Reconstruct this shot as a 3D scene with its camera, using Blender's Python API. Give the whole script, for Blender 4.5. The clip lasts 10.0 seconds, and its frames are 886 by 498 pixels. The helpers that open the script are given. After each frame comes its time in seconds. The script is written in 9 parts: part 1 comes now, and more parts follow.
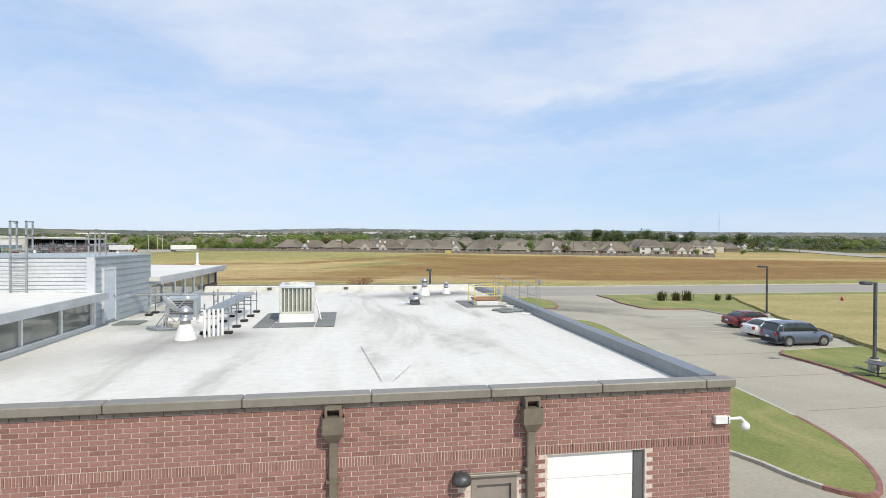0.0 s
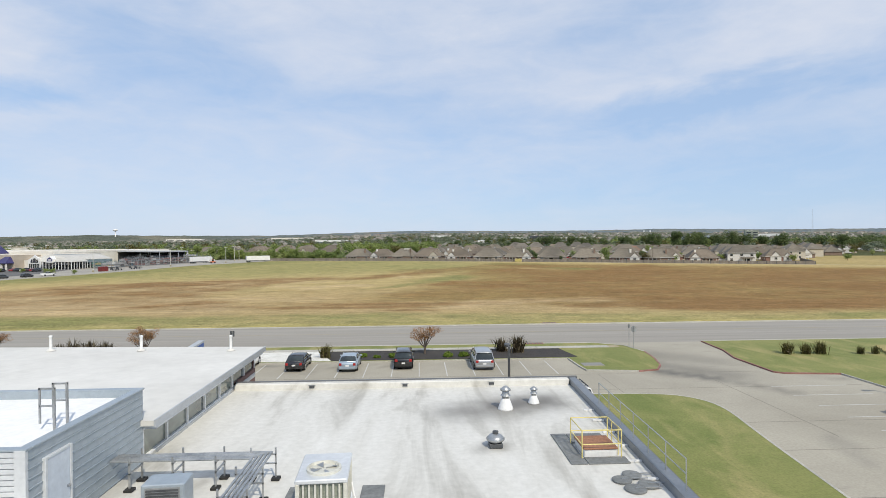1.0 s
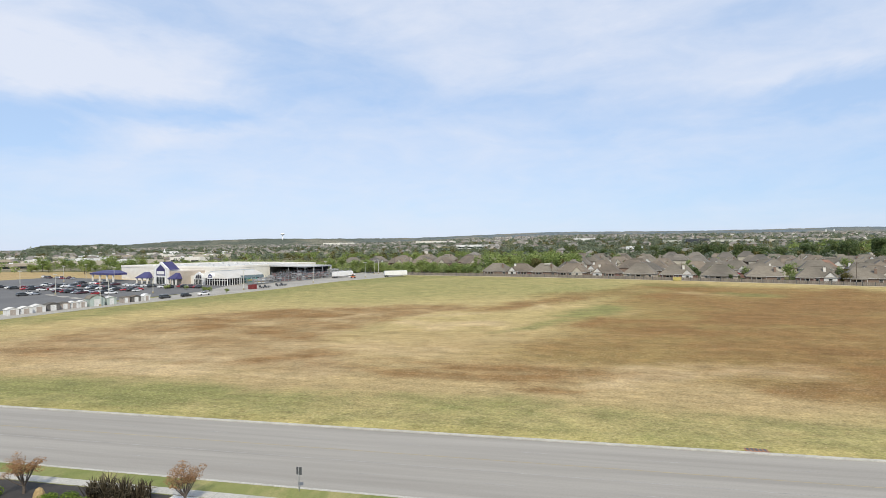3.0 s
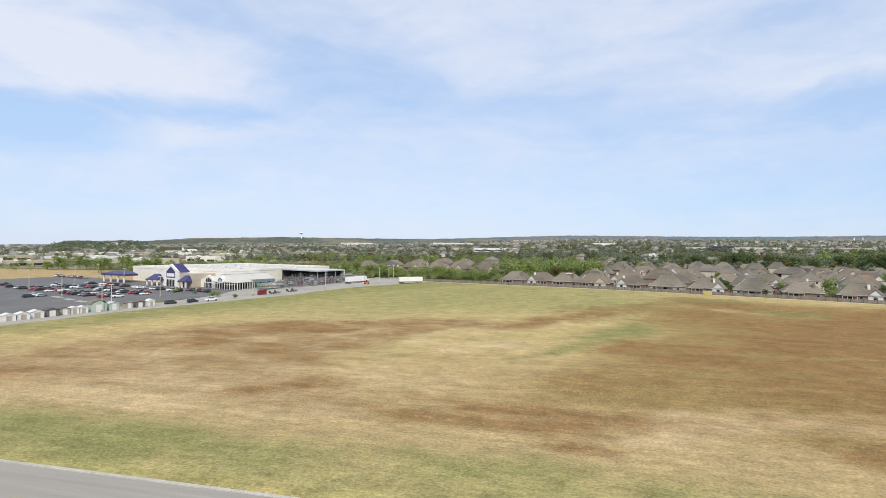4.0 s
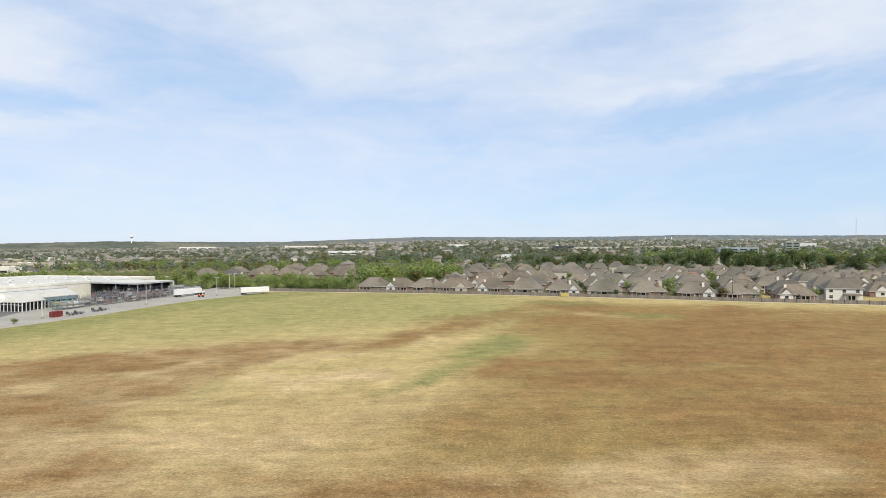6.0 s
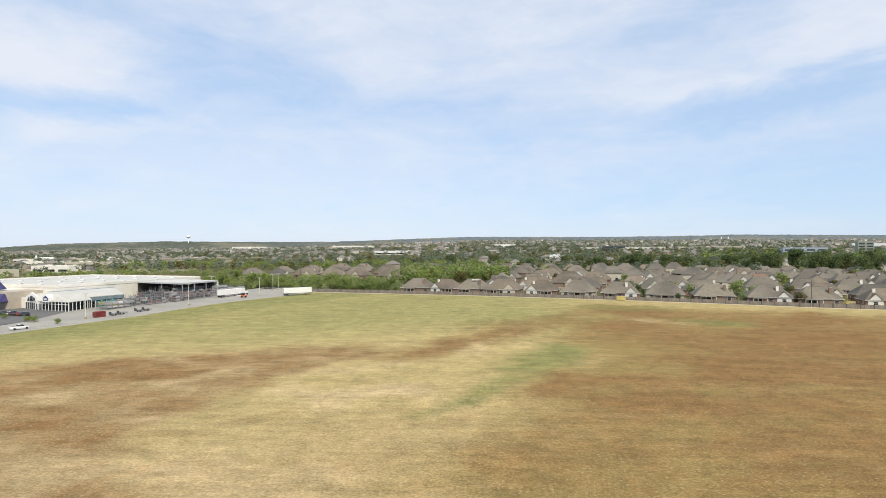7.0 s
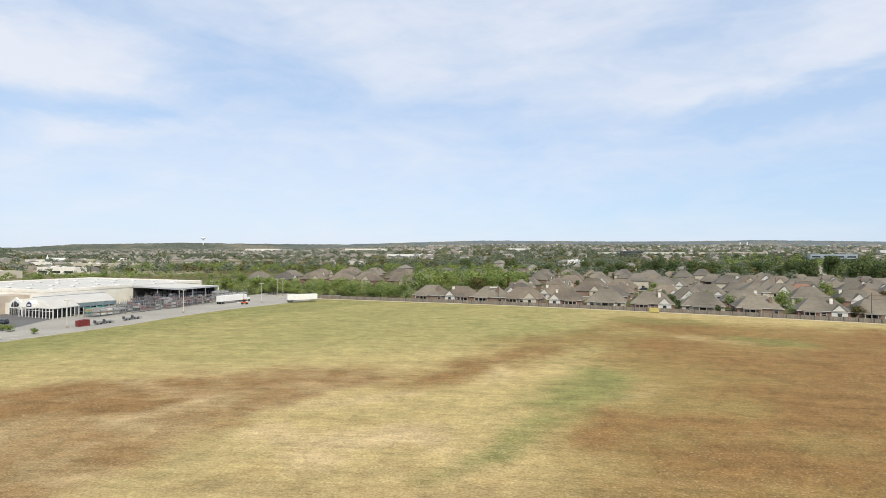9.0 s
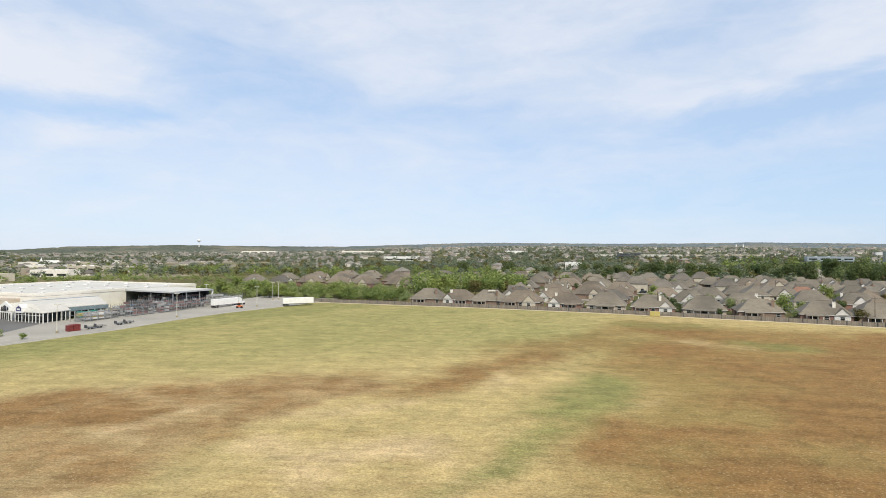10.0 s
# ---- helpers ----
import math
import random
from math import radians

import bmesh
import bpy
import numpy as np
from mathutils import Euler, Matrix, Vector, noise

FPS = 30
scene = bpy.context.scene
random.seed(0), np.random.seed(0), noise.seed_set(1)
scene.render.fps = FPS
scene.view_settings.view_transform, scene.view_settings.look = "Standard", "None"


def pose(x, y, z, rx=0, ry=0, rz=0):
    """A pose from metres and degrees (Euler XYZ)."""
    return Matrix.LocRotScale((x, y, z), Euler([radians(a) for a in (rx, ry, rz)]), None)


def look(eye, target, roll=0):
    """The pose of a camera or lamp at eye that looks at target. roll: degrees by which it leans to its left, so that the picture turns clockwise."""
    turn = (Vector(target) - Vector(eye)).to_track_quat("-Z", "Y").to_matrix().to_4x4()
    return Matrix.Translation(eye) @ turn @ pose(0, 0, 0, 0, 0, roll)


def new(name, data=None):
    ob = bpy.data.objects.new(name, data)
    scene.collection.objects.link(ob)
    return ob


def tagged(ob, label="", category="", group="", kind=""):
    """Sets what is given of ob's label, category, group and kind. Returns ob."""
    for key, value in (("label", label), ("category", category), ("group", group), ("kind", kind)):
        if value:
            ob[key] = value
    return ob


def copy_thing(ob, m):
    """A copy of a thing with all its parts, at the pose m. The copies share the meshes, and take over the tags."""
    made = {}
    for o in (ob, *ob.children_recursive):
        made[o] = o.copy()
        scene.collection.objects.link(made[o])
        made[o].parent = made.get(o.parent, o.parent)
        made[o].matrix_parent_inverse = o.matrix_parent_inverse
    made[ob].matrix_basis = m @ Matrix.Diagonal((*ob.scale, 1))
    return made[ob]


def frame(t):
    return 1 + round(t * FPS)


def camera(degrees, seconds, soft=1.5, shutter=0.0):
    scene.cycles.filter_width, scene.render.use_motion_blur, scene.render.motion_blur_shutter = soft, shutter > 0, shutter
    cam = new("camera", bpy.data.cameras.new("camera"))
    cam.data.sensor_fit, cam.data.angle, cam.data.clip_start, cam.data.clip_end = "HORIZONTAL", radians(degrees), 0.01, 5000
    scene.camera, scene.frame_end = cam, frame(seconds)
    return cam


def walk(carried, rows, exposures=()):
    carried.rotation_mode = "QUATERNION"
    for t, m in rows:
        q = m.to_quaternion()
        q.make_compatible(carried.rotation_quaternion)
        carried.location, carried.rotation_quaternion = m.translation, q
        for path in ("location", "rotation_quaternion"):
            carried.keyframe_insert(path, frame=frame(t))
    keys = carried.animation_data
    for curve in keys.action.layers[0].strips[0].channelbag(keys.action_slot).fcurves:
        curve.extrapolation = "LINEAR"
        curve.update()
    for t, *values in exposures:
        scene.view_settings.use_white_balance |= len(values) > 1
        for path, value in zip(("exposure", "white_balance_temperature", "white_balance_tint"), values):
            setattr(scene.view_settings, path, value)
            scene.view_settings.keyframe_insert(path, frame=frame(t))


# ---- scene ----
cam = camera(77.7, 10.0, soft=0.75)
PATH = [
    (0, (-9.209, -11.464, 7.434), (-8.871, -9.493, 7.413), 0.30),
    (0.2, (-9.016, -10.0, 8.417), (-8.715, -8.023, 8.394), 0.30),
    (0.5, (-8.891, -7.563, 9.749), (-8.648, -5.577, 9.729), 0.20),
    (0.8, (-8.815, -4.911, 11.17), (-8.655, -2.918, 11.154), -0.50),
    (1, (-8.63, -2.988, 12.142), (-8.538, -0.99, 12.125), -0.40),
    (1.5, (-8.327, 1.844, 14.604), (-8.388, 3.843, 14.588), -1.20),
    (2, (-8.214, 7.088, 17.094), (-8.423, 9.077, 17.078), -1.40),
    (2.5, (-8.214, 12.755, 19.514), (-8.56, 14.725, 19.5), -0.60),
    (2.7, (-8.043, 15.067, 20.131), (-8.422, 17.031, 20.118), -0.60),
    (3.8, (-9.47, 27.904, 23.991), (-9.949, 29.846, 23.984), 0.05),
    (4, (-10.378, 30.646, 24.453), (-10.857, 32.588, 24.446), 0.45),
    (4.5, (-11.276, 36.657, 25.177), (-11.463, 38.649, 25.176), 0.25),
    (5, (-12.778, 42.053, 25.717), (-12.475, 44.029, 25.719), -0.15),
    (5.5, (-13.502, 48.206, 25.875), (-13.177, 50.18, 25.877), -0.25),
    (6, (-14.103, 54.414, 26.002), (-14.065, 56.413, 26.002), -0.35),
    (6.2, (-13.954, 56.939, 26.119), (-14.014, 58.938, 26.119), -0.65),
    (7.3, (-14.707, 71.968, 25.913), (-14.838, 73.963, 25.915), -0.25),
    (7.5, (-15.022, 74.651, 25.687), (-15.154, 76.647, 25.691), -0.15),
    (8, (-16.092, 81.086, 26.093), (-16.232, 83.082, 26.099), -0.05),
    (8.5, (-16.571, 86.065, 26.392), (-16.737, 88.058, 26.401), -0.05),
    (9, (-16.916, 89.371, 26.847), (-17.092, 91.364, 26.86), 0.15),
    (9.5, (-17.444, 91.735, 27.255), (-17.618, 93.728, 27.27), 0.15),
    (10, (-17.845, 92.737, 27.183), (-18.009, 94.731, 27.204), 0.15),
]
walk(cam, [(t, look(e, g, r)) for t, e, g, r in PATH], [(0.0, 0.02, 6520, 11), (0.3, -0.10, 6520, 11), (0.6, -0.17, 6520, 11), (1.5, -0.12, 6500, 12), (2.0, -0.03, 6520, 12), (2.5, -0.02, 6500, 11.5), (4.0, 0.0, 6520, 12.5), (5.5, 0.05, 6680, 10.5), (8.0, 0.05, 6760, 11), (10.0, 0.04, 6800, 11)])

# ---- world and sun ----
SUN_AZ, SUN_EL = radians(157.0), radians(46.0)      # clockwise from north (+Y), above the horizon
SUN_DIR = Vector((math.sin(SUN_AZ) * math.cos(SUN_EL), math.cos(SUN_AZ) * math.cos(SUN_EL), math.sin(SUN_EL)))

world = bpy.data.worlds.new("sky")
scene.world = world
world.use_nodes = True
wn, wl = world.node_tree.nodes, world.node_tree.links
wn.clear()


def wnode(kind, **values):
    n = wn.new(kind)
    for k, v in values.items():
        n.inputs[k].default_value = v
    return n


def wmath(op, a, b=None, clamp=False):
    n = wn.new("ShaderNodeMath")
    n.operation, n.use_clamp = op, clamp
    for i, v in enumerate((a, b)):
        if v is None:
            continue
        if isinstance(v, (int, float)):
            n.inputs[i].default_value = v
        else:
            wl.new(v, n.inputs[i])
    return n.outputs[0]


sky = wn.new("ShaderNodeTexSky")
sky.sky_type, sky.sun_disc = "NISHITA", False
sky.sun_elevation, sky.sun_rotation = SUN_EL, SUN_AZ
sky.air_density, sky.dust_density, sky.ozone_density = 1.0, 0.4, 3.0
coord = wn.new("ShaderNodeTexCoord")
sep = wn.new("ShaderNodeSeparateXYZ")
wl.new(coord.outputs["Generated"], sep.inputs[0])
up = wmath("MAXIMUM", sep.outputs[2], 0.0)
# the sky by bearing (clockwise from north) and height, in degrees
bearing = wmath("MULTIPLY", wmath("ARCTAN2", sep.outputs[0], sep.outputs[1]), 57.2958)
height = wmath("MULTIPLY", wmath("ARCSINE", sep.outputs[2]), 57.2958)
plane = wn.new("ShaderNodeCombineXYZ")
wl.new(bearing, plane.inputs[0])
wl.new(height, plane.inputs[1])


def cloud_noise(scale, stretch, turn, detail, rough, warp, offset):
    m = wn.new("ShaderNodeMapping")
    m.inputs["Location"].default_value = (offset, offset * 0.7, offset)
    m.inputs["Rotation"].default_value = (0, 0, radians(turn))
    m.inputs["Scale"].default_value = (scale, scale * stretch, 1)
    wl.new(plane.outputs[0], m.inputs[0])
    n = wnode("ShaderNodeTexNoise", Scale=1.0, Detail=detail, Roughness=rough, Distortion=warp)
    wl.new(m.outputs[0], n.inputs["Vector"])
    return n


# winds fray the outlines of the banks
fray = wn.new("ShaderNodeVectorMath")
fray.operation = "MULTIPLY_ADD"
wl.new(cloud_noise(0.085, 2.2, -6, 5, 0.58, 0.4, 5.3).outputs["Color"], fray.inputs[0])
fray.inputs[1].default_value = (15.0, 7.0, 0.0)
wl.new(plane.outputs[0], fray.inputs[2])
frayed = wn.new("ShaderNodeVectorMath")
frayed.operation = "SUBTRACT"
wl.new(fray.outputs[0], frayed.inputs[0])
frayed.inputs[1].default_value = (7.5, 3.5, 0.0)

# cirrus banks (+) and clear gaps (-): bearing, height, half length, half height, tilt, amount
BANKS = ((-45, 16.4, 13, 3.6, -4, 0.90), (-40, 10.2, 8, 2.0, 7, 0.60), (-19, 21.5, 13, 5.5, -10, 0.30), (-4, 21, 14, 5, 4, 0.30), (10, 23, 11, 6, 8, 0.22), (27, 17, 22, 4.2, 8, 0.42), (41, 20, 14, 6, 10, 0.27))
GAPS = ((-22, 17.2, 10, 4.6, -5, 0.50), (-38, 12.9, 10, 1.6, -3, 0.62), (-51, 10.2, 9, 3.2, 0, 0.75), (12, 12.6, 16, 1.7, 2, 0.34), (30, 13.2, 15, 1.9, 8, 0.60), (22, 19.5, 8, 4.0, 8, 0.34), (30, 5.4, 30, 3.8, 3, 0.50), (-31, 22, 9, 3, 0, 0.20), (0, 15, 12, 2.4, 3, 0.20))
banked = None
for sign, group in ((1, BANKS), (-1, GAPS)):
    for b, h, a, c, tilt, amount in group:
        m = wn.new("ShaderNodeMapping")
        m.vector_type = "TEXTURE"
        m.inputs["Location"].default_value = (b, h, 0)
        m.inputs["Rotation"].default_value = (0, 0, radians(tilt))
        m.inputs["Scale"].default_value = (a * 1.25, c * 1.25, 1)
        wl.new(frayed.outputs[0], m.inputs[0])
        g_ = wn.new("ShaderNodeTexGradient")
        g_.gradient_type = "SPHERICAL"
        wl.new(m.outputs[0], g_.inputs[0])
        term = wmath("MULTIPLY", wmath("SMOOTH_MIN", g_.outputs["Fac"], 0.7), sign * amount * 1.15)
        banked = term if banked is None else wmath("ADD", banked, term)
wisp = cloud_noise(0.075, 3.4, -7, 6, 0.56, 0.7, 7.7).outputs["Fac"]
thin = cloud_noise(0.22, 2.6, -12, 5, 0.62, 0.5, 1.9).outputs["Fac"]
cover = wmath("ADD", wmath("ADD", banked, wmath("MULTIPLY", wmath("SUBTRACT", wisp, 0.5), 0.9)), wmath("MULTIPLY", wmath("SUBTRACT", thin, 0.5), 0.5))
cover = wmath("ADD", cover, 0.42, True)
haze = wmath("SUBTRACT", 1.0, wmath("MULTIPLY", up, 6.0, True))
cover = wmath("MULTIPLY", cover, 0.86, True)
veil = wmath("ADD", wmath("MULTIPLY", haze, 0.06), 0.66, True)   # thin high cirrus over the whole sky
blue = wn.new("ShaderNodeBackground")
wl.new(sky.outputs[0], blue.inputs[0])
blue.inputs[1].default_value = 0.125
cirrus = wnode("ShaderNodeBackground", Color=(0.525, 0.715, 1.0, 1), Strength=1.02)
veiled = wn.new("ShaderNodeMixShader")
wl.new(veil, veiled.inputs[0])
wl.new(blue.outputs[0], veiled.inputs[1])
wl.new(cirrus.outputs[0], veiled.inputs[2])
cloud = wnode("ShaderNodeBackground", Color=(0.83, 0.885, 0.985, 1), Strength=0.96)
blend = wn.new("ShaderNodeMixShader")
wl.new(cover, blend.inputs[0])
wl.new(veiled.outputs[0], blend.inputs[1])
wl.new(cloud.outputs[0], blend.inputs[2])
wout = wn.new("ShaderNodeOutputWorld")
wl.new(blend.outputs[0], wout.inputs[0])

sun = new("sun", bpy.data.lights.new("sun", "SUN"))
sun.data.energy, sun.data.angle, sun.data.color = 3.7, radians(0.53), (1.0, 0.93, 0.775)
sun.matrix_world = look((0, 0, 300), Vector((0, 0, 300)) - SUN_DIR)


# ---- materials ----
def rgb(r, g, b):
    return (r, g, b, 1.0)


class Shade:
    """A node material under construction, with a few short verbs."""

    def __init__(self, name, rough=0.8, metal=0.0):
        self.mat = bpy.data.materials.new(name)
        self.mat.use_nodes = True
        self.n, self.l = self.mat.node_tree.nodes, self.mat.node_tree.links
        self.bsdf = self.n["Principled BSDF"]
        self.bsdf.inputs["Roughness"].default_value = rough
        self.bsdf.inputs["Metallic"].default_value = metal

    def put(self, value, socket):
        if isinstance(value, (int, float, tuple)):
            socket.default_value = value
        else:
            self.l.new(value, socket)

    def where(self, space="world", scale=(1, 1, 1), turn=0.0):
        if space == "world":
            src = self.n.new("ShaderNodeNewGeometry").outputs["Position"]
        else:
            src = self.n.new("ShaderNodeTexCoord").outputs["Object"]
        m = self.n.new("ShaderNodeMapping")
        m.inputs["Scale"].default_value = scale
        m.inputs["Rotation"].default_value = (0, 0, radians(turn))
        self.l.new(src, m.inputs[0])
        return m.outputs[0]

    def noise(self, vec, scale, detail=4, rough=0.55, warp=0.0):
        n = self.n.new("ShaderNodeTexNoise")
        n.inputs["Scale"].default_value, n.inputs["Detail"].default_value = scale, detail
        n.inputs["Roughness"].default_value, n.inputs["Distortion"].default_value = rough, warp
        self.l.new(vec, n.inputs["Vector"])
        return n.outputs["Fac"]

    def ramp(self, fac, *stops):
        r = self.n.new("ShaderNodeValToRGB")
        while len(r.color_ramp.elements) < len(stops):
            r.color_ramp.elements.new(0.5)
        for e, (p, c) in zip(r.color_ramp.elements, stops):
            e.position, e.color = p, c
        self.l.new(fac, r.inputs[0])
        return r.outputs[0]

    def mix(self, fac, a, b, mode="MIX"):
        m = self.n.new("ShaderNodeMix")
        m.data_type, m.blend_type = "RGBA", mode
        self.put(fac, m.inputs[0])
        self.put(a, m.inputs[6])
        self.put(b, m.inputs[7])
        return m.outputs[2]

    def math(self, op, a, b=0.0, clamp=False):
        m = self.n.new("ShaderNodeMath")
        m.operation, m.use_clamp = op, clamp
        self.put(a, m.inputs[0])
        self.put(b, m.inputs[1])
        return m.outputs[0]

    def random(self):
        return self.n.new("ShaderNodeObjectInfo").outputs["Random"]

    def island(self):
        return self.n.new("ShaderNodeNewGeometry").outputs["Random Per Island"]

    def attribute(self, name):
        a = self.n.new("ShaderNodeAttribute")
        a.attribute_name = name
        return a.outputs["Color"]

    def bump(self, fac, strength, distance):
        b = self.n.new("ShaderNodeBump")
        b.inputs["Strength"].default_value, b.inputs["Distance"].default_value = strength, distance
        self.l.new(fac, b.inputs["Height"])
        self.l.new(b.outputs[0], self.bsdf.inputs["Normal"])
        return self

    def done(self, colour, rough=None):
        self.put(colour, self.bsdf.inputs["Base Color"])
        if rough is not None:
            self.put(rough, self.bsdf.inputs["Roughness"])
        return self.mat


def worn(name, dark, light, coarse, fine, rough=0.8, metal=0.0, space="world", relief=0.2, depth=0.01, stretch=(1, 1, 1), grain=0.35, vary=0.0):
    """A surface that varies at two scales, with a fine relief."""
    s = Shade(name, rough, metal)
    v = s.where(space, stretch)
    a, b = s.noise(v, coarse, 4, 0.6, 0.3), s.noise(v, fine, 3, 0.6)
    c = s.ramp(a, (0.3, dark), (0.7, light))
    f = s.ramp(b, (0.25, rgb(1 - grain, 1 - grain, 1 - grain)), (0.75, rgb(1 + grain * 0.3, 1 + grain * 0.3, 1 + grain * 0.3)))
    c = s.mix(1.0, c, f, "MULTIPLY")
    if vary:                                         # weathering that differs from house to house
        c = s.mix(1.0, c, s.ramp(s.noise(s.where("world"), 0.055, 1), (0.35, rgb(1 - vary, 1 - vary, 1 - vary)), (0.65, rgb(1 + vary, 1 + vary * 0.9, 1 + vary * 0.75))), "MULTIPLY")
    if relief:
        s.bump(b, relief, depth)
    r = s.ramp(a, (0.3, rgb(rough - 0.08, 0, 0)), (0.7, rgb(min(1, rough + 0.08), 0, 0)))
    sr = s.n.new("ShaderNodeSeparateColor")
    s.l.new(r, sr.inputs[0])
    return s.done(c, sr.outputs[0])


def paint(name, colour, rough=0.25, metal=0.0, coat=0.6):
    """Vehicle paint with a clear coat, a little dust on it."""
    s = Shade(name, rough, metal)
    v = s.where("object")
    d = s.noise(v, 2.3, 4, 0.6)
    dusty = tuple(0.82 * c + 0.035 for c in colour[:3]) + (1.0,)
    s.bsdf.inputs["Coat Weight"].default_value = coat
    s.bsdf.inputs["Coat Roughness"].default_value = 0.06
    return s.done(s.ramp(d, (0.4, colour), (0.75, dusty)))


def pieces(name, dark, light, per="object", rough=0.85, grain_scale=9.0, relief=0.3, depth=0.004):
    """Separate pieces, each with a shade of its own."""
    s = Shade(name, rough)
    which = s.random() if per == "object" else s.island()
    c = s.ramp(which, (0.0, dark), (0.55, light), (1.0, tuple(0.5 * (a + b) for a, b in zip(dark, light))))
    g = s.noise(s.where("world"), grain_scale, 4, 0.65)
    c = s.mix(1.0, c, s.ramp(g, (0.25, rgb(0.72, 0.72, 0.72)), (0.7, rgb(1.08, 1.08, 1.08))), "MULTIPLY")
    s.bump(g, relief, depth)
    return s.done(c)


def foliage(name, dark, mid, light):
    s = Shade(name, 0.75)
    v = s.where("world")
    which = s.island()
    tree = s.noise(v, 0.06, 2)
    c = s.ramp(which, (0.0, dark), (0.5, mid), (1.0, light))
    c = s.mix(1.0, c, s.ramp(tree, (0.3, rgb(0.78, 0.84, 0.8)), (0.7, rgb(1.2, 1.12, 0.95))), "MULTIPLY")
    s.bsdf.inputs["Specular IOR Level"].default_value = 0.15
    thin = s.n.new("ShaderNodeBsdfTranslucent")
    s.l.new(c, thin.inputs[0])
    both = s.n.new("ShaderNodeMixShader")
    both.inputs[0].default_value = 0.36
    s.l.new(s.bsdf.outputs[0], both.inputs[1])
    s.l.new(thin.outputs[0], both.inputs[2])
    s.l.new(both.outputs[0], s.n["Material Output"].inputs["Surface"])
    return s.done(c)


GLASS_DARK = Shade("tinted_glass", 0.05)
GLASS_DARK.bsdf.inputs["Coat Weight"].default_value = 0.5
_gv = GLASS_DARK.noise(GLASS_DARK.where("object"), 0.7, 2)
GLASS_DARK = GLASS_DARK.done(GLASS_DARK.ramp(_gv, (0.35, rgb(0.012, 0.016, 0.018)), (0.7, rgb(0.04, 0.05, 0.05))))

# clerestory panes: greenish reflections of the white roof are painted into the base colour
GLASS_REFLECT = Shade("reflection_tinted_glass", 0.07)
GLASS_REFLECT.bsdf.inputs["Coat Weight"].default_value = 0.7
_gv = GLASS_REFLECT.noise(GLASS_REFLECT.where("object", (1, 0.5, 1)), 0.9, 3)
GLASS_REFLECT = GLASS_REFLECT.done(GLASS_REFLECT.ramp(_gv, (0.35, rgb(0.085, 0.098, 0.085)), (0.65, rgb(0.20, 0.225, 0.19))))
MEMBRANE = Shade("white_roof_membrane", 0.62)
_v = MEMBRANE.where("world")
_streak = MEMBRANE.noise(MEMBRANE.where("world", (1.0, 0.22, 1.0), 14), 0.42, 5, 0.6, 0.6)
_fine = MEMBRANE.noise(_v, 3.5, 5, 0.65)
_c = MEMBRANE.ramp(_streak, (0.30, rgb(0.42, 0.405, 0.365)), (0.46, rgb(0.63, 0.617, 0.575)), (0.68, rgb(0.70, 0.69, 0.655)))
_c = MEMBRANE.mix(1.0, _c, MEMBRANE.ramp(_fine, (0.3, rgb(0.88, 0.88, 0.87)), (0.7, rgb(1.03, 1.03, 1.03))), "MULTIPLY")
_dirt = MEMBRANE.attribute("dirt")
_c = MEMBRANE.mix(_dirt, _c, rgb(0.17, 0.16, 0.145))
MEMBRANE = MEMBRANE.bump(_fine, 0.12, 0.01).done(_c)
ROOF_WHITE = worn("pale_roof_sheet", rgb(0.60, 0.585, 0.545), rgb(0.71, 0.70, 0.665), 0.16, 1.3, 0.7, relief=0.05, grain=0.10)
STORE_ROOF = worn("grey_cream_store_roof", rgb(0.51, 0.492, 0.450), rgb(0.62, 0.605, 0.560), 0.05, 0.9, 0.75, relief=0.05, grain=0.16)
CANVAS_WHITE = worn("bright_white_roof", rgb(0.80, 0.80, 0.79), rgb(0.88, 0.88, 0.87), 0.4, 4, 0.6, relief=0.05, grain=0.1)
SEAM = worn("seam_tape", rgb(0.50, 0.485, 0.45), rgb(0.62, 0.605, 0.565), 1.0, 6, 0.7)
WALKPAD = worn("grey_walkway_pad", rgb(0.16, 0.17, 0.17), rgb(0.23, 0.24, 0.24), 0.9, 7, 0.85)
COPING = worn("taupe_metal_coping", rgb(0.24, 0.22, 0.185), rgb(0.31, 0.29, 0.25), 0.7, 7, 0.45, 0.3, relief=0.08, grain=0.15)
COPING_BLUE = worn("slate_metal_coping", rgb(0.17, 0.19, 0.215), rgb(0.26, 0.28, 0.305), 0.5, 7, 0.42, 0.35, relief=0.08, grain=0.15)
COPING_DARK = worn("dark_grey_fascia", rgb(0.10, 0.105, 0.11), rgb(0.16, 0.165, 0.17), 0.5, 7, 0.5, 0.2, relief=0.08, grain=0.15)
BRONZE = worn("taupe_painted_steel", rgb(0.17, 0.145, 0.11), rgb(0.24, 0.205, 0.16), 1.4, 9, 0.5, 0.25, relief=0.06, grain=0.2)
SIDING = worn("blue_grey_metal_siding", rgb(0.33, 0.385, 0.43), rgb(0.43, 0.48, 0.52), 0.5, 6, 0.4, 0.35, relief=0.05, grain=0.12)
SIDING_PALE = worn("pale_metal_siding", rgb(0.60, 0.62, 0.64), rgb(0.71, 0.73, 0.74), 0.5, 6, 0.42, 0.3, relief=0.05, grain=0.12)
FASCIA = worn("silver_grey_fascia", rgb(0.42, 0.44, 0.46), rgb(0.54, 0.56, 0.58), 0.5, 6, 0.45, 0.25, relief=0.05, grain=0.15)
WHITE_PAINT = worn("white_paint", rgb(0.70, 0.70, 0.685), rgb(0.82, 0.82, 0.81), 0.6, 6, 0.5, relief=0.06, grain=0.14)
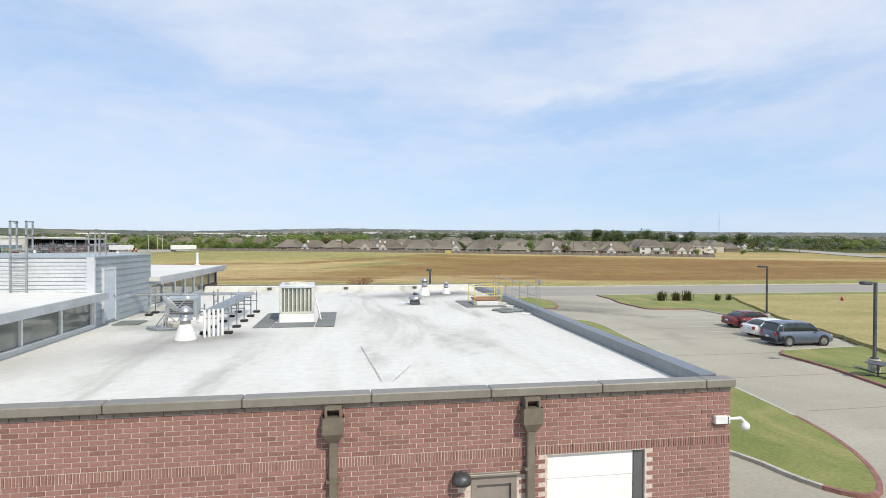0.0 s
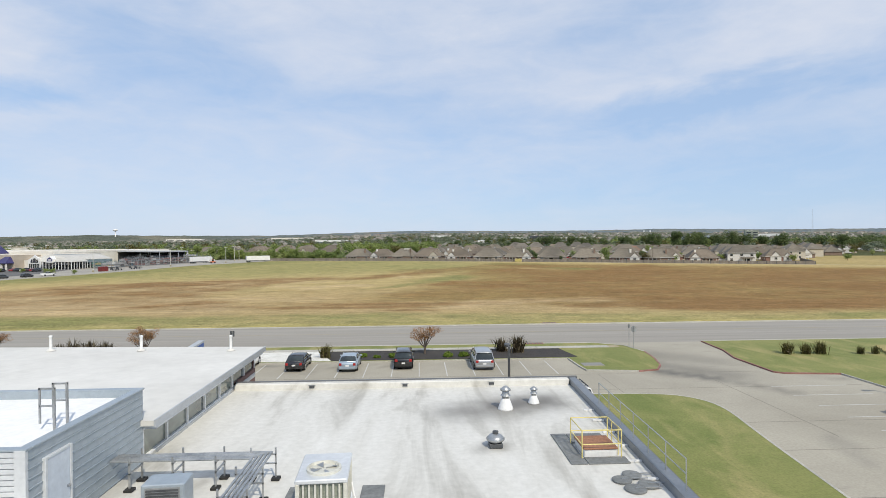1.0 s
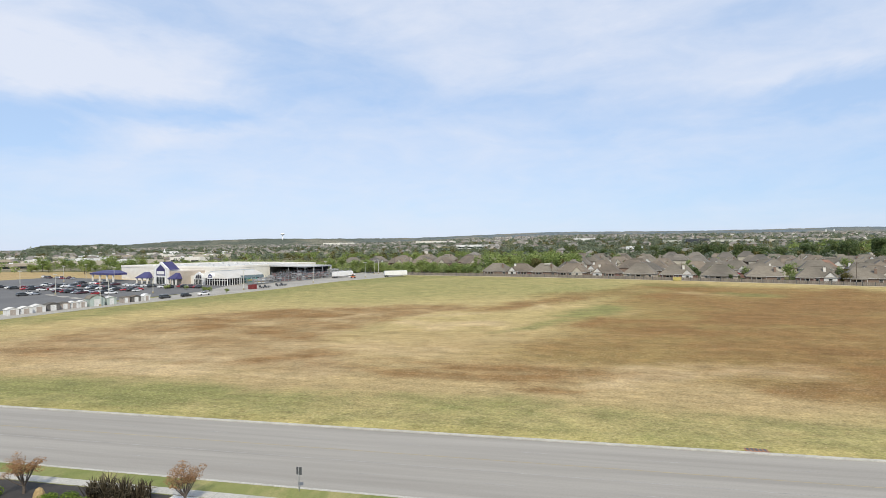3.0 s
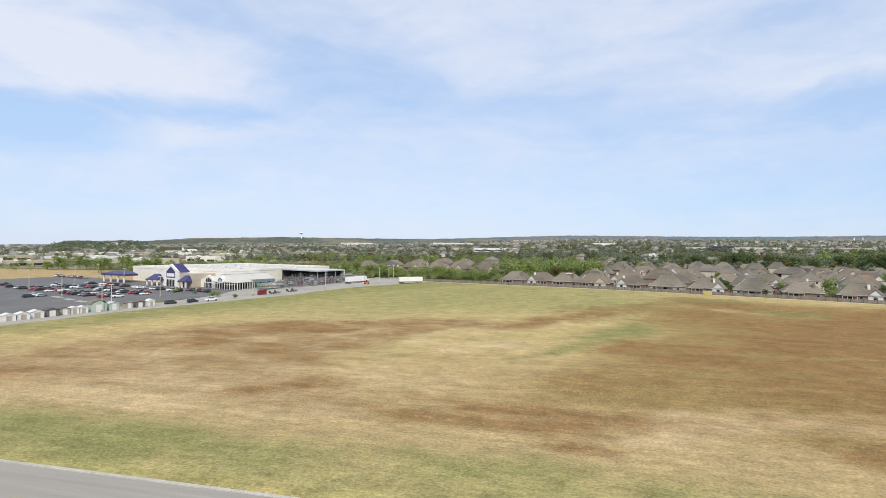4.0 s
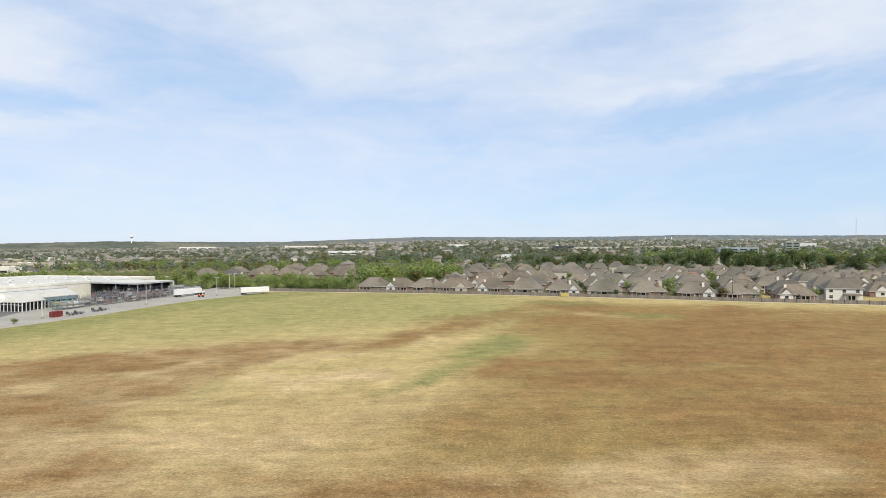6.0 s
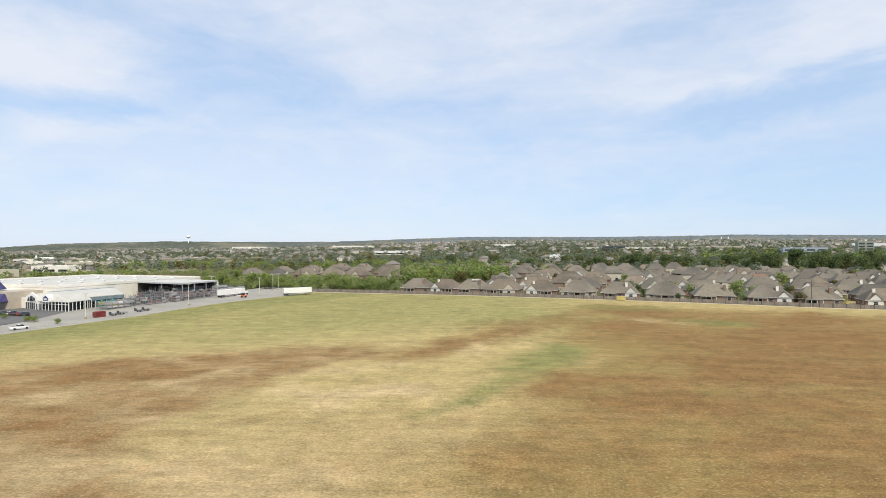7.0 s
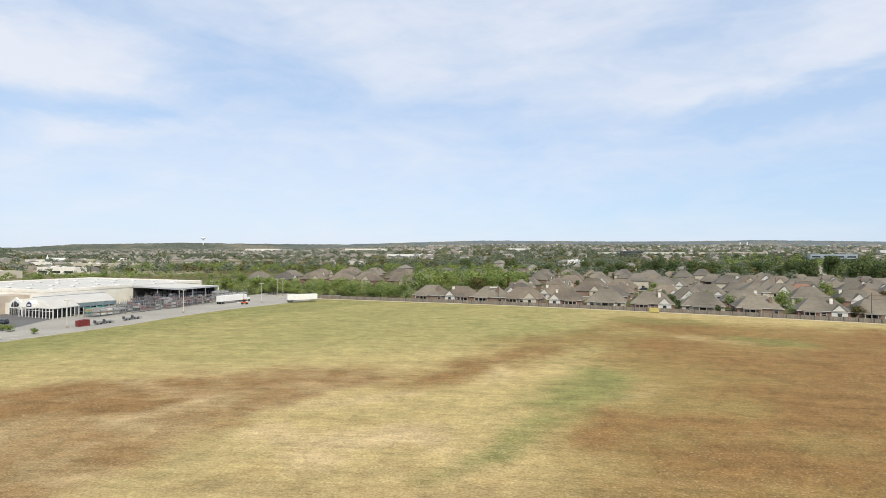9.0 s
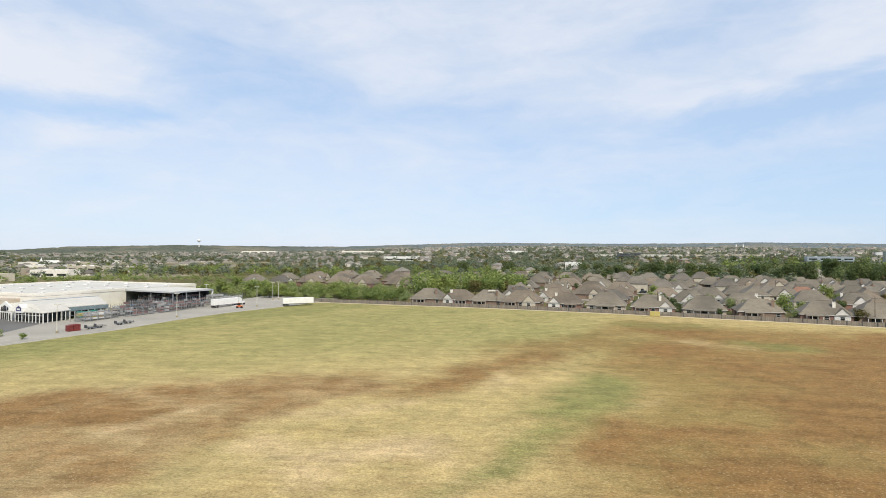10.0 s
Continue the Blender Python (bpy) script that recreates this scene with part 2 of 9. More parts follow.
DOOR_BLUE = worn("pale_blue_grey_door_paint", rgb(0.52, 0.57, 0.63), rgb(0.60, 0.65, 0.70), 0.8, 6, 0.45, relief=0.05, grain=0.12)
DOOR_TAN = worn("taupe_door_paint", rgb(0.24, 0.205, 0.18), rgb(0.30, 0.265, 0.235), 0.8, 6, 0.5, relief=0.05, grain=0.15)
GALV = worn("galvanised_steel", rgb(0.36, 0.37, 0.37), rgb(0.55, 0.56, 0.56), 2.2, 14, 0.38, 0.75, relief=0.05, grain=0.2)
DARK_STEEL = worn("dark_grey_steel", rgb(0.07, 0.075, 0.08), rgb(0.13, 0.135, 0.14), 1.5, 9, 0.5, 0.4, relief=0.08)
BLACK = worn("black_rubber", rgb(0.016, 0.016, 0.016), rgb(0.035, 0.035, 0.034), 2.0, 16, 0.85, relief=0.2, depth=0.004)
CHROME = worn("alloy_metal", rgb(0.42, 0.43, 0.44), rgb(0.62, 0.63, 0.64), 3.0, 20, 0.28, 0.9, relief=0.0, grain=0.15)
UNIT_BEIGE = worn("beige_unit_casing", rgb(0.56, 0.55, 0.48), rgb(0.67, 0.66, 0.59), 1.2, 8, 0.5, 0.1, relief=0.05, grain=0.15)
UNIT_FIN = worn("grey_green_coil_fins", rgb(0.25, 0.28, 0.24), rgb(0.36, 0.39, 0.33), 1.2, 20, 0.6, 0.3)
YELLOW = worn("yellow_safety_paint", rgb(0.60, 0.50, 0.16), rgb(0.76, 0.66, 0.28), 1.2, 8, 0.5, relief=0.06, grain=0.2)
RUST = worn("rust_brown_deck", rgb(0.24, 0.11, 0.06), rgb(0.40, 0.20, 0.12), 1.5, 9, 0.8)
MORTAR = worn("pale_mortar", rgb(0.60, 0.49, 0.425), rgb(0.72, 0.61, 0.535), 1.2, 20, 0.92, relief=0.3, depth=0.003)
BRICK = pieces("red_brown_brick", rgb(0.228, 0.116, 0.096), rgb(0.325, 0.172, 0.145), "object", 0.88, 26)
BRICK_TAUPE = pieces("taupe_brick", rgb(0.235, 0.195, 0.160), rgb(0.300, 0.255, 0.215), "island", 0.88, 26)
BRICK_JOINED = pieces("red_brown_brick_field", rgb(0.228, 0.116, 0.096), rgb(0.325, 0.172, 0.145), "island", 0.88, 26)
CONCRETE = Shade("tan_concrete_paving", 0.88)
_v = CONCRETE.where("world")
_a, _b, _d = CONCRETE.noise(_v, 0.11, 5, 0.6, 0.5), CONCRETE.noise(_v, 6.0, 4, 0.65), CONCRETE.noise(CONCRETE.where("world", (0.5, 1.6, 1), 30), 0.5, 4, 0.6)
_c = CONCRETE.ramp(_a, (0.3, rgb(0.320, 0.294, 0.236)), (0.7, rgb(0.415, 0.384, 0.313)))
_c = CONCRETE.mix(1.0, _c, CONCRETE.ramp(_b, (0.3, rgb(0.85, 0.85, 0.85)), (0.7, rgb(1.05, 1.05, 1.05))), "MULTIPLY")
_c = CONCRETE.mix(CONCRETE.ramp(_d, (0.62, rgb(0, 0, 0)), (0.8, rgb(0.45, 0.45, 0.45))), _c, rgb(0.15, 0.14, 0.125))
_c = CONCRETE.mix(CONCRETE.attribute("dirt"), _c, rgb(0.07, 0.068, 0.065))
CONCRETE = CONCRETE.bump(_b, 0.15, 0.01).done(_c)
ROAD = Shade("grey_road_surface", 0.9)
_v = ROAD.where("world")
_a, _b = ROAD.noise(ROAD.where("world", (0.035, 1.0, 1)), 0.55, 5, 0.6, 0.2), ROAD.noise(_v, 7.0, 4, 0.65)
_c = ROAD.ramp(_a, (0.3, rgb(0.262, 0.243, 0.212)), (0.7, rgb(0.350, 0.327, 0.288)))
_c = ROAD.mix(1.0, _c, ROAD.ramp(_b, (0.3, rgb(0.86, 0.86, 0.86)), (0.7, rgb(1.06, 1.06, 1.06))), "MULTIPLY")
ROAD = ROAD.bump(_b, 0.15, 0.01).done(_c)
ASPHALT = worn("worn_asphalt", rgb(0.110, 0.108, 0.106), rgb(0.175, 0.172, 0.166), 0.05, 3.0, 0.9, relief=0.15)
DRIVE = worn("pale_concrete_drive", rgb(0.32, 0.30, 0.262), rgb(0.42, 0.395, 0.345), 0.06, 3.0, 0.9, relief=0.1)
KERB = worn("pale_kerb_concrete", rgb(0.40, 0.385, 0.34), rgb(0.54, 0.52, 0.465), 0.35, 6, 0.9)
KERB_RED = worn("faded_red_kerb_paint", rgb(0.20, 0.085, 0.070), rgb(0.36, 0.185, 0.155), 0.7, 6, 0.85)
LANE_PAINT = worn("worn_lane_paint", rgb(0.29, 0.275, 0.25), rgb(0.42, 0.405, 0.375), 0.5, 5, 0.85, relief=0.0)
PAINT_LINE = worn("worn_white_line_paint", rgb(0.46, 0.45, 0.42), rgb(0.66, 0.65, 0.62), 0.8, 9, 0.8, relief=0.0)
PAINT_YELLOW = worn("worn_yellow_line_paint", rgb(0.34, 0.29, 0.19), rgb(0.42, 0.36, 0.22), 0.3, 4, 0.8, relief=0.0)
JOINT = worn("dark_joint_filler", rgb(0.19, 0.175, 0.148), rgb(0.26, 0.242, 0.206), 0.6, 6, 0.95, relief=0.0)
LAWN = Shade("mown_lawn", 0.95)
_v = LAWN.where("world")
_a, _b, _d = LAWN.noise(_v, 0.20, 5, 0.62, 0.5), LAWN.noise(_v, 7.0, 4, 0.65), LAWN.noise(LAWN.where("world", (1.0, 0.35, 1.0), 22), 0.33, 5, 0.62, 0.6)
_c = LAWN.ramp(_a, (0.3, rgb(0.150, 0.186, 0.045)), (0.7, rgb(0.262, 0.262, 0.088)))
_c = LAWN.mix(LAWN.ramp(_d, (0.50, rgb(0, 0, 0)), (0.72, rgb(0.75, 0.75, 0.75))), _c, rgb(0.400, 0.340, 0.150))
_c = LAWN.mix(1.0, _c, LAWN.ramp(_b, (0.25, rgb(0.68, 0.68, 0.66)), (0.75, rgb(1.10, 1.10, 1.08))), "MULTIPLY")
LAWN = LAWN.bump(_b, 0.5, 0.03).done(_c)
TALL_GRASS = worn("tall_dry_grass", rgb(0.285, 0.255, 0.085), rgb(0.440, 0.360, 0.155), 0.16, 3.5, 0.95, relief=0.8, depth=0.12, grain=0.42, stretch=(0.6, 1.4, 1.0))
MULCH = worn("dark_bark_mulch", rgb(0.034, 0.030, 0.027), rgb(0.068, 0.060, 0.052), 0.8, 14, 0.95, relief=0.6, depth=0.03, grain=0.6)
GRAVEL = worn("white_gravel", rgb(0.64, 0.625, 0.57), rgb(0.86, 0.85, 0.80), 0.9, 16, 0.95, relief=0.6, depth=0.03, grain=0.4)
DARK_ROCK = worn("dark_rock_edging", rgb(0.035, 0.037, 0.04), rgb(0.16, 0.16, 0.165), 3.0, 12, 0.9, relief=0.8, depth=0.05, grain=0.6)
WOOD_FENCE = pieces("weathered_fence_wood", rgb(0.150, 0.128, 0.106), rgb(0.262, 0.232, 0.196), "island", 0.9, 2.0)
SHINGLES = [worn("roof_shingles_" + n, d, l, 0.5, 5.0, 0.92, space="object", relief=0.35, depth=0.04, stretch=(1, 1, 2.4), grain=0.32, vary=0.26)
            for n, d, l in (("taupe", rgb(0.148, 0.131, 0.104), rgb(0.212, 0.190, 0.155)),
                            ("brown", rgb(0.150, 0.123, 0.095), rgb(0.216, 0.183, 0.144)),
                            ("grey", rgb(0.122, 0.111, 0.094), rgb(0.184, 0.168, 0.144)),
                            ("rust", rgb(0.190, 0.105, 0.075), rgb(0.255, 0.150, 0.110)))]
HOUSE_BRICK = [worn("house_brick_" + n, d, l, 1.0, 9.0, 0.9, space="object", relief=0.2, stretch=(1, 1, 3), grain=0.4)
               for n, d, l in (("red", rgb(0.22, 0.125, 0.10), rgb(0.31, 0.185, 0.15)),
                               ("brown", rgb(0.20, 0.135, 0.10), rgb(0.30, 0.22, 0.17)),
                               ("tan", rgb(0.46, 0.39, 0.315), rgb(0.58, 0.505, 0.42)))]
STONE_WALL = worn("cream_stone_wall", rgb(0.70, 0.665, 0.60), rgb(0.80, 0.775, 0.715), 0.3, 4, 0.88, grain=0.15)
PURPLE = worn("indigo_metal_roof", rgb(0.045, 0.040, 0.125), rgb(0.075, 0.068, 0.19), 0.2, 5, 0.45, 0.2, relief=0.05, grain=0.15)
BARK = worn("grey_brown_bark", rgb(0.085, 0.066, 0.05), rgb(0.17, 0.138, 0.11), 3.0, 14, 0.95, relief=0.7, depth=0.02, space="object")
LEAF = foliage("green_leaves", rgb(0.138, 0.195, 0.058), rgb(0.221, 0.288, 0.098), rgb(0.316, 0.366, 0.143))
LEAF_DARK = foliage("dark_green_leaves", rgb(0.066, 0.101, 0.041), rgb(0.109, 0.150, 0.063), rgb(0.161, 0.195, 0.088))
LEAF_LIGHT = foliage("yellow_green_leaves", rgb(0.190, 0.240, 0.100), rgb(0.285, 0.340, 0.145), rgb(0.380, 0.420, 0.200))
LEAF_OLIVE = foliage("olive_leaves", rgb(0.091, 0.086, 0.034), rgb(0.140, 0.128, 0.053), rgb(0.193, 0.172, 0.078))
# leaves of the far woods, greyed by air haze mixed into their colour
LEAF_HAZED = foliage("haze_paled_leaves", rgb(0.134, 0.168, 0.122), rgb(0.182, 0.216, 0.161), rgb(0.232, 0.260, 0.203))
LEAF_RUST = foliage("rust_autumn_leaves", rgb(0.20, 0.105, 0.055), rgb(0.33, 0.185, 0.10), rgb(0.45, 0.28, 0.16))
LEAF_BROWN = foliage("brown_dry_blades", rgb(0.040, 0.032, 0.022), rgb(0.100, 0.082, 0.056), rgb(0.26, 0.22, 0.16))
LEAF_SHRUB = foliage("fresh_green_shrub_leaves", rgb(0.075, 0.130, 0.022), rgb(0.140, 0.215, 0.034), rgb(0.22, 0.285, 0.062))
TAIL = Shade("red_lens", 0.2)
TAIL.bsdf.inputs["Coat Weight"].default_value = 0.6
TAIL = TAIL.done(rgb(0.30, 0.012, 0.012))
LENS = Shade("clear_lamp_lens", 0.12)
LENS.bsdf.inputs["Coat Weight"].default_value = 0.6
LENS = LENS.done(rgb(0.55, 0.56, 0.57))


# ---- mesh building ----
class Mesh:
    """Collects points and faces of one part."""

    def __init__(self):
        self.v, self.f, self.smooth = [], [], False

    def add(self, verts, faces):
        k = len(self.v)
        self.v += [tuple(p) for p in verts]
        self.f += [tuple(i + k for i in f) for f in faces]
        return self

    def box(self, x0, y0, z0, x1, y1, z1, bevel=0.0, m=None):
        x0, x1, y0, y1, z0, z1 = min(x0, x1), max(x0, x1), min(y0, y1), max(y0, y1), min(z0, z1), max(z0, z1)
        if bevel <= 0:
            p = [(x0, y0, z0), (x1, y0, z0), (x1, y1, z0), (x0, y1, z0), (x0, y0, z1), (x1, y0, z1), (x1, y1, z1), (x0, y1, z1)]
            f = [(3, 2, 1, 0), (4, 5, 6, 7), (0, 1, 5, 4), (1, 2, 6, 5), (2, 3, 7, 6), (3, 0, 4, 7)]
        else:
            b = min(bevel, 0.45 * min(x1 - x0, y1 - y0, z1 - z0))
            ring = lambda z, i: [(x0 + i + (b if i == 0 else 0), y0 + i, z), (x1 - i - (b if i == 0 else 0), y0 + i, z), (x1 - i, y0 + i + (b if i == 0 else 0), z), (x1 - i, y1 - i - (b if i == 0 else 0), z),
                                 (x1 - i - (b if i == 0 else 0), y1 - i, z), (x0 + i + (b if i == 0 else 0), y1 - i, z), (x0 + i, y1 - i - (b if i == 0 else 0), z), (x0 + i, y0 + i + (b if i == 0 else 0), z)]
            small = lambda z: [(x0 + 2 * b, y0 + b, z), (x1 - 2 * b, y0 + b, z), (x1 - b, y0 + 2 * b, z), (x1 - b, y1 - 2 * b, z), (x1 - 2 * b, y1 - b, z), (x0 + 2 * b, y1 - b, z), (x0 + b, y1 - 2 * b, z), (x0 + b, y0 + 2 * b, z)]
            if min(x1 - x0, y1 - y0) < 4.2 * b:
                small = lambda z: [(p[0] + (0.5 * (x0 + x1) - p[0]) * 0.15, p[1] + (0.5 * (y0 + y1) - p[1]) * 0.15, z) for p in ring(z, 0)]
            p = small(z0) + ring(z0 + b, 0) + ring(z1 - b, 0) + small(z1)
            f = [tuple(range(7, -1, -1)), tuple(range(24, 32))]
            for k in range(3):
                f += [(8 * k + i, 8 * k + (i + 1) % 8, 8 * k + 8 + (i + 1) % 8, 8 * k + 8 + i) for i in range(8)]
        if m is not None:
            p = [tuple(m @ Vector(q)) for q in p]
        return self.add(p, f)

    def tube(self, a, b, r0, r1=None, n=8, caps=True):
        a, b = Vector(a), Vector(b)
        r1 = r0 if r1 is None else r1
        w = (b - a).normalized()
        u = w.orthogonal().normalized()
        s = w.cross(u)
        p = []
        for c, r in ((a, r0), (b, r1)):
            p += [c + r * (math.cos(2 * math.pi * i / n) * u + math.sin(2 * math.pi * i / n) * s) for i in range(n)]
        f = [(i, (i + 1) % n, n + (i + 1) % n, n + i) for i in range(n)]
        if caps:
            f += [tuple(range(n - 1, -1, -1)), tuple(range(n, 2 * n))]
        return self.add(p, f)

    def lathe(self, centre, profile, n=12):
        c = Vector(centre)
        p = [c + Vector((r * math.cos(2 * math.pi * i / n), r * math.sin(2 * math.pi * i / n), z)) for r, z in profile for i in range(n)]
        f = [(k * n + i, k * n + (i + 1) % n, (k + 1) * n + (i + 1) % n, (k + 1) * n + i) for k in range(len(profile) - 1) for i in range(n)]
        f += [tuple(range(n - 1, -1, -1)), tuple(range((len(profile) - 1) * n, len(profile) * n))]
        return self.add(p, f)

    def prism(self, outline, z0, z1):
        n = len(outline)
        area = sum(outline[i][0] * outline[(i + 1) % n][1] - outline[(i + 1) % n][0] * outline[i][1] for i in range(n))
        if area < 0:
            outline = outline[::-1]
        p = [(x, y, z0) for x, y in outline] + [(x, y, z1) for x, y in outline]
        f = [tuple(range(n - 1, -1, -1)), tuple(range(n, 2 * n))] + [(i, (i + 1) % n, n + (i + 1) % n, n + i) for i in range(n)]
        return self.add(p, f)

    def loft(self, rings):
        n = len(rings[0])
        p = [q for r in rings for q in r]
        f = [(k * n + i, k * n + (i + 1) % n, (k + 1) * n + (i + 1) % n, (k + 1) * n + i) for k in range(len(rings) - 1) for i in range(n)]
        f += [tuple(range(n - 1, -1, -1)), tuple(range((len(rings) - 1) * n, len(rings) * n))]
        return self.add(p, f)

    def data(self, name, material, smooth=False):
        me = bpy.data.meshes.new(name)
        me.from_pydata(self.v, [], self.f)
        me.materials.append(material)
        if smooth or self.smooth:
            me.polygons.foreach_set("use_smooth", [True] * len(me.polygons))
        me.update()
        return me


def thing(name, label, category, at=None, group="", kind=""):
    """An empty that carries the parts of one thing."""
    ob = tagged(new(name), label, category, group, kind)
    ob.empty_display_size = 0.2
    if at is not None:
        ob.matrix_basis = at
    return ob


def part(name, mesh, material, parent, label="", smooth=False, m=None):
    """One mesh object under a thing or under a part."""
    data = mesh if isinstance(mesh, bpy.types.Mesh) else mesh.data(name, material, smooth)
    ob = new(name, data)
    ob.parent = parent
    if m is not None:
        ob.matrix_basis = m
    return tagged(ob, label) if label else ob


def solid(name, mesh, material, label, category, kind="", group="", smooth=False, m=None):
    """A thing that is one mesh."""
    ob = tagged(new(name, mesh.data(name, material, smooth)), label, category, group, kind)
    if m is not None:
        ob.matrix_basis = m
    return ob


def step(a, b, v):
    t = min(1.0, max(0.0, (v - a) / (b - a)))
    return t * t * (3 - 2 * t)


def ground_z(x, y):
    """The lie of the land: a shallow dip in the field that falls gently to the east, a long rise to the north, a mound to the north-west."""
    z = -0.7 * step(84, 125, y) + 1.9 * step(215, 350, y) + (0.0015 if x < -14 else -0.0035) * (max(-230, min(900, x)) + 14) * step(85, 140, y)
    r = math.hypot(x, y)
    if y > 350:
        z += 0.013 * min(y - 350, 2600) * (0.45 + 0.55 * step(-0.92, -0.50, math.atan2(x, y)))
    if y > 1000:
        z += 0.017 * (min(y, 3400) - 1000) * step(-0.45, 0.05, math.atan2(x, y))
    if r > 1500:
        az = math.atan2(x, y)
        deg = math.degrees(az)
        mound = (19 + 1.5 * math.sin(deg * 1.7)) * step(-50.2, -46.6, deg) * (1 - step(-43.6, -40.6, deg)) * step(1500, 2000, r) * (1 - 0.5 * step(2200, 3200, r))
        z += mound
    return z


# ---- the land ----
def spaced(parts):
    out = []
    for a, b, d in parts:
        n = max(1, round(abs(b - a) / d))
        out += [a + (b - a) * i / n for i in range(n)]
    return out + [parts[-1][1]]


GX = spaced([(-4700, -1500, 130), (-1500, -500, 50), (-500, -200, 12), (-200, 240, 3), (240, 520, 12), (520, 1500, 50), (1500, 4700, 130)])
GY = spaced([(-3000, -300, 300), (-300, 60, 40), (60, 78.9, 9.45), (78.9, 79.1, 0.2), (79.1, 400, 3), (400, 700, 12), (700, 1800, 50), (1800, 4800, 110)])

# streaks across the field: x0, y0, x1, y1, half width, strength
GREEN_STREAKS = [(-3, 194, 8, 216, 10, 1.1), (-17, 164, -8, 182, 5, 0.85), (-24, 156, -19, 163, 4, 0.7), (-10, 232, 1, 230, 6, 0.5), (38, 309, 61, 305, 13, 0.8), (64, 268, 74, 265, 11, 0.8), (-61, 348, -36, 342, 16, 0.7), (-95, 228, -77, 224, 7, 0.5),
                 (-92, 277, -76, 289, 12, 0.5), (-14, 341, 17, 329, 15, 0.4), (-112, 87, -60, 89, 7.5, 1.15), (-58, 88, -12, 91, 6.5, 0.85), (-150, 92, -112, 88, 6, 0.9), (-5, 90, 28, 86, 4, 0.7), (-154, 237, -137, 254, 19, 0.6), (8, 235, 14, 228, 7, 0.5), (60, 84, 200, 84, 6, 0.9)]
BROWN_STREAKS = [(-66, 209, -52, 212, 10, 0.95), (-56, 199, -47, 204, 6, 0.8), (-46, 213, -36, 209, 9, 0.75), (-32, 206, -22, 219, 10, 1.0), (-22, 222, -4, 246, 12, 0.95), (-4, 256, 16, 272, 17, 0.85), (16, 276, 42, 311, 14, 0.8), (-60, 178, -68, 160, 6, 0.95),
                 (-68, 160, -74, 150, 9, 0.95), (-64, 174, -72, 166, 7, 0.9), (-105, 192, -86, 188, 8, 0.85), (-88, 176, -98, 170, 7, 0.8), (-80, 156, -76, 146, 9, 0.75), (-120, 146, -94, 147, 7, 0.9), (-110, 168, -98, 160, 7, 0.8), (-78, 147, -64, 139, 6, 0.85)]
BROWN_NEAR = [(-34, 107, -6, 109, 5, 1.0), (-24, 116, 4, 115, 6, 0.95), (-38, 121, -30, 119, 4, 0.7), (22, 107, 29, 103, 4, 1.0), (-66, 116, -54, 125, 5, 0.95), (-15, 102, -6, 99, 2.5, 0.9), (-46, 113, -33, 106, 4, 0.8), (49, 239, 66, 217, 30, 0.9), (90, 286, 103, 273, 22, 0.7),
              (11, 180, 17, 182, 6, 1.1), (-1, 172, 5, 184, 9, 0.9), (25, 243, 48, 239, 13, 0.7), (5, 164, 26, 164, 7, 0.7), (43, 194, 41, 180, 12, 0.8), (36, 97, 70, 98, 4, 0.8), (60, 150, 110, 170, 12, 0.8), (80, 200, 140, 240, 16, 0.8), (54, 209, 69, 246, 14, 0.95), (85, 262, 114, 290, 12, 0.95), (45, 187, 54, 209, 10, 0.85), (20, 166, 34, 165, 8, 0.8)]
PALE_STREAKS = [(-92, 200, -64, 186, 4.5, 0.5), (-82, 187, -66, 181, 3, 0.5), (-84, 168, -80, 164, 5, 0.6), (-94, 121, -76, 112, 8, 0.7), (-120, 178, -108, 180, 8, 0.55), (-2, 105, 8, 117, 6, 0.8), (8, 117, 32, 123, 9, 0.88), (-100, 104, -72, 103, 8, 0.8), (-70, 101, -47, 104, 5, 0.6), (-95, 160, -66, 174, 10, 0.5), (-54, 134, -32, 129, 9, 0.6), (34, 110, 48, 116, 6, 0.5), (-39, 169, -28, 172, 7, 0.9),
                (-50, 173, -39, 161, 6, 0.8), (-18, 207, -13, 224, 4, 0.7), (-76, 175, -71, 187, 5, 0.7), (-74, 165, -76, 157, 3, 0.6), (42, 271, 55, 267, 10, 0.6), (8, 198, 20, 207, 7, 0.4), (-48, 188, -34, 193, 6, 0.7), (90, 255, 150, 275, 10, 0.4)]

# ripe straw that cuts into the brown half: as above
STRAW_STREAKS = [(4, 196, 27, 194, 7, 0.85), (14, 205, 36, 230, 9, 0.85), (-11, 168, -2, 186, 5, 0.7), (30, 176, 46, 178, 6, 0.5), (60, 262, 92, 268, 8, 0.5)]
# the bare western part: its eastern edge from south to north
BARE_EDGE = [(100, -34), (112, -44), (124, -52), (140, -62), (152, -64), (165, -60), (178, -56), (195, -47), (206, -38), (225, -34)]


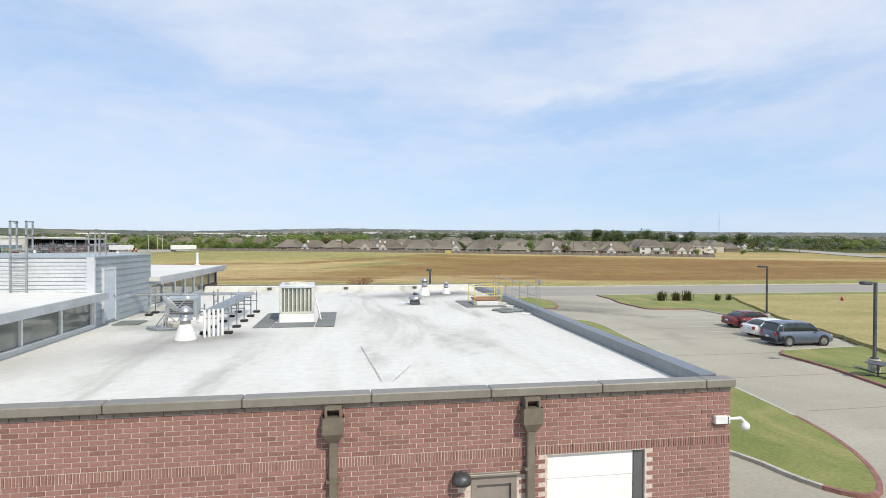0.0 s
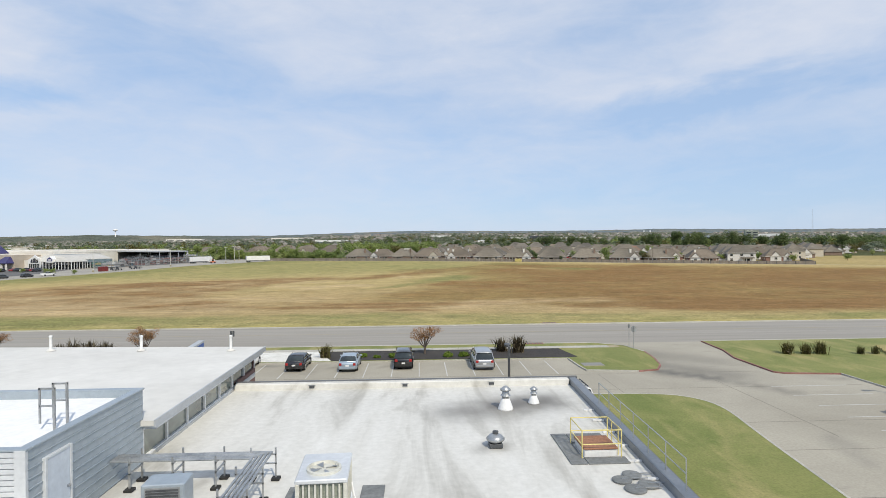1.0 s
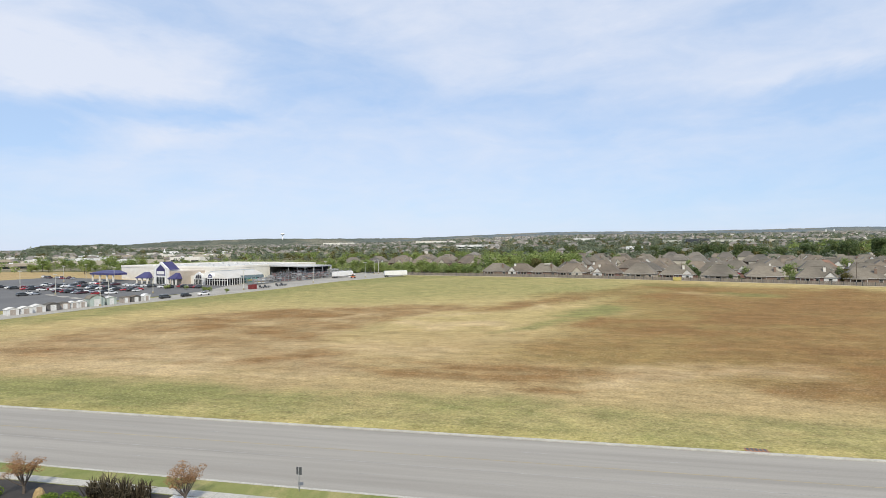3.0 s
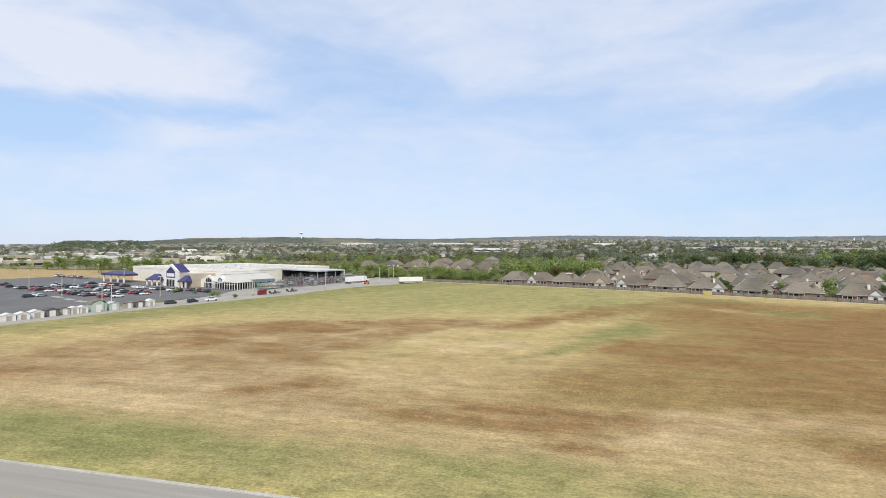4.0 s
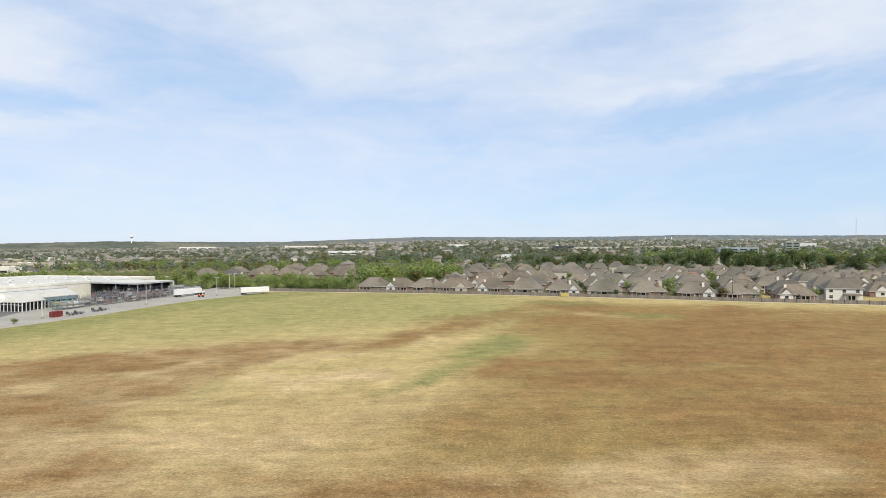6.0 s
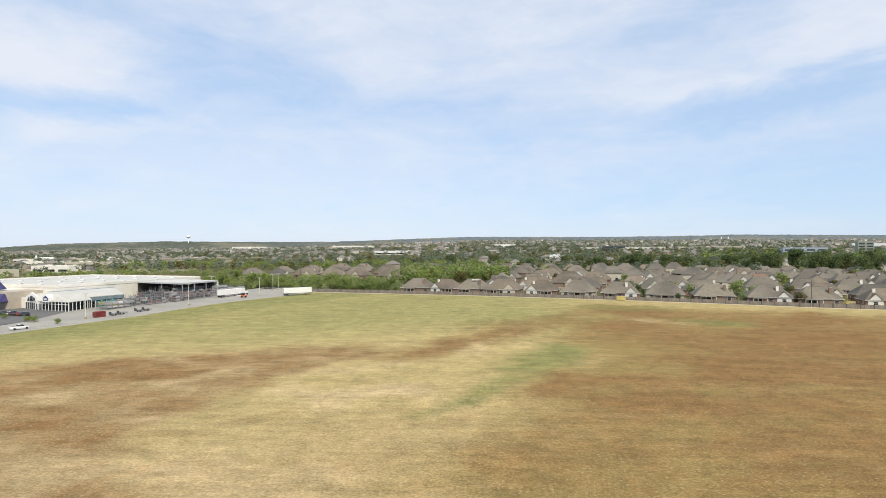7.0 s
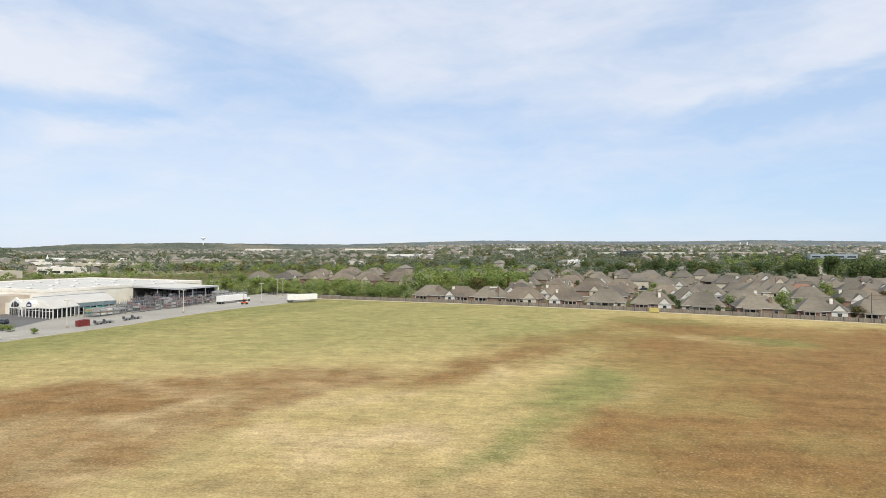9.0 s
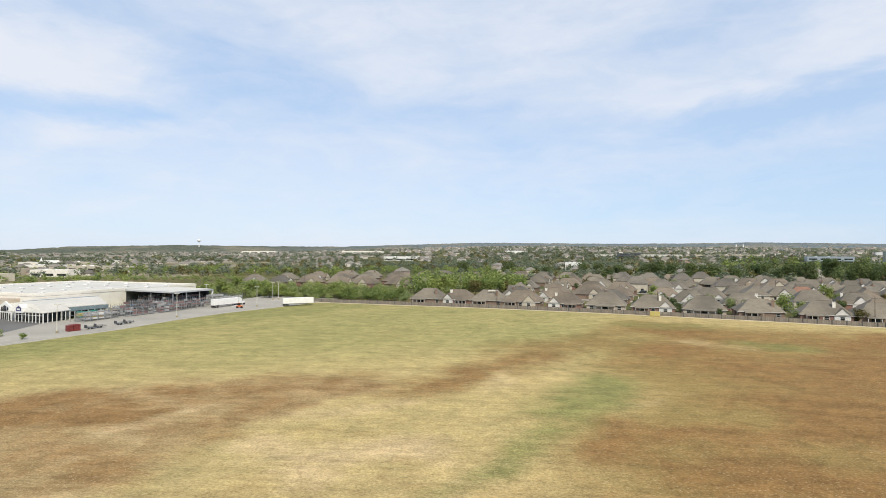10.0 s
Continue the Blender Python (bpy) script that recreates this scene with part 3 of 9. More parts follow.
def streak_amount(x, y, rows):
    """How much of any streak lies at a place; the edges are frayed by noise."""
    total = 0.0
    nx = noise.noise((x * 0.045, y * 0.045, 3.0)) * 3.5 + noise.noise((x * 0.14, y * 0.14, 9.0)) * 2.5
    ny = noise.noise((x * 0.045, y * 0.045, 17.0)) * 3 + noise.noise((x * 0.14, y * 0.14, 29.0)) * 2.2
    px, py = x + nx, y + ny
    for x0, y0, x1, y1, w, s in rows:
        if min(x0, x1) - 3 * w > px or px > max(x0, x1) + 3 * w or min(y0, y1) - 3 * w > py or py > max(y0, y1) + 3 * w:
            continue
        dx, dy = x1 - x0, y1 - y0
        t = min(1.0, max(0.0, ((px - x0) * dx + (py - y0) * dy) / (dx * dx + dy * dy)))
        d2 = (px - x0 - t * dx) ** 2 + (py - y0 - t * dy) ** 2
        total = max(total, s * math.exp(-d2 / (w * w)))
    return total


STRAW, TAN, OLIVE = Vector((0.495, 0.392, 0.200)), Vector((0.440, 0.328, 0.188)), Vector((0.368, 0.338, 0.155))


def field_colour(x, y):
    far_left = step(205, 285, y - 0.25 * x) * (1 - step(0, 90, x))
    c = STRAW.lerp(TAN, 1 - step(120, 190, y + 0.15 * abs(x)))
    c = c.lerp(OLIVE, 0.22 + 0.70 * far_left + 0.3 * noise.noise((x * 0.02, y * 0.02, 0)))
    c = c.lerp(OLIVE, 0.85 * (1 - step(80, 98, y + 4 * noise.noise((x * 0.05, y * 0.05, 5)))))
    right = step(-22, 8, x - 0.28 * (y - 165) + 16 * noise.noise((x * 0.03, y * 0.03, 90))) * step(-9, 9, y - max(91, 120 - 0.65 * max(0, x - 2))) * (1 - step(305, 345, y + 0.3 * x))
    broad = noise.noise((x * 0.018, y * 0.034, 120)) + 0.6 * noise.noise((x * 0.045, y * 0.10, 130))
    bare = right * (0.50 + 0.36 * step(14, 50, x) + 0.55 * broad)
    c = c.lerp(Vector((0.275, 0.200, 0.078)), 0.85 * right)
    bare *= 1 - streak_amount(x, y, STRAW_STREAKS)
    rim = BARE_EDGE[0][1]
    for (y0, x0), (y1, x1) in zip(BARE_EDGE, BARE_EDGE[1:]):
        if y >= y0:
            rim = x0 + (x1 - x0) * min(1, (y - y0) / (y1 - y0))
    ragged = 5 * noise.noise((x * 0.06, y * 0.06, 14)) + 3 * noise.noise((x * 0.2, y * 0.2, 15))
    left = step(4, -6, x - rim + ragged) * step(100, 116, y + ragged) * (1 - step(206, 226, y - 0.5 * min(0, x + 70) + ragged)) * (1 - step(-118, -150, x - 0.25 * (y - 150)))
    c = c.lerp(Vector((0.395, 0.295, 0.180)), 0.65 * left)
    swept = noise.noise((x * 0.035, y * 0.09, 140)) + 0.7 * noise.noise((x * 0.08, y * 0.22, 150))
    bare = max(bare, left * (0.54 + 0.22 * step(135, 172, y) + 0.50 * swept)) + 0.30 * noise.noise((x * 0.03, y * 0.045, 40))
    middle = step(95, 110, y) * (1 - step(170, 215, y - 0.1 * x))
    bare = max(bare, 0.27 * middle)
    bare = max(bare, (0.92 - 0.22 * left) * streak_amount(x, y, BROWN_STREAKS), 0.95 * streak_amount(x, y, BROWN_NEAR))
    pale = max(0.30 * middle, left * (0.12 - 0.5 * swept), streak_amount(x, y, PALE_STREAKS))
    edge = x - (-200 + 0.26 * max(0, y - 120) + 0.0011 * max(0, y - 180) ** 2)    # metres from the service drive
    green = max(0.85 * (1 - step(14, 52, edge + 8 * noise.noise((x * 0.04, y * 0.04, 51)))), streak_amount(x, y, GREEN_STREAKS), 0.55 * far_left, 0.38 * step(318, 345, y + 0.3 * x), 0.55 * (1 - step(80, 96, y)))
    return c, (max(0.0, bare) * (1 - 0.55 * pale * step(0.25, 0.5, pale)), pale, green)


FENCE = [(-112, 384.5), (-36, 366.5), (24, 350.5), (84, 330.0), (131, 312.5), (210, 290.0)]


def fence_y(x):
    """The line of the board fence along the far side of the field."""
    if x <= FENCE[0][0]:
        return FENCE[0][1] - 0.24 * (x - FENCE[0][0])
    for (x0, y0), (x1, y1) in zip(FENCE, FENCE[1:]):
        if x <= x1:
            return y0 + (y1 - y0) * (x - x0) / (x1 - x0)
    return FENCE[-1][1] - 0.29 * (x - FENCE[-1][0])


def land_colour(x, y):
    if 79.0 < y < fence_y(x) and x > -215:
        return field_colour(x, y)
    none = (0.0, 0.0, 0.0)
    n = noise.noise((x * 0.004, y * 0.004, 60)) + 0.6 * noise.noise((x * 0.02, y * 0.02, 70))
    c = Vector((0.070, 0.088, 0.036)).lerp(Vector((0.20, 0.175, 0.085)), min(1, max(0, 0.22 + 0.8 * n)))
    if x < -215 and y < 430:
        c = TAN.lerp(OLIVE, 0.35 + 0.4 * n).lerp(Vector((0.165, 0.190, 0.070)), step(-330, -290, x + 0.6 * (y - 400)))
    if -1300 < x < -330 and 440 < y < 1250:
        c = c.lerp(Vector((0.33, 0.305, 0.245)), min(1, max(0, 0.45 + 1.2 * noise.noise((x * 0.013, y * 0.013, 33)))))
    if x > 150 and y < 420:
        c = Vector((0.20, 0.195, 0.068)).lerp(STRAW, 0.58 + 0.4 * n)
    # past 2500 m distance haze is put into the colour, paler and greyer
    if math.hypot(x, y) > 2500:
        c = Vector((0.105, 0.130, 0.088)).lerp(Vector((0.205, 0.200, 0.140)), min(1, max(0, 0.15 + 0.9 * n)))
    return c, none


GRASS = Shade("field_grass", 0.95)
_v = GRASS.where("world")
_tint = GRASS.attribute("soil")
_cover = GRASS.n.new("ShaderNodeSeparateColor")
GRASS.l.new(GRASS.attribute("cover"), _cover.inputs[0])
_p1 = GRASS.noise(_v, 0.10, 7, 0.62, 0.8)
_p2 = GRASS.noise(GRASS.where("world", (0.5, 1.0, 1.0), 16.5), 0.55, 6, 0.7, 0.5)
_p3 = GRASS.noise(GRASS.where("world", (0.6, 1.0, 1.0), 40), 0.13, 7, 0.62, 0.8)


def patchy(amount, first, second, level, steep):
    """Frays an amount into patches."""
    f = GRASS.math("ADD", amount, GRASS.math("MULTIPLY", GRASS.math("SUBTRACT", first, 0.5), 1.15))
    f = GRASS.math("ADD", f, GRASS.math("MULTIPLY", GRASS.math("SUBTRACT", second, 0.5), 0.6))
    return GRASS.math("MULTIPLY", GRASS.math("SUBTRACT", f, level), steep, True)


_earth = GRASS.mix(_p3, rgb(0.165, 0.088, 0.034), rgb(0.320, 0.195, 0.085))
_tint = GRASS.mix(GRASS.math("MULTIPLY", patchy(_cover.outputs[1], _p3, _p2, 0.36, 1.7), 0.85), _tint, rgb(0.570, 0.445, 0.280))
_tint = GRASS.mix(GRASS.math("MULTIPLY", patchy(_cover.outputs[0], _p1, _p2, 0.24, 1.5), 0.90), _tint, _earth)
_tint = GRASS.mix(GRASS.math("MULTIPLY", patchy(_cover.outputs[2], _p1, _p2, 0.34, 1.6), 0.80), _tint, rgb(0.205, 0.225, 0.085))
_m1 = GRASS.noise(_v, 0.22, 5, 0.62, 0.4)
_m2 = GRASS.noise(GRASS.where("world", (0.09, 1.0, 1.0), 16.5), 0.55, 5, 0.68, 0.2)
_m3 = GRASS.noise(_v, 2.6, 5, 0.7)
_c = GRASS.mix(1.0, _tint, GRASS.ramp(_m1, (0.25, rgb(0.74, 0.76, 0.74)), (0.75, rgb(1.20, 1.16, 1.12))), "MULTIPLY")
_c = GRASS.mix(1.0, _c, GRASS.ramp(_m2, (0.34, rgb(0.87, 0.86, 0.85)), (0.66, rgb(1.11, 1.11, 1.09))), "MULTIPLY")
_c = GRASS.mix(1.0, _c, GRASS.ramp(_m3, (0.3, rgb(0.60, 0.60, 0.56)), (0.72, rgb(1.28, 1.24, 1.17))), "MULTIPLY")
_m4 = GRASS.noise(GRASS.where("world", (0.55, 1.0, 1.0), 16.5), 1.0, 6, 0.74, 0.6)
_c = GRASS.mix(1.0, _c, GRASS.ramp(_m4, (0.32, rgb(0.78, 0.74, 0.69)), (0.5, rgb(1.0, 1.0, 1.0)), (0.68, rgb(1.12, 1.11, 1.09))), "MULTIPLY")
_m5 = GRASS.noise(GRASS.where("world", (0.75, 1.0, 1.0), 16.5), 3.4, 4, 0.75)
_c = GRASS.mix(GRASS.ramp(_m5, (0.56, rgb(0, 0, 0)), (0.70, rgb(0.55, 0.55, 0.55))), _c, rgb(0.62, 0.50, 0.30))
_c = GRASS.mix(GRASS.ramp(_m5, (0.30, rgb(0.5, 0.5, 0.5)), (0.43, rgb(0, 0, 0))), _c, rgb(0.15, 0.115, 0.055))
GRASS.bsdf.inputs["Specular IOR Level"].default_value = 0.1
GRASS = GRASS.bump(_m3, 0.6, 0.12).done(_c)

nx_, ny_ = len(GX), len(GY)
gv, gc, gk = [], [], []
for y in GY:
    for x in GX:
        z = ground_z(x, y) + (0.12 if 79.05 < y < 90 else (-0.08 if y < 79.05 else 0.12 * (1 - step(90, 120, y))))
        gv.append((x, y, z))
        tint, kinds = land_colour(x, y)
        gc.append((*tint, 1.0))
        gk.append((*kinds, 1.0))
gf = [(j * nx_ + i, j * nx_ + i + 1, (j + 1) * nx_ + i + 1, (j + 1) * nx_ + i) for j in range(ny_ - 1) for i in range(nx_ - 1)]
gm = bpy.data.meshes.new("ground")
gm.from_pydata(gv, [], gf)
gm.materials.append(GRASS)
soil = gm.attributes.new("soil", "FLOAT_COLOR", "POINT")
soil.data.foreach_set("color", np.array(gc, dtype=np.float32).ravel())
gm.attributes.new("cover", "FLOAT_COLOR", "POINT").data.foreach_set("color", np.array(gk, dtype=np.float32).ravel())
gm.polygons.foreach_set("use_smooth", [True] * len(gm.polygons))
tagged(new("ground", gm), "dry straw and olive grass field with brown streaks, rising to wooded hills", "ground", kind="structure")


# ---- road, lots and verges ----
def sheet(x0, y0, x1, y1, z, spots, cell=1.0):
    """A flat surface of small cells that carries stains of their own shape."""
    nx, ny = max(1, round((x1 - x0) / cell)), max(1, round((y1 - y0) / cell))
    verts, dirt = [], []
    for j in range(ny + 1):
        for i in range(nx + 1):
            x, y = x0 + (x1 - x0) * i / nx, y0 + (y1 - y0) * j / ny
            verts.append((x, y, z))
            px, py = x + 0.5 * noise.noise((x * 0.9, y * 0.9, 2)), y + 0.5 * noise.noise((x * 0.9, y * 0.9, 8))
            d = 0.0
            for ax, ay, bx, by, w, s in spots:
                dx, dy = bx - ax, by - ay
                t = min(1.0, max(0.0, ((px - ax) * dx + (py - ay) * dy) / (dx * dx + dy * dy + 1e-6)))
                d = max(d, s * math.exp(-((px - ax - t * dx) ** 2 + (py - ay - t * dy) ** 2) / (w * w)))
            dirt.append(d)
    faces = [(j * (nx + 1) + i, j * (nx + 1) + i + 1, (j + 1) * (nx + 1) + i + 1, (j + 1) * (nx + 1) + i) for j in range(ny) for i in range(nx)]
    return verts, faces, dirt


def dirty_sheet(name, args, material, label, category):
    verts, faces, dirt = sheet(*args)
    me = bpy.data.meshes.new(name)
    me.from_pydata(verts, [], faces)
    me.materials.append(material)
    at = me.attributes.new("dirt", "FLOAT", "POINT")
    at.data.foreach_set("value", np.array(dirt, dtype=np.float32))
    return tagged(new(name, me), label, category, kind="structure")


LOT_STAINS = [(14.3, 47.8, 17.7, 44.9, 1.1, 0.8), (17.7, 44.9, 21.5, 40.0, 0.8, 0.45), (15.5, 50.5, 19.5, 46.0, 2.2, 0.45), (16.5, 56.0, 21.0, 52.0, 2.6, 0.30), (-24.2, 53.0, -22.6, 52.8, 0.5, 0.5), (-18.2, 52.6, -17.2, 52.2, 0.4, 0.5),
              (-19.2, 50.4, -18.6, 50.2, 0.5, 0.35), (-12.6, 52.4, -11.6, 52.2, 0.4, 0.4), (0.2, 52.5, 1.0, 52.3, 0.5, 0.4), (3.0, 52.4, 3.6, 52.2, 0.4, 0.35), (-6.0, 52.4, -5.4, 52.1, 0.4, 0.3),
              (-5.6, 38.5, -5.0, 40.0, 0.5, 0.4), (16, 26, 17, 30, 0.7, 0.25), (23.5, 30.8, 24.6, 30.5, 0.5, 0.45), (27.5, 44.6, 29.5, 43.4, 0.5, 0.3)]
dirty_sheet("parking_lot", (-110, -40, 80, 62.9, 0.0, LOT_STAINS, 1.0), CONCRETE, "tan concrete parking lot with oil stains and tyre marks", "parking lot")
solid("road", Mesh().box(-900, 62.9, -0.3, 900, 78.5, 0.0), ROAD, "grey five-lane road with worn lane markings", "road", "structure")
solid("kerb", Mesh().box(-900, 78.5, -0.3, 900, 78.95, 0.13, 0.02), KERB, "pale concrete kerb along the field side of the road", "kerb", "structure")
for x0, x1 in ((-110, 12.0), (27.5, 110)):
    solid("kerb", Mesh().box(x0, 62.72, -0.3, x1, 62.9, 0.14, 0.02), KERB, "pale concrete kerb along the near side of the road", "kerb", "structure")

lane_mark = Mesh().box(-1.5, -0.06, 0, 1.5, 0.06, 0.004).data("lane_mark", LANE_PAINT)
for i in range(-9, 10):
    for y in (66.9, 74.9):
        ob = tagged(new("lane_mark", lane_mark), "worn white dashed lane mark on the road", "road marking", "lane marks on the road", "structure")
        ob.matrix_basis = pose(i * 12.2 - 1.4 + (3 if y > 70 else 0), y, 0.004)
for y in (69.6, 72.3):
    solid("lane_line", Mesh().box(-300, y - 0.06, 0.004, 300, y + 0.06, 0.008), PAINT_YELLOW if y > 72 else LANE_PAINT, "faded solid line of the turning lane", "road marking", "structure")

stall_line = Mesh().box(-0.05, 47.5, 0, 0.05, 53.5, 0.004).data("stall_line", PAINT_LINE)
for i in range(-27, 1):
    x = 4.39 + 2.59 * i
    if -33.2 < x < -27.0:
        continue
    ob = tagged(new("stall_line", stall_line), "white painted parking stall line", "parking line", "stall lines in the front row", "structure")
    ob.matrix_basis = pose(x, 0, 0.004)
stall_short = Mesh().box(-0.05, 36.0, 0, 0.05, 41.4, 0.004).data("stall_line", PAINT_LINE)
for i in range(-9, 3):
    ob = tagged(new("stall_line", stall_short), "white painted parking stall line", "parking line", "stall lines by the building", "structure")
    ob.matrix_basis = pose(-1.3 + 2.6 * i, 0, 0.004)
stall_side = Mesh().box(21.0, -0.05, 0, 27.5, 0.05, 0.004).data("stall_line", PAINT_LINE)
for i in range(8):
    ob = tagged(new("stall_line", stall_side), "white painted parking stall line", "parking line", "stall lines on the side lot", "structure")
    ob.matrix_basis = pose(0, 22.6 + 2.75 * i, 0.004)
joints = Mesh()
for x in (-52, -40, -28, -16, -4, 8.0, 17.5):
    joints.box(x - 0.02, 30, 0.002, x + 0.02, 47.4, 0.006)
for y in (47.3, 41.9, 33.0):
    joints.box(-75, y - 0.02, 0.002, 29, y + 0.02, 0.006)
for y in (4, 10, 16, 22, 28):
    joints.box(11.2, y - 0.02, 0.002, 28, y + 0.02, 0.006)
solid("paving_joints", joints, JOINT, "dark saw-cut joints across the concrete lot", "joint", "structure")


def smooth_loop(points, rounds=2):
    """Rounds the corners of a closed outline."""
    for _ in range(rounds):
        out = []
        for i, (x, y) in enumerate(points):
            u, v = points[(i + 1) % len(points)]
            out += [(0.75 * x + 0.25 * u, 0.75 * y + 0.25 * v), (0.25 * x + 0.75 * u, 0.25 * y + 0.75 * v)]
        points = out
    return points


def inset(points, d):
    n = len(points)
    area = sum(points[i][0] * points[(i + 1) % n][1] - points[(i + 1) % n][0] * points[i][1] for i in range(n))
    if area < 0:
        points = points[::-1]
    out = []
    for i in range(n):
        a, b, c = Vector(points[i - 1]), Vector(points[i]), Vector(points[(i + 1) % n])
        u, v = (b - a).normalized(), (c - b).normalized()
        nrm = Vector((-u.y - v.y, u.x + v.x))
        if nrm.length < 1e-6:
            nrm = Vector((-u.y, u.x))
        nrm.normalize()
        out.append((b.x + nrm.x * d, b.y + nrm.y * d))
    return out


def island(name, outline, label, top=0.13, material=None, kerb=None, red=None):
    """A raised planted island with a real kerb round it."""
    inner = inset(outline, 0.16)
    base = thing(name, label, "verge", kind="structure")
    part("lawn", Mesh().prism(inner, -0.05, top - 0.01), material or LAWN, base)
    n = len(outline)
    area = sum(outline[i][0] * outline[(i + 1) % n][1] - outline[(i + 1) % n][0] * outline[i][1] for i in range(n))
    if area < 0:
        outline = outline[::-1]
    plain, painted = Mesh(), Mesh()
    for i in range(n):
        j = (i + 1) % n
        a, b, c, d = outline[i], outline[j], inner[j], inner[i]
        q = [(*a, -0.05), (*b, -0.05), (*c, -0.05), (*d, -0.05), (*a, top), (*b, top), (*c, top), (*d, top)]
        f = [(4, 5, 6, 7), (0, 1, 5, 4), (2, 3, 7, 6)]
        target = painted if red and red(0.5 * (a[0] + b[0]), 0.5 * (a[1] + b[1])) else plain
        target.add(q, f)
    if plain.v:
        part("kerb", plain, kerb or KERB, base)
    if painted.v:
        part("red_kerb", painted, KERB_RED, base, "kerb with faded red paint")
    return base


tip = [(7.1, 50.2), (7.3, 48.5), (9.0, 48.3), (12.1, 47.8), (14.2, 48.3), (15.3, 50.2), (16.1, 53.5), (16.5, 57.0), (15.6, 60.6), (12.5, 62.7)]
island("front_verge", [(-110, 62.7), (-110, 54.0), (-33.4, 54.0), (-33.2, 49.6), (-31.5, 49.2), (-28.6, 51.4), (-27.6, 54.0), (7.0, 54.0)] + tip,
       "raised lawn verge between the lot and the road", red=lambda x, y: x > 11 and y < 56)
island("building_lawn", smooth_loop([(1.4, 10.0), (4.3, 6.0), (4.8, 3.0), (6.0, 1.9), (7.6, 3.4), (9.1, 6.2), (9.9, 9.5), (10.5, 14), (11.6, 22), (12.8, 30.5), (13.8, 36.0), (13.0, 38.6), (11, 40.0), (6, 40.4), (1.4, 40.2)], 2),
       "raised mown lawn beside the brick building", red=lambda x, y: y < 9 and x > 5)
island("side_verge", [(25.9, 62.7), (25.4, 57.0), (24.3, 53.0), (24.3, 46.6), (25.0, 46.0), (29.9, 45.4), (29.9, 23.0), (20.6, 22.3), (19.5, 21.2), (19.3, 17.0), (18.3, 12.5), (16.4, 0), (13, -39), (79.5, -39), (79.5, 62.7)],
       "raised grass verge beside the parked cars", kerb=KERB, red=lambda x, y: (y > 44 and x < 31) or (y < 23 and x < 25))

edge = [(43.4, 57.3), (41.6, 54.0), (39.6, 50.4), (36.4, 43.6), (32.8, 36.2), (30.9, 30.6), (28.9, 25.2), (26.6, 20.0), (24.6, 13.5), (22.6, 4.0), (20.4, -8.0), (18.6, -22.0)]
ragged = []
for (x0, y0), (x1, y1) in zip(edge, edge[1:]):
    for k in range(8):
        f = k / 8
        x, y = x0 + (x1 - x0) * f, y0 + (y1 - y0) * f
        ragged.append((x + 0.35 * noise.noise((x * 0.9, y * 0.9, 3.0)), y))
solid("tall_grass", Mesh().prism(ragged + [(18.6, -38.5), (79.3, -38.5), (79.3, 57.3)], 0.05, 0.34), TALL_GRASS, "unmown dry yellow-green grass beyond the mown verge", "grass", "structure")

# beds and walks laid on the front verge
solid("mulch_bed", Mesh().prism([(-19.8, 59.3), (-17.6, 54.4), (7.4, 54.4), (8.2, 54.6), (7.4, 59.3)], 0.05, 0.15), MULCH, "dark bark mulch bed beside the parking stalls", "mulch bed", "structure")
solid("mulch_bed", Mesh().prism([(-100, 59.3), (-100, 54.4), (-40.6, 54.4), (-40.6, 59.3)], 0.05, 0.15), MULCH, "dark bark mulch bed behind the motorcycle and red car", "mulch bed", "structure")
solid("gravel_bed", Mesh().prism([(-40.5, 59.35), (-40.5, 54.4), (-33.0, 54.4), (-32.9, 50.0), (-31.5, 49.6), (-28.9, 51.6), (-27.9, 54.4), (-17.7, 54.4), (-19.9, 59.35)], 0.05, 0.15), GRAVEL,
      "white gravel bed round the monument sign", "gravel bed", "structure")
pavers = thing("front_pavement", "pale concrete pavement between the beds and grass strip", "pavement", kind="structure")
slab = Mesh().box(-1.48, -0.55, 0, 1.48, 0.55, 0.05, 0.01).data("slab", KERB)
for i in range(36):
    part("slab", slab, None, pavers, m=pose(-92.5 + 3.0 * i, 60.0, 0.115))
solid("tactile_pad", Mesh().box(13.4, 59.5, 0.12, 14.6, 60.6, 0.172), PAINT_YELLOW, "yellow tactile paving pad at the crossing", "tactile pad", "structure")
solid("drain_cover", Mesh().box(7.6, 50.2, 0.1, 9.7, 51.5, 0.15, 0.02), COPING, "grey concrete inlet cover set in the lawn", "drain cover")
for x, y in ((11.2, 79.4), (5.3, 62.55)):
    d = thing("storm_drain", "rusty cast-iron storm drain inlet in the kerb", "drain", pose(x, y, 0))
    part("frame", Mesh().box(-1.1, -0.45, 0.06, 1.1, 0.45, 0.16, 0.02), RUST, d)
    for i in range(5):
        part("bar", Mesh().box(-0.9 + 0.4 * i, -0.35, 0.155, -0.7 + 0.4 * i, 0.35, 0.18), DARK_STEEL, d)
strip = Mesh()
for k in range(71):
    x = -110 + 6.0 * k
    y = fence_y(x) - 2.2
    strip.v += [(x, y - 1.3, ground_z(x, y - 1.3) + 0.04), (x, y + 1.1, ground_z(x, y + 1.1) + 0.04)]
    if k:
        strip.f.append((2 * k - 2, 2 * k, 2 * k + 1, 2 * k - 1))
solid("field_path", strip, worn("bare_pale_soil", rgb(0.56, 0.47, 0.32), rgb(0.66, 0.57, 0.42), 0.2, 3, 0.95), "pale bare strip at the foot of the board fence", "path", "structure")



# ---- the brick building ----
ROOF_Z, WEST_X = 4.05, -18.95


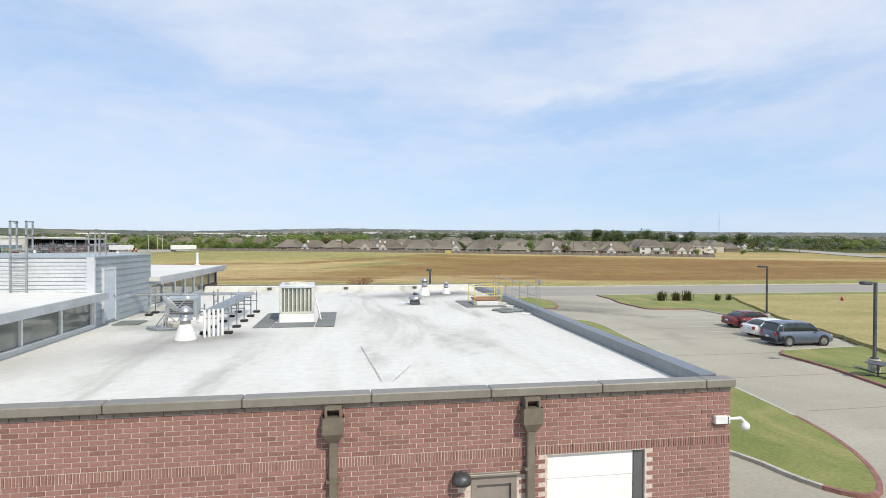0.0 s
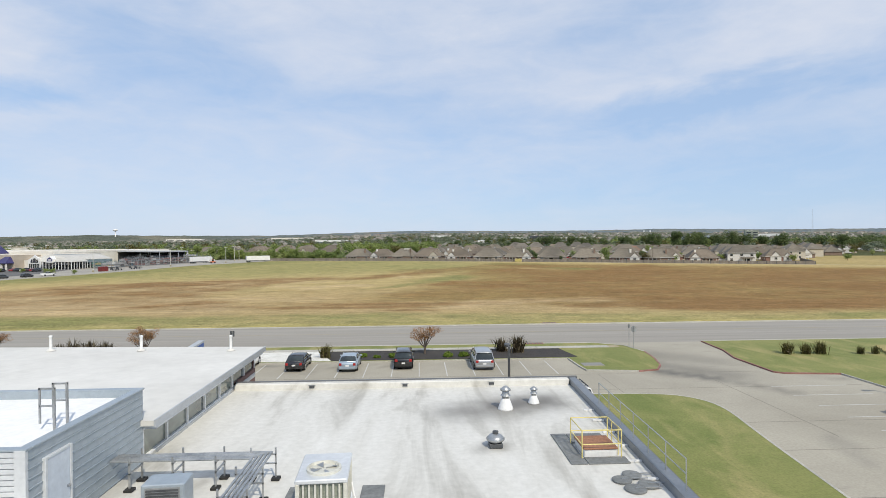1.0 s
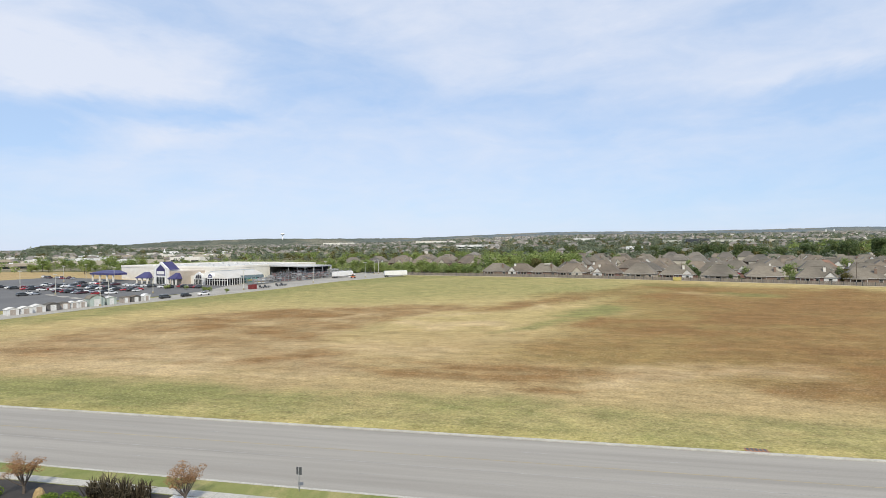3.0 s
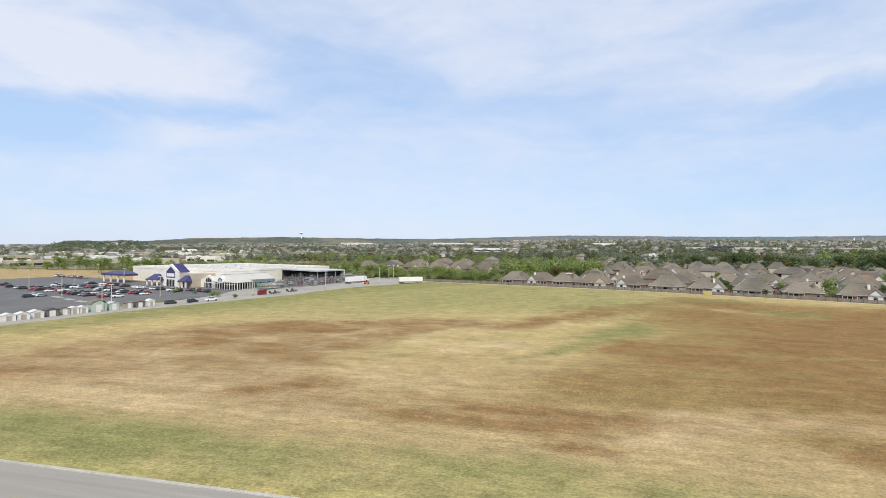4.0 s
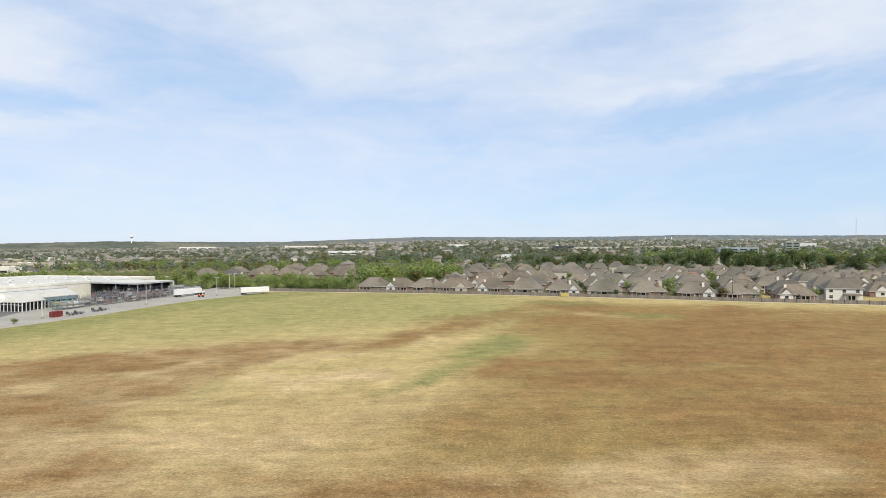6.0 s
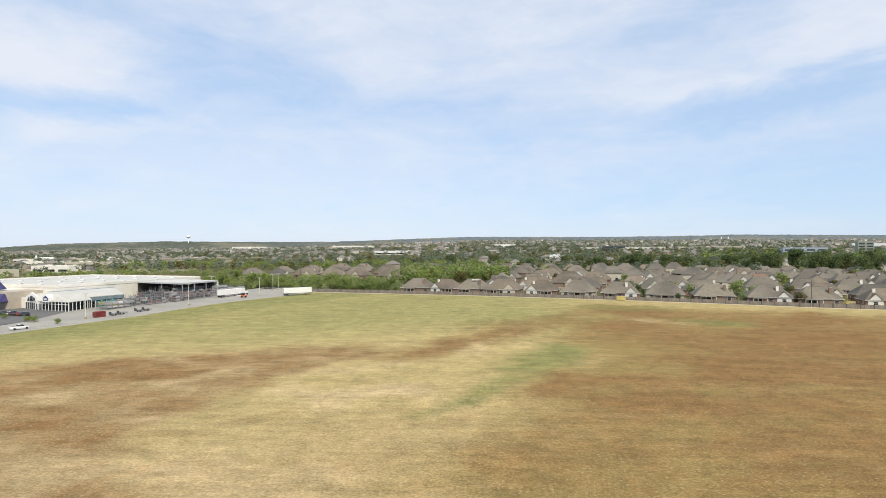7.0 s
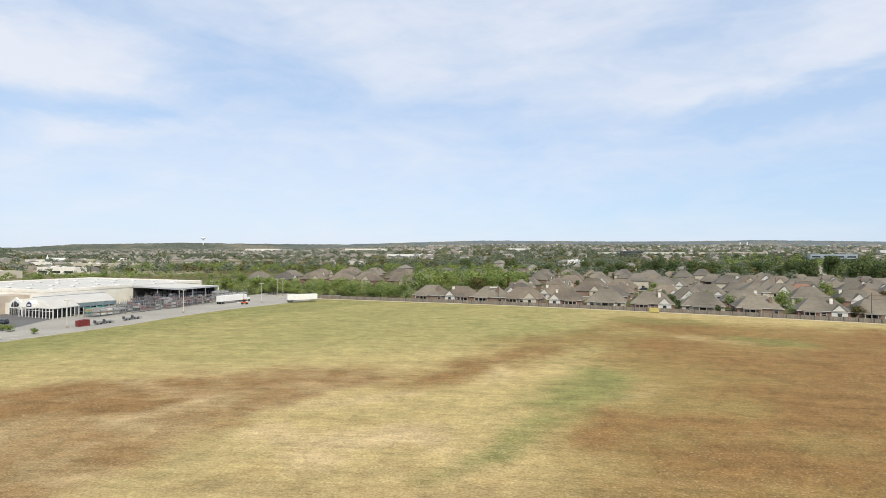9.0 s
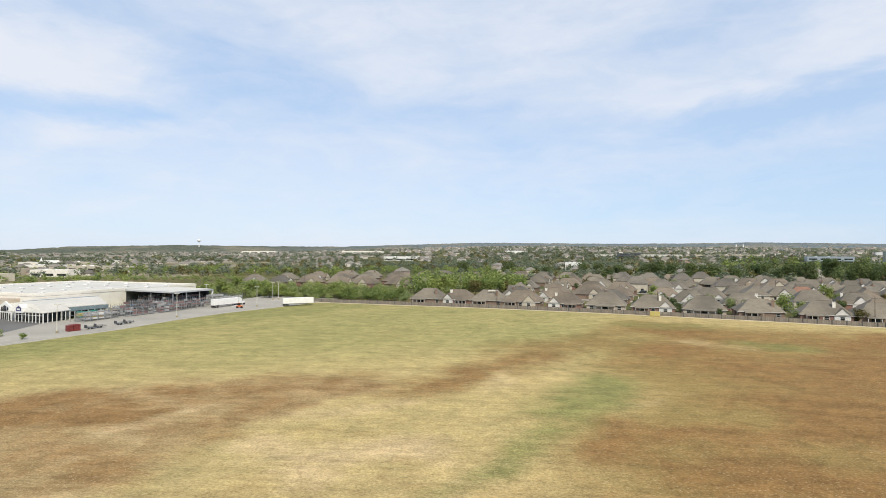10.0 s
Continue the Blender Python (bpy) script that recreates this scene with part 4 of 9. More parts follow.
def east_x(y):
    """The east edge of the low roof leans slightly."""
    return -0.62 + 0.039 * y


building = thing("commercial_building", "low red brick commercial building with white membrane roofs", "building", kind="structure")
ROOF_DIRT = [(-4.6, 24.2, -2.4, 24.9, 1.5, 1.0), (-6.6, 23.4, -4.0, 23.9, 1.5, 0.75), (-5.9, 18.7, -5.6, 18.8, 0.5, 0.7), (-14.6, 8.4, -13.4, 9.4, 1.2, 0.75), (-15.6, 7.2, -14.2, 8.0, 1.8, 0.45), (-17.5, 12.0, -15.5, 11.2, 1.0, 0.45),
             (-18.0, 5.0, -15.5, 8.0, 1.6, 0.22), (-1.6, 15.0, -1.2, 15.2, 0.5, 0.2), (-8.6, 6.0, -8.2, 2.2, 0.15, 0.32), (-12.4, 8.6, -12.6, 1.5, 0.2, 0.28), (-6.0, 8.6, -5.6, 5.0, 0.12, 0.3), (-5.4, 8.6, -4.6, 6.0, 0.1, 0.28)]
nu, nv = 64, 96
rv, rd = [], []
for j in range(nv + 1):
    for i in range(nu + 1):
        y = 0.1 + 28.0 * j / nv
        x = WEST_X + (east_x(y) - 0.4 - WEST_X) * i / nu
        rv.append((x, y, ROOF_Z + 0.015 * noise.noise((x * 0.5, y * 0.3, 0)) + 0.12 * (1 - step(0.0, 1.2, y))))
        px, py = x + 0.4 * noise.noise((x * 1.3, y * 1.3, 2)), y + 0.4 * noise.noise((x * 1.3, y * 1.3, 8))
        d = 0.0
        for ax, ay, bx, by, w, s in ROOF_DIRT:
            ex, ey = bx - ax, by - ay
            t = min(1.0, max(0.0, ((px - ax) * ex + (py - ay) * ey) / (ex * ex + ey * ey + 1e-6)))
            d = max(d, s * math.exp(-((px - ax - t * ex) ** 2 + (py - ay - t * ey) ** 2) / (w * w)))
        rd.append(d)
rf = [(j * (nu + 1) + i, j * (nu + 1) + i + 1, (j + 1) * (nu + 1) + i + 1, (j + 1) * (nu + 1) + i) for j in range(nv) for i in range(nu)]
rm = bpy.data.meshes.new("low_roof")
rm.from_pydata(rv, [], rf)
rm.materials.append(MEMBRANE)
rm.attributes.new("dirt", "FLOAT", "POINT").data.foreach_set("value", np.array(rd, dtype=np.float32))
rm.polygons.foreach_set("use_smooth", [True] * len(rm.polygons))
part("low_roof", rm, None, building, "white membrane roof with grey dirt streaks")
seams = Mesh()
for x0, y0, x1, y1, w in ((-8.4, 2.0, -8.8, 6.6, 0.014), (-8.1, 2.0, -7.5, 3.6, 0.014)):
    d = Vector((x1 - x0, y1 - y0)).normalized()
    s = Vector((-d.y, d.x)) * w
    seams.add([(x0 - s.x, y0 - s.y, ROOF_Z + 0.03), (x1 - s.x, y1 - s.y, ROOF_Z + 0.03), (x1 + s.x, y1 + s.y, ROOF_Z + 0.03), (x0 + s.x, y0 + s.y, ROOF_Z + 0.03)], [(0, 1, 2, 3)])
part("roof_seams", seams, SEAM, building, "grey membrane seams")


def wall_with_holes(x0, x1, z0, z1, y0, y1, holes):
    """A wall along x with openings cut right through it."""
    m = Mesh()
    xs = sorted({x0, x1, *[h[0] for h in holes], *[h[1] for h in holes]})
    for a, b in zip(xs, xs[1:]):
        cuts = sorted((h[2], h[3]) for h in holes if h[0] <= a + 1e-6 and h[1] >= b - 1e-6)
        z = z0
        for c, d in cuts:
            if c > z:
                m.box(a, y0, z, b, y1, c)
            z = d
        if z < z1:
            m.box(a, y0, z, b, y1, z1)
    return m


HOLES = [(-6.62, -5.62, -0.1, 2.47), (-4.92, -2.62, -0.1, 2.82)]
south_wall = part("south_wall", wall_with_holes(-40, -0.50, -0.2, 4.2, -0.08, 0.22, HOLES), MORTAR, building, "mortar joints of the brick wall")
part("east_wall", Mesh().add([(-0.50, 0.222, -0.2), (0.52, 28.6, -0.2), (0.2, 28.6, -0.2), (-0.80, 0.222, -0.2), (-0.50, 0.222, 4.2), (0.52, 28.6, 4.2), (0.2, 28.6, 4.2), (-0.80, 0.222, 4.2)],
     [(0, 1, 5, 4), (1, 2, 6, 5), (2, 3, 7, 6), (3, 0, 4, 7), (4, 5, 6, 7)]), HOUSE_BRICK[0], building, "red brick side wall")
part("north_wall", Mesh().box(-19.3, 28.3, -0.2, 0.2, 28.6, 4.2), HOUSE_BRICK[0], building, "red brick back wall")
part("west_wall", Mesh().box(-40, 0.22, -0.2, -39.7, 32.4, 5.1), HOUSE_BRICK[0], building)
part("north_parapet", Mesh().box(-18.9, 28.06, 3.9, 0.0, 28.5, 4.40, 0.05), MEMBRANE, building, "white membrane upstand")
part("north_coping", Mesh().box(-18.95, 28.46, 4.15, 0.55, 28.66, 4.44, 0.015), COPING_DARK, building)
for i in range(14):
    x = -36.46 + i * 2.52
    part("south_coping", Mesh().box(x, -0.22, 4.17, x + 2.505, 0.16, 4.36, 0.02), COPING, building)
part("south_coping", Mesh().box(-1.18, -0.22, 4.17, -0.44, 0.16, 4.36, 0.02), COPING, building)
cop, fas = Mesh(), Mesh()
for i in range(9):
    y0, y1 = 0.17 + 3.16 * i, 0.17 + 3.16 * (i + 1) - 0.012
    a, b = east_x(y0), east_x(y1)
    p = [(a - 0.44, y0, 3.95), (a - 0.06, y0, 3.95), (b - 0.06, y1, 3.95), (b - 0.44, y1, 3.95), (a - 0.44, y0, 4.38), (a - 0.06, y0, 4.40), (b - 0.06, y1, 4.40), (b - 0.44, y1, 4.38)]
    part("east_coping", Mesh().add(p, [(4, 5, 6, 7), (0, 1, 5, 4), (1, 2, 6, 5), (2, 3, 7, 6), (3, 0, 4, 7)]), COPING_BLUE, building)
    p = [(a - 0.06, y0, 3.86), (a + 0.16, y0, 3.86), (b + 0.16, y1, 3.86), (b - 0.06, y1, 3.86), (a - 0.06, y0, 4.30), (a + 0.16, y0, 4.22), (b + 0.16, y1, 4.22), (b - 0.06, y1, 4.30)]
    part("east_fascia", Mesh().add(p, [(4, 5, 6, 7), (0, 1, 5, 4), (1, 2, 6, 5), (2, 3, 7, 6), (3, 2, 1, 0)]), COPING_DARK, building)
# doors
ped = part("steel_door", Mesh().box(-6.5, -0.02, 0.0, -5.74, 0.05, 2.28, 0.01), DOOR_TAN, building, "taupe steel service door")
part("door_frame", wall_with_holes(-6.62, -5.62, -0.05, 2.47, -0.1, 0.2, [(-6.5, -5.74, -0.05, 2.28)]), DOOR_TAN, ped)
part("drip_cap", Mesh().box(-6.68, -0.17, 2.47, -5.56, -0.02, 2.53, 0.01), COPING, ped)
part("door_handle", Mesh().box(-5.86, -0.08, 1.0, -5.80, -0.02, 1.12), CHROME, ped)
over = part("overhead_door", Mesh().box(-4.92, 0.02, 0.0, -2.86, 0.06, 2.80), CANVAS_WHITE, building, "white sectional overhead door")
for i in range(5):
    part("door_panel", Mesh().box(-4.90, -0.005, 0.02 + 0.56 * i, -2.88, 0.03, 0.56 * (i + 1) - 0.005, 0.008), CANVAS_WHITE, over)
part("jamb", Mesh().box(-2.86, -0.02, 0.0, -2.62, 0.2, 2.82), COPING_DARK, over)
for x in (-9.5, -5.35):
    d = part("downpipe", Mesh().box(x - 0.09, -0.27, 0.1, x + 0.09, -0.12, 3.50, 0.02), BRONZE, building, "taupe rectangular downpipe")
    part("hopper", Mesh().add([(x - 0.21, -0.40, 3.62), (x + 0.21, -0.40, 3.62), (x + 0.21, -0.08, 3.62), (x - 0.21, -0.08, 3.62), (x - 0.21, -0.40, 3.96), (x + 0.21, -0.40, 3.96), (x + 0.21, -0.08, 3.96), (x - 0.21, -0.08, 3.96),
                              (x - 0.11, -0.29, 3.44), (x + 0.11, -0.29, 3.44), (x + 0.11, -0.1, 3.44), (x - 0.11, -0.1, 3.44)],
                             [(0, 1, 5, 4), (1, 2, 6, 5), (2, 3, 7, 6), (3, 0, 4, 7), (8, 9, 1, 0), (9, 10, 2, 1), (10, 11, 3, 2), (11, 8, 0, 3), (11, 10, 9, 8)]), BRONZE, d)
    part("scupper", wall_with_holes(x - 0.17, x + 0.17, 3.90, 4.16, -0.36, -0.08, [(x - 0.12, x + 0.12, 3.96, 4.10)]), BRONZE, d)
    for z in (1.0, 2.6):
        part("strap", Mesh().box(x - 0.14, -0.275, z, x + 0.14, -0.09, z + 0.05), BRONZE, d)
wl_ = thing("wall_light", "grey dome wall light beside the service door", "wall light", pose(-6.86, -0.1, 2.5))
part("housing", Mesh().lathe((0, -0.12, -0.02), [(0.20, -0.08), (0.21, 0.0), (0.18, 0.08), (0.08, 0.14), (0.01, 0.15)], 14), DARK_STEEL, wl_, smooth=True)
part("lens", Mesh().lathe((0, -0.12, -0.12), [(0.10, 0.0), (0.17, 0.03), (0.17, 0.05)], 12), LENS, wl_)
part("back_plate", Mesh().box(-0.13, -0.05, -0.12, 0.13, 0.0, 0.12, 0.01), DARK_STEEL, wl_)
sc = thing("security_camera", "white dome security camera on a corner bracket", "security camera", pose(-0.64, -0.1, 3.42))
part("corner_bracket", Mesh().box(-0.30, -0.10, -0.09, 0.04, -0.0, 0.09, 0.01), WHITE_PAINT, sc)
part("corner_plate", Mesh().box(0.0, -0.10, -0.09, 0.07, 0.22, 0.09, 0.01), WHITE_PAINT, sc)
arm = Mesh().tube((0.05, -0.03, 0.0), (0.36, -0.06, 0.02), 0.035).tube((0.36, -0.06, 0.02), (0.46, -0.07, -0.08), 0.035)
part("arm", arm, WHITE_PAINT, sc)
part("dome", Mesh().lathe((0.47, -0.07, -0.2), [(0.02, -0.07), (0.07, -0.05), (0.10, 0.0), (0.10, 0.07), (0.05, 0.13), (0.03, 0.14)], 14), WHITE_PAINT, sc, smooth=True)
solid("rock_border", Mesh().prism([(-0.45, -3.0), (0.7, -3.0), (1.5, 3.5), (1.2, 9.8), (-0.2, 9.8)], 0.0, 0.12), DARK_ROCK, "dark crushed rock border at the wall foot", "rock border", "structure")

# west wings with their clerestory bands
wing = thing("west_wing", "raised west wing with clerestory windows and overhanging white roof", "building wing", kind="structure")
for y0, y1, zr, zs, zh, step_w in ((0.0, 11.9, 5.45, 4.17, 5.16, 2.35), (18.06, 32.2, 5.68, 4.17, 5.30, 2.02)):
    part("roof_deck", Mesh().add([(-39.8, y0 - 0.2, zr + 0.25), (-18.45, y0 - 0.2, zr - 0.02), (-18.45, y1 + (0.5 if y0 > 10 else -0.01), zr - 0.02), (-39.8, y1 + (0.5 if y0 > 10 else -0.01), zr + 0.25),
                                  (-39.8, y0 - 0.2, zr - 0.1), (-18.45, y0 - 0.2, zr - 0.22), (-18.45, y1 + (0.5 if y0 > 10 else -0.01), zr - 0.22), (-39.8, y1 + (0.5 if y0 > 10 else -0.01), zr - 0.1)],
                                 [(0, 1, 2, 3), (7, 6, 5, 4), (1, 5, 6, 2), (0, 4, 5, 1), (3, 2, 6, 7), (0, 3, 7, 4)]), ROOF_WHITE, wing, "pale roof sheet")
    part("fascia", Mesh().box(-18.47, y0 - 0.22, zr - 0.27, -18.40, y1 + (0.52 if y0 > 10 else -0.02), zr + 0.02, 0.01), FASCIA, wing, "silver-grey metal fascia")
    part("soffit", Mesh().box(-19.0, y0, zh, -18.47, y1, zr - 0.225), SIDING_PALE, wing)
    part("sill_wall", Mesh().box(-19.2, y0, 3.9, -18.93, y1, zs), MEMBRANE, wing, "white membrane upstand under the glass")
    part("glass", Mesh().box(-19.10, y0 + 0.05, zs, -19.06, y1 - 0.05, zh), GLASS_REFLECT, wing, "clerestory glass with the roof's reflection in its colour")
    part("head_rail", Mesh().box(-19.14, y0, zh - 0.07, -18.98, y1, zh), WHITE_PAINT, wing)
    part("sill_rail", Mesh().box(-19.14, y0, zs, -18.96, y1, zs + 0.06), WHITE_PAINT, wing)
    n = int((y1 - y0) / step_w)
    for i in range(n + 1):
        y = y0 + 0.06 + (y1 - y0 - 0.12) * i / n
        part("mullion", Mesh().box(-19.15, y - 0.05, zs, -18.97, y + 0.05, zh, 0.01), WHITE_PAINT, wing)
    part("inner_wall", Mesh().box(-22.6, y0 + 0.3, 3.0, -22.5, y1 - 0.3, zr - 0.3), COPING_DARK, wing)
part("link_roof", Mesh().box(-39.7, 11.9, 4.6, -26.4, 18.05, 4.9), ROOF_WHITE, wing)
part("outer_wall", Mesh().box(-39.8, 32.0, -0.2, -19.0, 32.2, 5.3), HOUSE_BRICK[0], wing)
part("end_wall", Mesh().box(-19.25, 28.6, -0.2, -18.95, 32.2, 4.42), HOUSE_BRICK[0], wing)
post = Mesh().lathe((0, 0, 0), [(0.14, 0.0), (0.12, 0.05), (0.085, 0.1), (0.085, 0.82), (0.10, 0.84), (0.10, 0.9), (0.02, 0.93)], 12)
first = None
for x in (-20.17, -25.56, -30.93, -36.3):
    at = pose(x, 31.42, 5.70 - (x + 18.45) * 0.0126)
    if first is None:
        first = thing("vent_stack", "white plastic vent stack on the wing roof", "vent pipe", at, "vent stacks on the wing roof")
        part("pipe", post, WHITE_PAINT, first, smooth=True)
        part("flashing", Mesh().lathe((0, 0, 0), [(0.26, -0.02), (0.25, 0.02), (0.13, 0.09)], 12), ROOF_WHITE, first)
    else:
        copy_thing(first, at)

# penthouse
tower = thing("roof_penthouse", "blue-grey metal-clad stair penthouse with a pale door", "penthouse", kind="structure")
part("east_cladding", Mesh().box(-19.2, 11.9, 4.0, -18.95, 18.05, 6.80), SIDING, tower)
ribs = [z * 0.27 + 4.1 for z in range(10)]
for z in ribs:
    part("siding_rib", Mesh().box(-18.96, 11.92, z, -18.92, 18.03, z + 0.02), SIDING, tower)
part("north_cladding", Mesh().box(-26.4, 17.85, 5.0, -19.0, 18.05, 6.80), SIDING, tower)
part("west_cladding", Mesh().box(-26.4, 11.9, 5.0, -26.2, 17.85, 6.80), SIDING, tower)
part("south_cladding", Mesh().box(-26.2, 11.92, 4.9, -19.2, 12.1, 6.78), SIDING_PALE, tower, "pale horizontal metal siding")
for k in range(9):
    part("siding_board", Mesh().box(-26.2, 11.86, 5.45 + 0.148 * k, -19.22, 11.93, 5.45 + 0.148 * k + 0.125, 0.01), SIDING_PALE, tower)
part("corner_trim", Mesh().box(-19.22, 11.83, 4.1, -18.92, 11.95, 6.82, 0.01), SIDING_PALE, tower)
part("tower_roof", Mesh().box(-26.2, 12.1, 6.3, -19.2, 17.85, 6.55), CANVAS_WHITE, tower, "bright white roof inside the upstand")
for x0, y0, x1, y1 in ((-26.45, 11.84, -18.9, 12.08), (-26.45, 17.86, -18.9, 18.1), (-26.45, 12.08, -26.2, 17.86), (-19.2, 12.08, -18.9, 17.86)):
    part("tower_coping", Mesh().box(x0, y0, 6.78, x1, y1, 6.85, 0.015), SIDING, tower)
td = part("tower_door", Mesh().box(-18.95, 12.62, 4.22, -18.88, 13.62, 6.28, 0.01), DOOR_BLUE, tower, "pale blue-grey steel door")
for y0, y1, z0, z1 in ((12.52, 12.62, 4.15, 6.36), (13.62, 13.72, 4.15, 6.36), (12.62, 13.62, 6.28, 6.36)):
    part("door_frame", Mesh().box(-18.96, y0, z0, -18.86, y1, z1, 0.01), SIDING_PALE, td)
part("door_handle", Mesh().box(-18.88, 13.46, 5.15, -18.82, 13.56, 5.22), CHROME, td)
solid("door_mat", Mesh().box(-18.6, 12.5, ROOF_Z + 0.02, -17.6, 13.6, ROOF_Z + 0.06, 0.01), WALKPAD, "grey walkway pad before the penthouse door", "walkway pad")


def ladder(label, at, height, width=0.55):
    """A fixed roof ladder with walk-through rails."""
    t = thing("roof_ladder", label, "ladder", at)
    for x in (-width / 2, width / 2):
        part("rail", Mesh().box(x - 0.03, -0.03, 0, x + 0.03, 0.03, height), GALV, t)
        part("grab_rail", Mesh().box(x - 0.025, 0.40, height - 1.1, x + 0.025, 0.45, height).box(x - 0.025, -0.03, height - 0.05, x + 0.025, 0.45, height).box(x - 0.025, -0.03, height - 0.58, x + 0.025, 0.45, height - 0.53), GALV, t)
    k = 0
    while 0.3 * k + 0.25 < height - 1.1:
        part("rung", Mesh().tube((-width / 2, 0, 0.3 * k + 0.25), (width / 2, 0, 0.3 * k + 0.25), 0.018), GALV, t)
        k += 1
    return t


ladder("galvanised ladder against the pale penthouse siding", pose(-21.5, 11.70, 5.45), 2.75)
ladder("galvanised ladder rising over the penthouse coping", pose(-19.75, 14.6, 6.5, 0, 0, 90), 1.35, 0.62)


# ---- things on the low roof ----
ac = thing("condenser_unit", "beige rooftop condenser with a top fan on a white curb", "air conditioner", pose(-11.41, 13.35, ROOF_Z, 0, 0, 3))
part("curb", Mesh().box(-0.72, -0.98, 0, 0.72, 0.98, 0.36, 0.03), WHITE_PAINT, ac, "white roof curb")
part("base_pan", Mesh().box(-0.70, -0.95, 0.36, 0.70, 0.95, 0.46, 0.02), UNIT_BEIGE, ac)
part("coil", Mesh().box(-0.60, -0.86, 0.46, 0.60, 0.86, 1.45), UNIT_FIN, ac, "grey-green coil fins")
for sx in (-1, 1):
    for sy in (-1, 1):
        part("corner_post", Mesh().box(sx * 0.66 - 0.06, sy * 0.92 - 0.06, 0.44, sx * 0.66 + 0.06, sy * 0.92 + 0.06, 1.46, 0.015), UNIT_BEIGE, ac)
for i in range(7):
    x = -0.5 + i * 1.0 / 6
    part("guard_bar", Mesh().box(x - 0.025, -0.97, 0.46, x + 0.025, -0.90, 1.42), UNIT_BEIGE, ac)
for i in range(9):
    y = -0.76 + i * 1.52 / 8
    part("guard_bar", Mesh().box(0.64, y - 0.02, 0.46, 0.70, y + 0.02, 1.42), UNIT_BEIGE, ac)
top = part("top_panel", Mesh().box(-0.73, -0.99, 1.45, 0.73, 0.99, 1.58, 0.03), SIDING_PALE, ac, "pale grey sheet top")
part("fan_ring", Mesh().lathe((0, -0.25, 1.57), [(0.50, 0.0), (0.50, 0.08), (0.44, 0.09), (0.42, 0.02)], 24), UNIT_BEIGE, top)
part("fan_opening", Mesh().lathe((0, -0.25, 1.575), [(0.42, 0.0), (0.40, 0.012)], 24), DARK_STEEL, top)
blades = Mesh()
for k in range(4):
    a = k * math.pi / 2 + 0.4
    c, s = math.cos(a), math.sin(a)
    blades.add([(0.06 * c, -0.25 + 0.06 * s, 1.60), (0.38 * c - 0.12 * s, -0.25 + 0.38 * s + 0.12 * c, 1.60), (0.38 * c + 0.10 * s, -0.25 + 0.38 * s - 0.10 * c, 1.64), (0.06 * c, -0.25 + 0.06 * s, 1.63)], [(0, 1, 2, 3)])
part("fan_blades", blades, GALV, top)
part("conduit", Mesh().tube((0.98, -0.3, 0.0), (0.76, 0.25, 0.95), 0.03).tube((1.02, -0.42, 0.0), (0.86, 0.02, 0.62), 0.025), WHITE_PAINT, ac)
pads = [(-12.95, 11.0, -12.25, 15.5), (-12.25, 11.0, -10.55, 12.2), (-10.55, 11.0, -9.75, 15.5)]
for x0, y0, x1, y1 in pads:
    solid("walkway_pad", Mesh().box(x0 + 0.02, y0 + 0.02, ROOF_Z + 0.01, x1 - 0.02, y1 - 0.02, ROOF_Z + 0.045, 0.01), WALKPAD, "grey rubber walkway pad beside the condenser", "walkway pad", group="pads round the condenser")


def roof_vent(label, x, y, h, r, group=""):
    t = thing("roof_vent", label, "roof vent", pose(x, y, ROOF_Z), group)
    part("flashing", Mesh().lathe((0, 0, 0), [(r * 2.3, 0.0), (r * 2.2, 0.05), (r * 1.5, 0.32 * h), (r * 1.12, 0.46 * h)], 14), WHITE_PAINT, t, smooth=True)
    part("pipe", Mesh().lathe((0, 0, 0), [(r, 0.4 * h), (r, 0.86 * h)], 12), GALV, t, smooth=True)
    part("storm_collar", Mesh().lathe((0, 0, 0), [(r * 1.5, 0.58 * h), (r * 1.05, 0.66 * h)], 12), GALV, t)
    part("cap", Mesh().lathe((0, 0, 0), [(r * 1.5, 0.80 * h), (r * 1.55, 0.85 * h), (r * 0.5, 0.98 * h), (0.01, h)], 14), GALV, t, smooth=True)
    return t


roof_vent("white flue vent with a metal cap on the roof", -4.38, 23.75, 1.15, 0.17, "flue vents")
roof_vent("short white flue vent with a metal cap", -2.80, 24.65, 0.85, 0.13, "flue vents")
fan = thing("exhaust_fan", "small dark mushroom exhaust fan on the roof", "exhaust fan", pose(-5.58, 18.8, ROOF_Z))
part("curb", Mesh().box(-0.26, -0.26, 0, 0.26, 0.26, 0.18, 0.02), DARK_STEEL, fan)
part("hood", Mesh().lathe((0, 0, 0.18), [(0.22, 0.0), (0.36, 0.10), (0.38, 0.16), (0.26, 0.28), (0.14, 0.34), (0.02, 0.35)], 16), GALV, fan, smooth=True)
part("motor", Mesh().lathe((0, 0, 0.5), [(0.12, 0.0), (0.12, 0.12), (0.03, 0.15)], 10), DARK_STEEL, fan)
for x in (-14.6, -9.4, -4.5):
    o = thing("overflow_scupper", "dark overflow scupper in the white upstand", "scupper", pose(x, 28.06, 4.2), "scuppers in the north upstand")
    part("box", Mesh().box(-0.14, -0.05, -0.05, 0.14, 0.02, 0.09), DARK_STEEL, o)
    part("flange", Mesh().box(-0.2, -0.03, 0.09, 0.2, 0.02, 0.12), GALV, o)

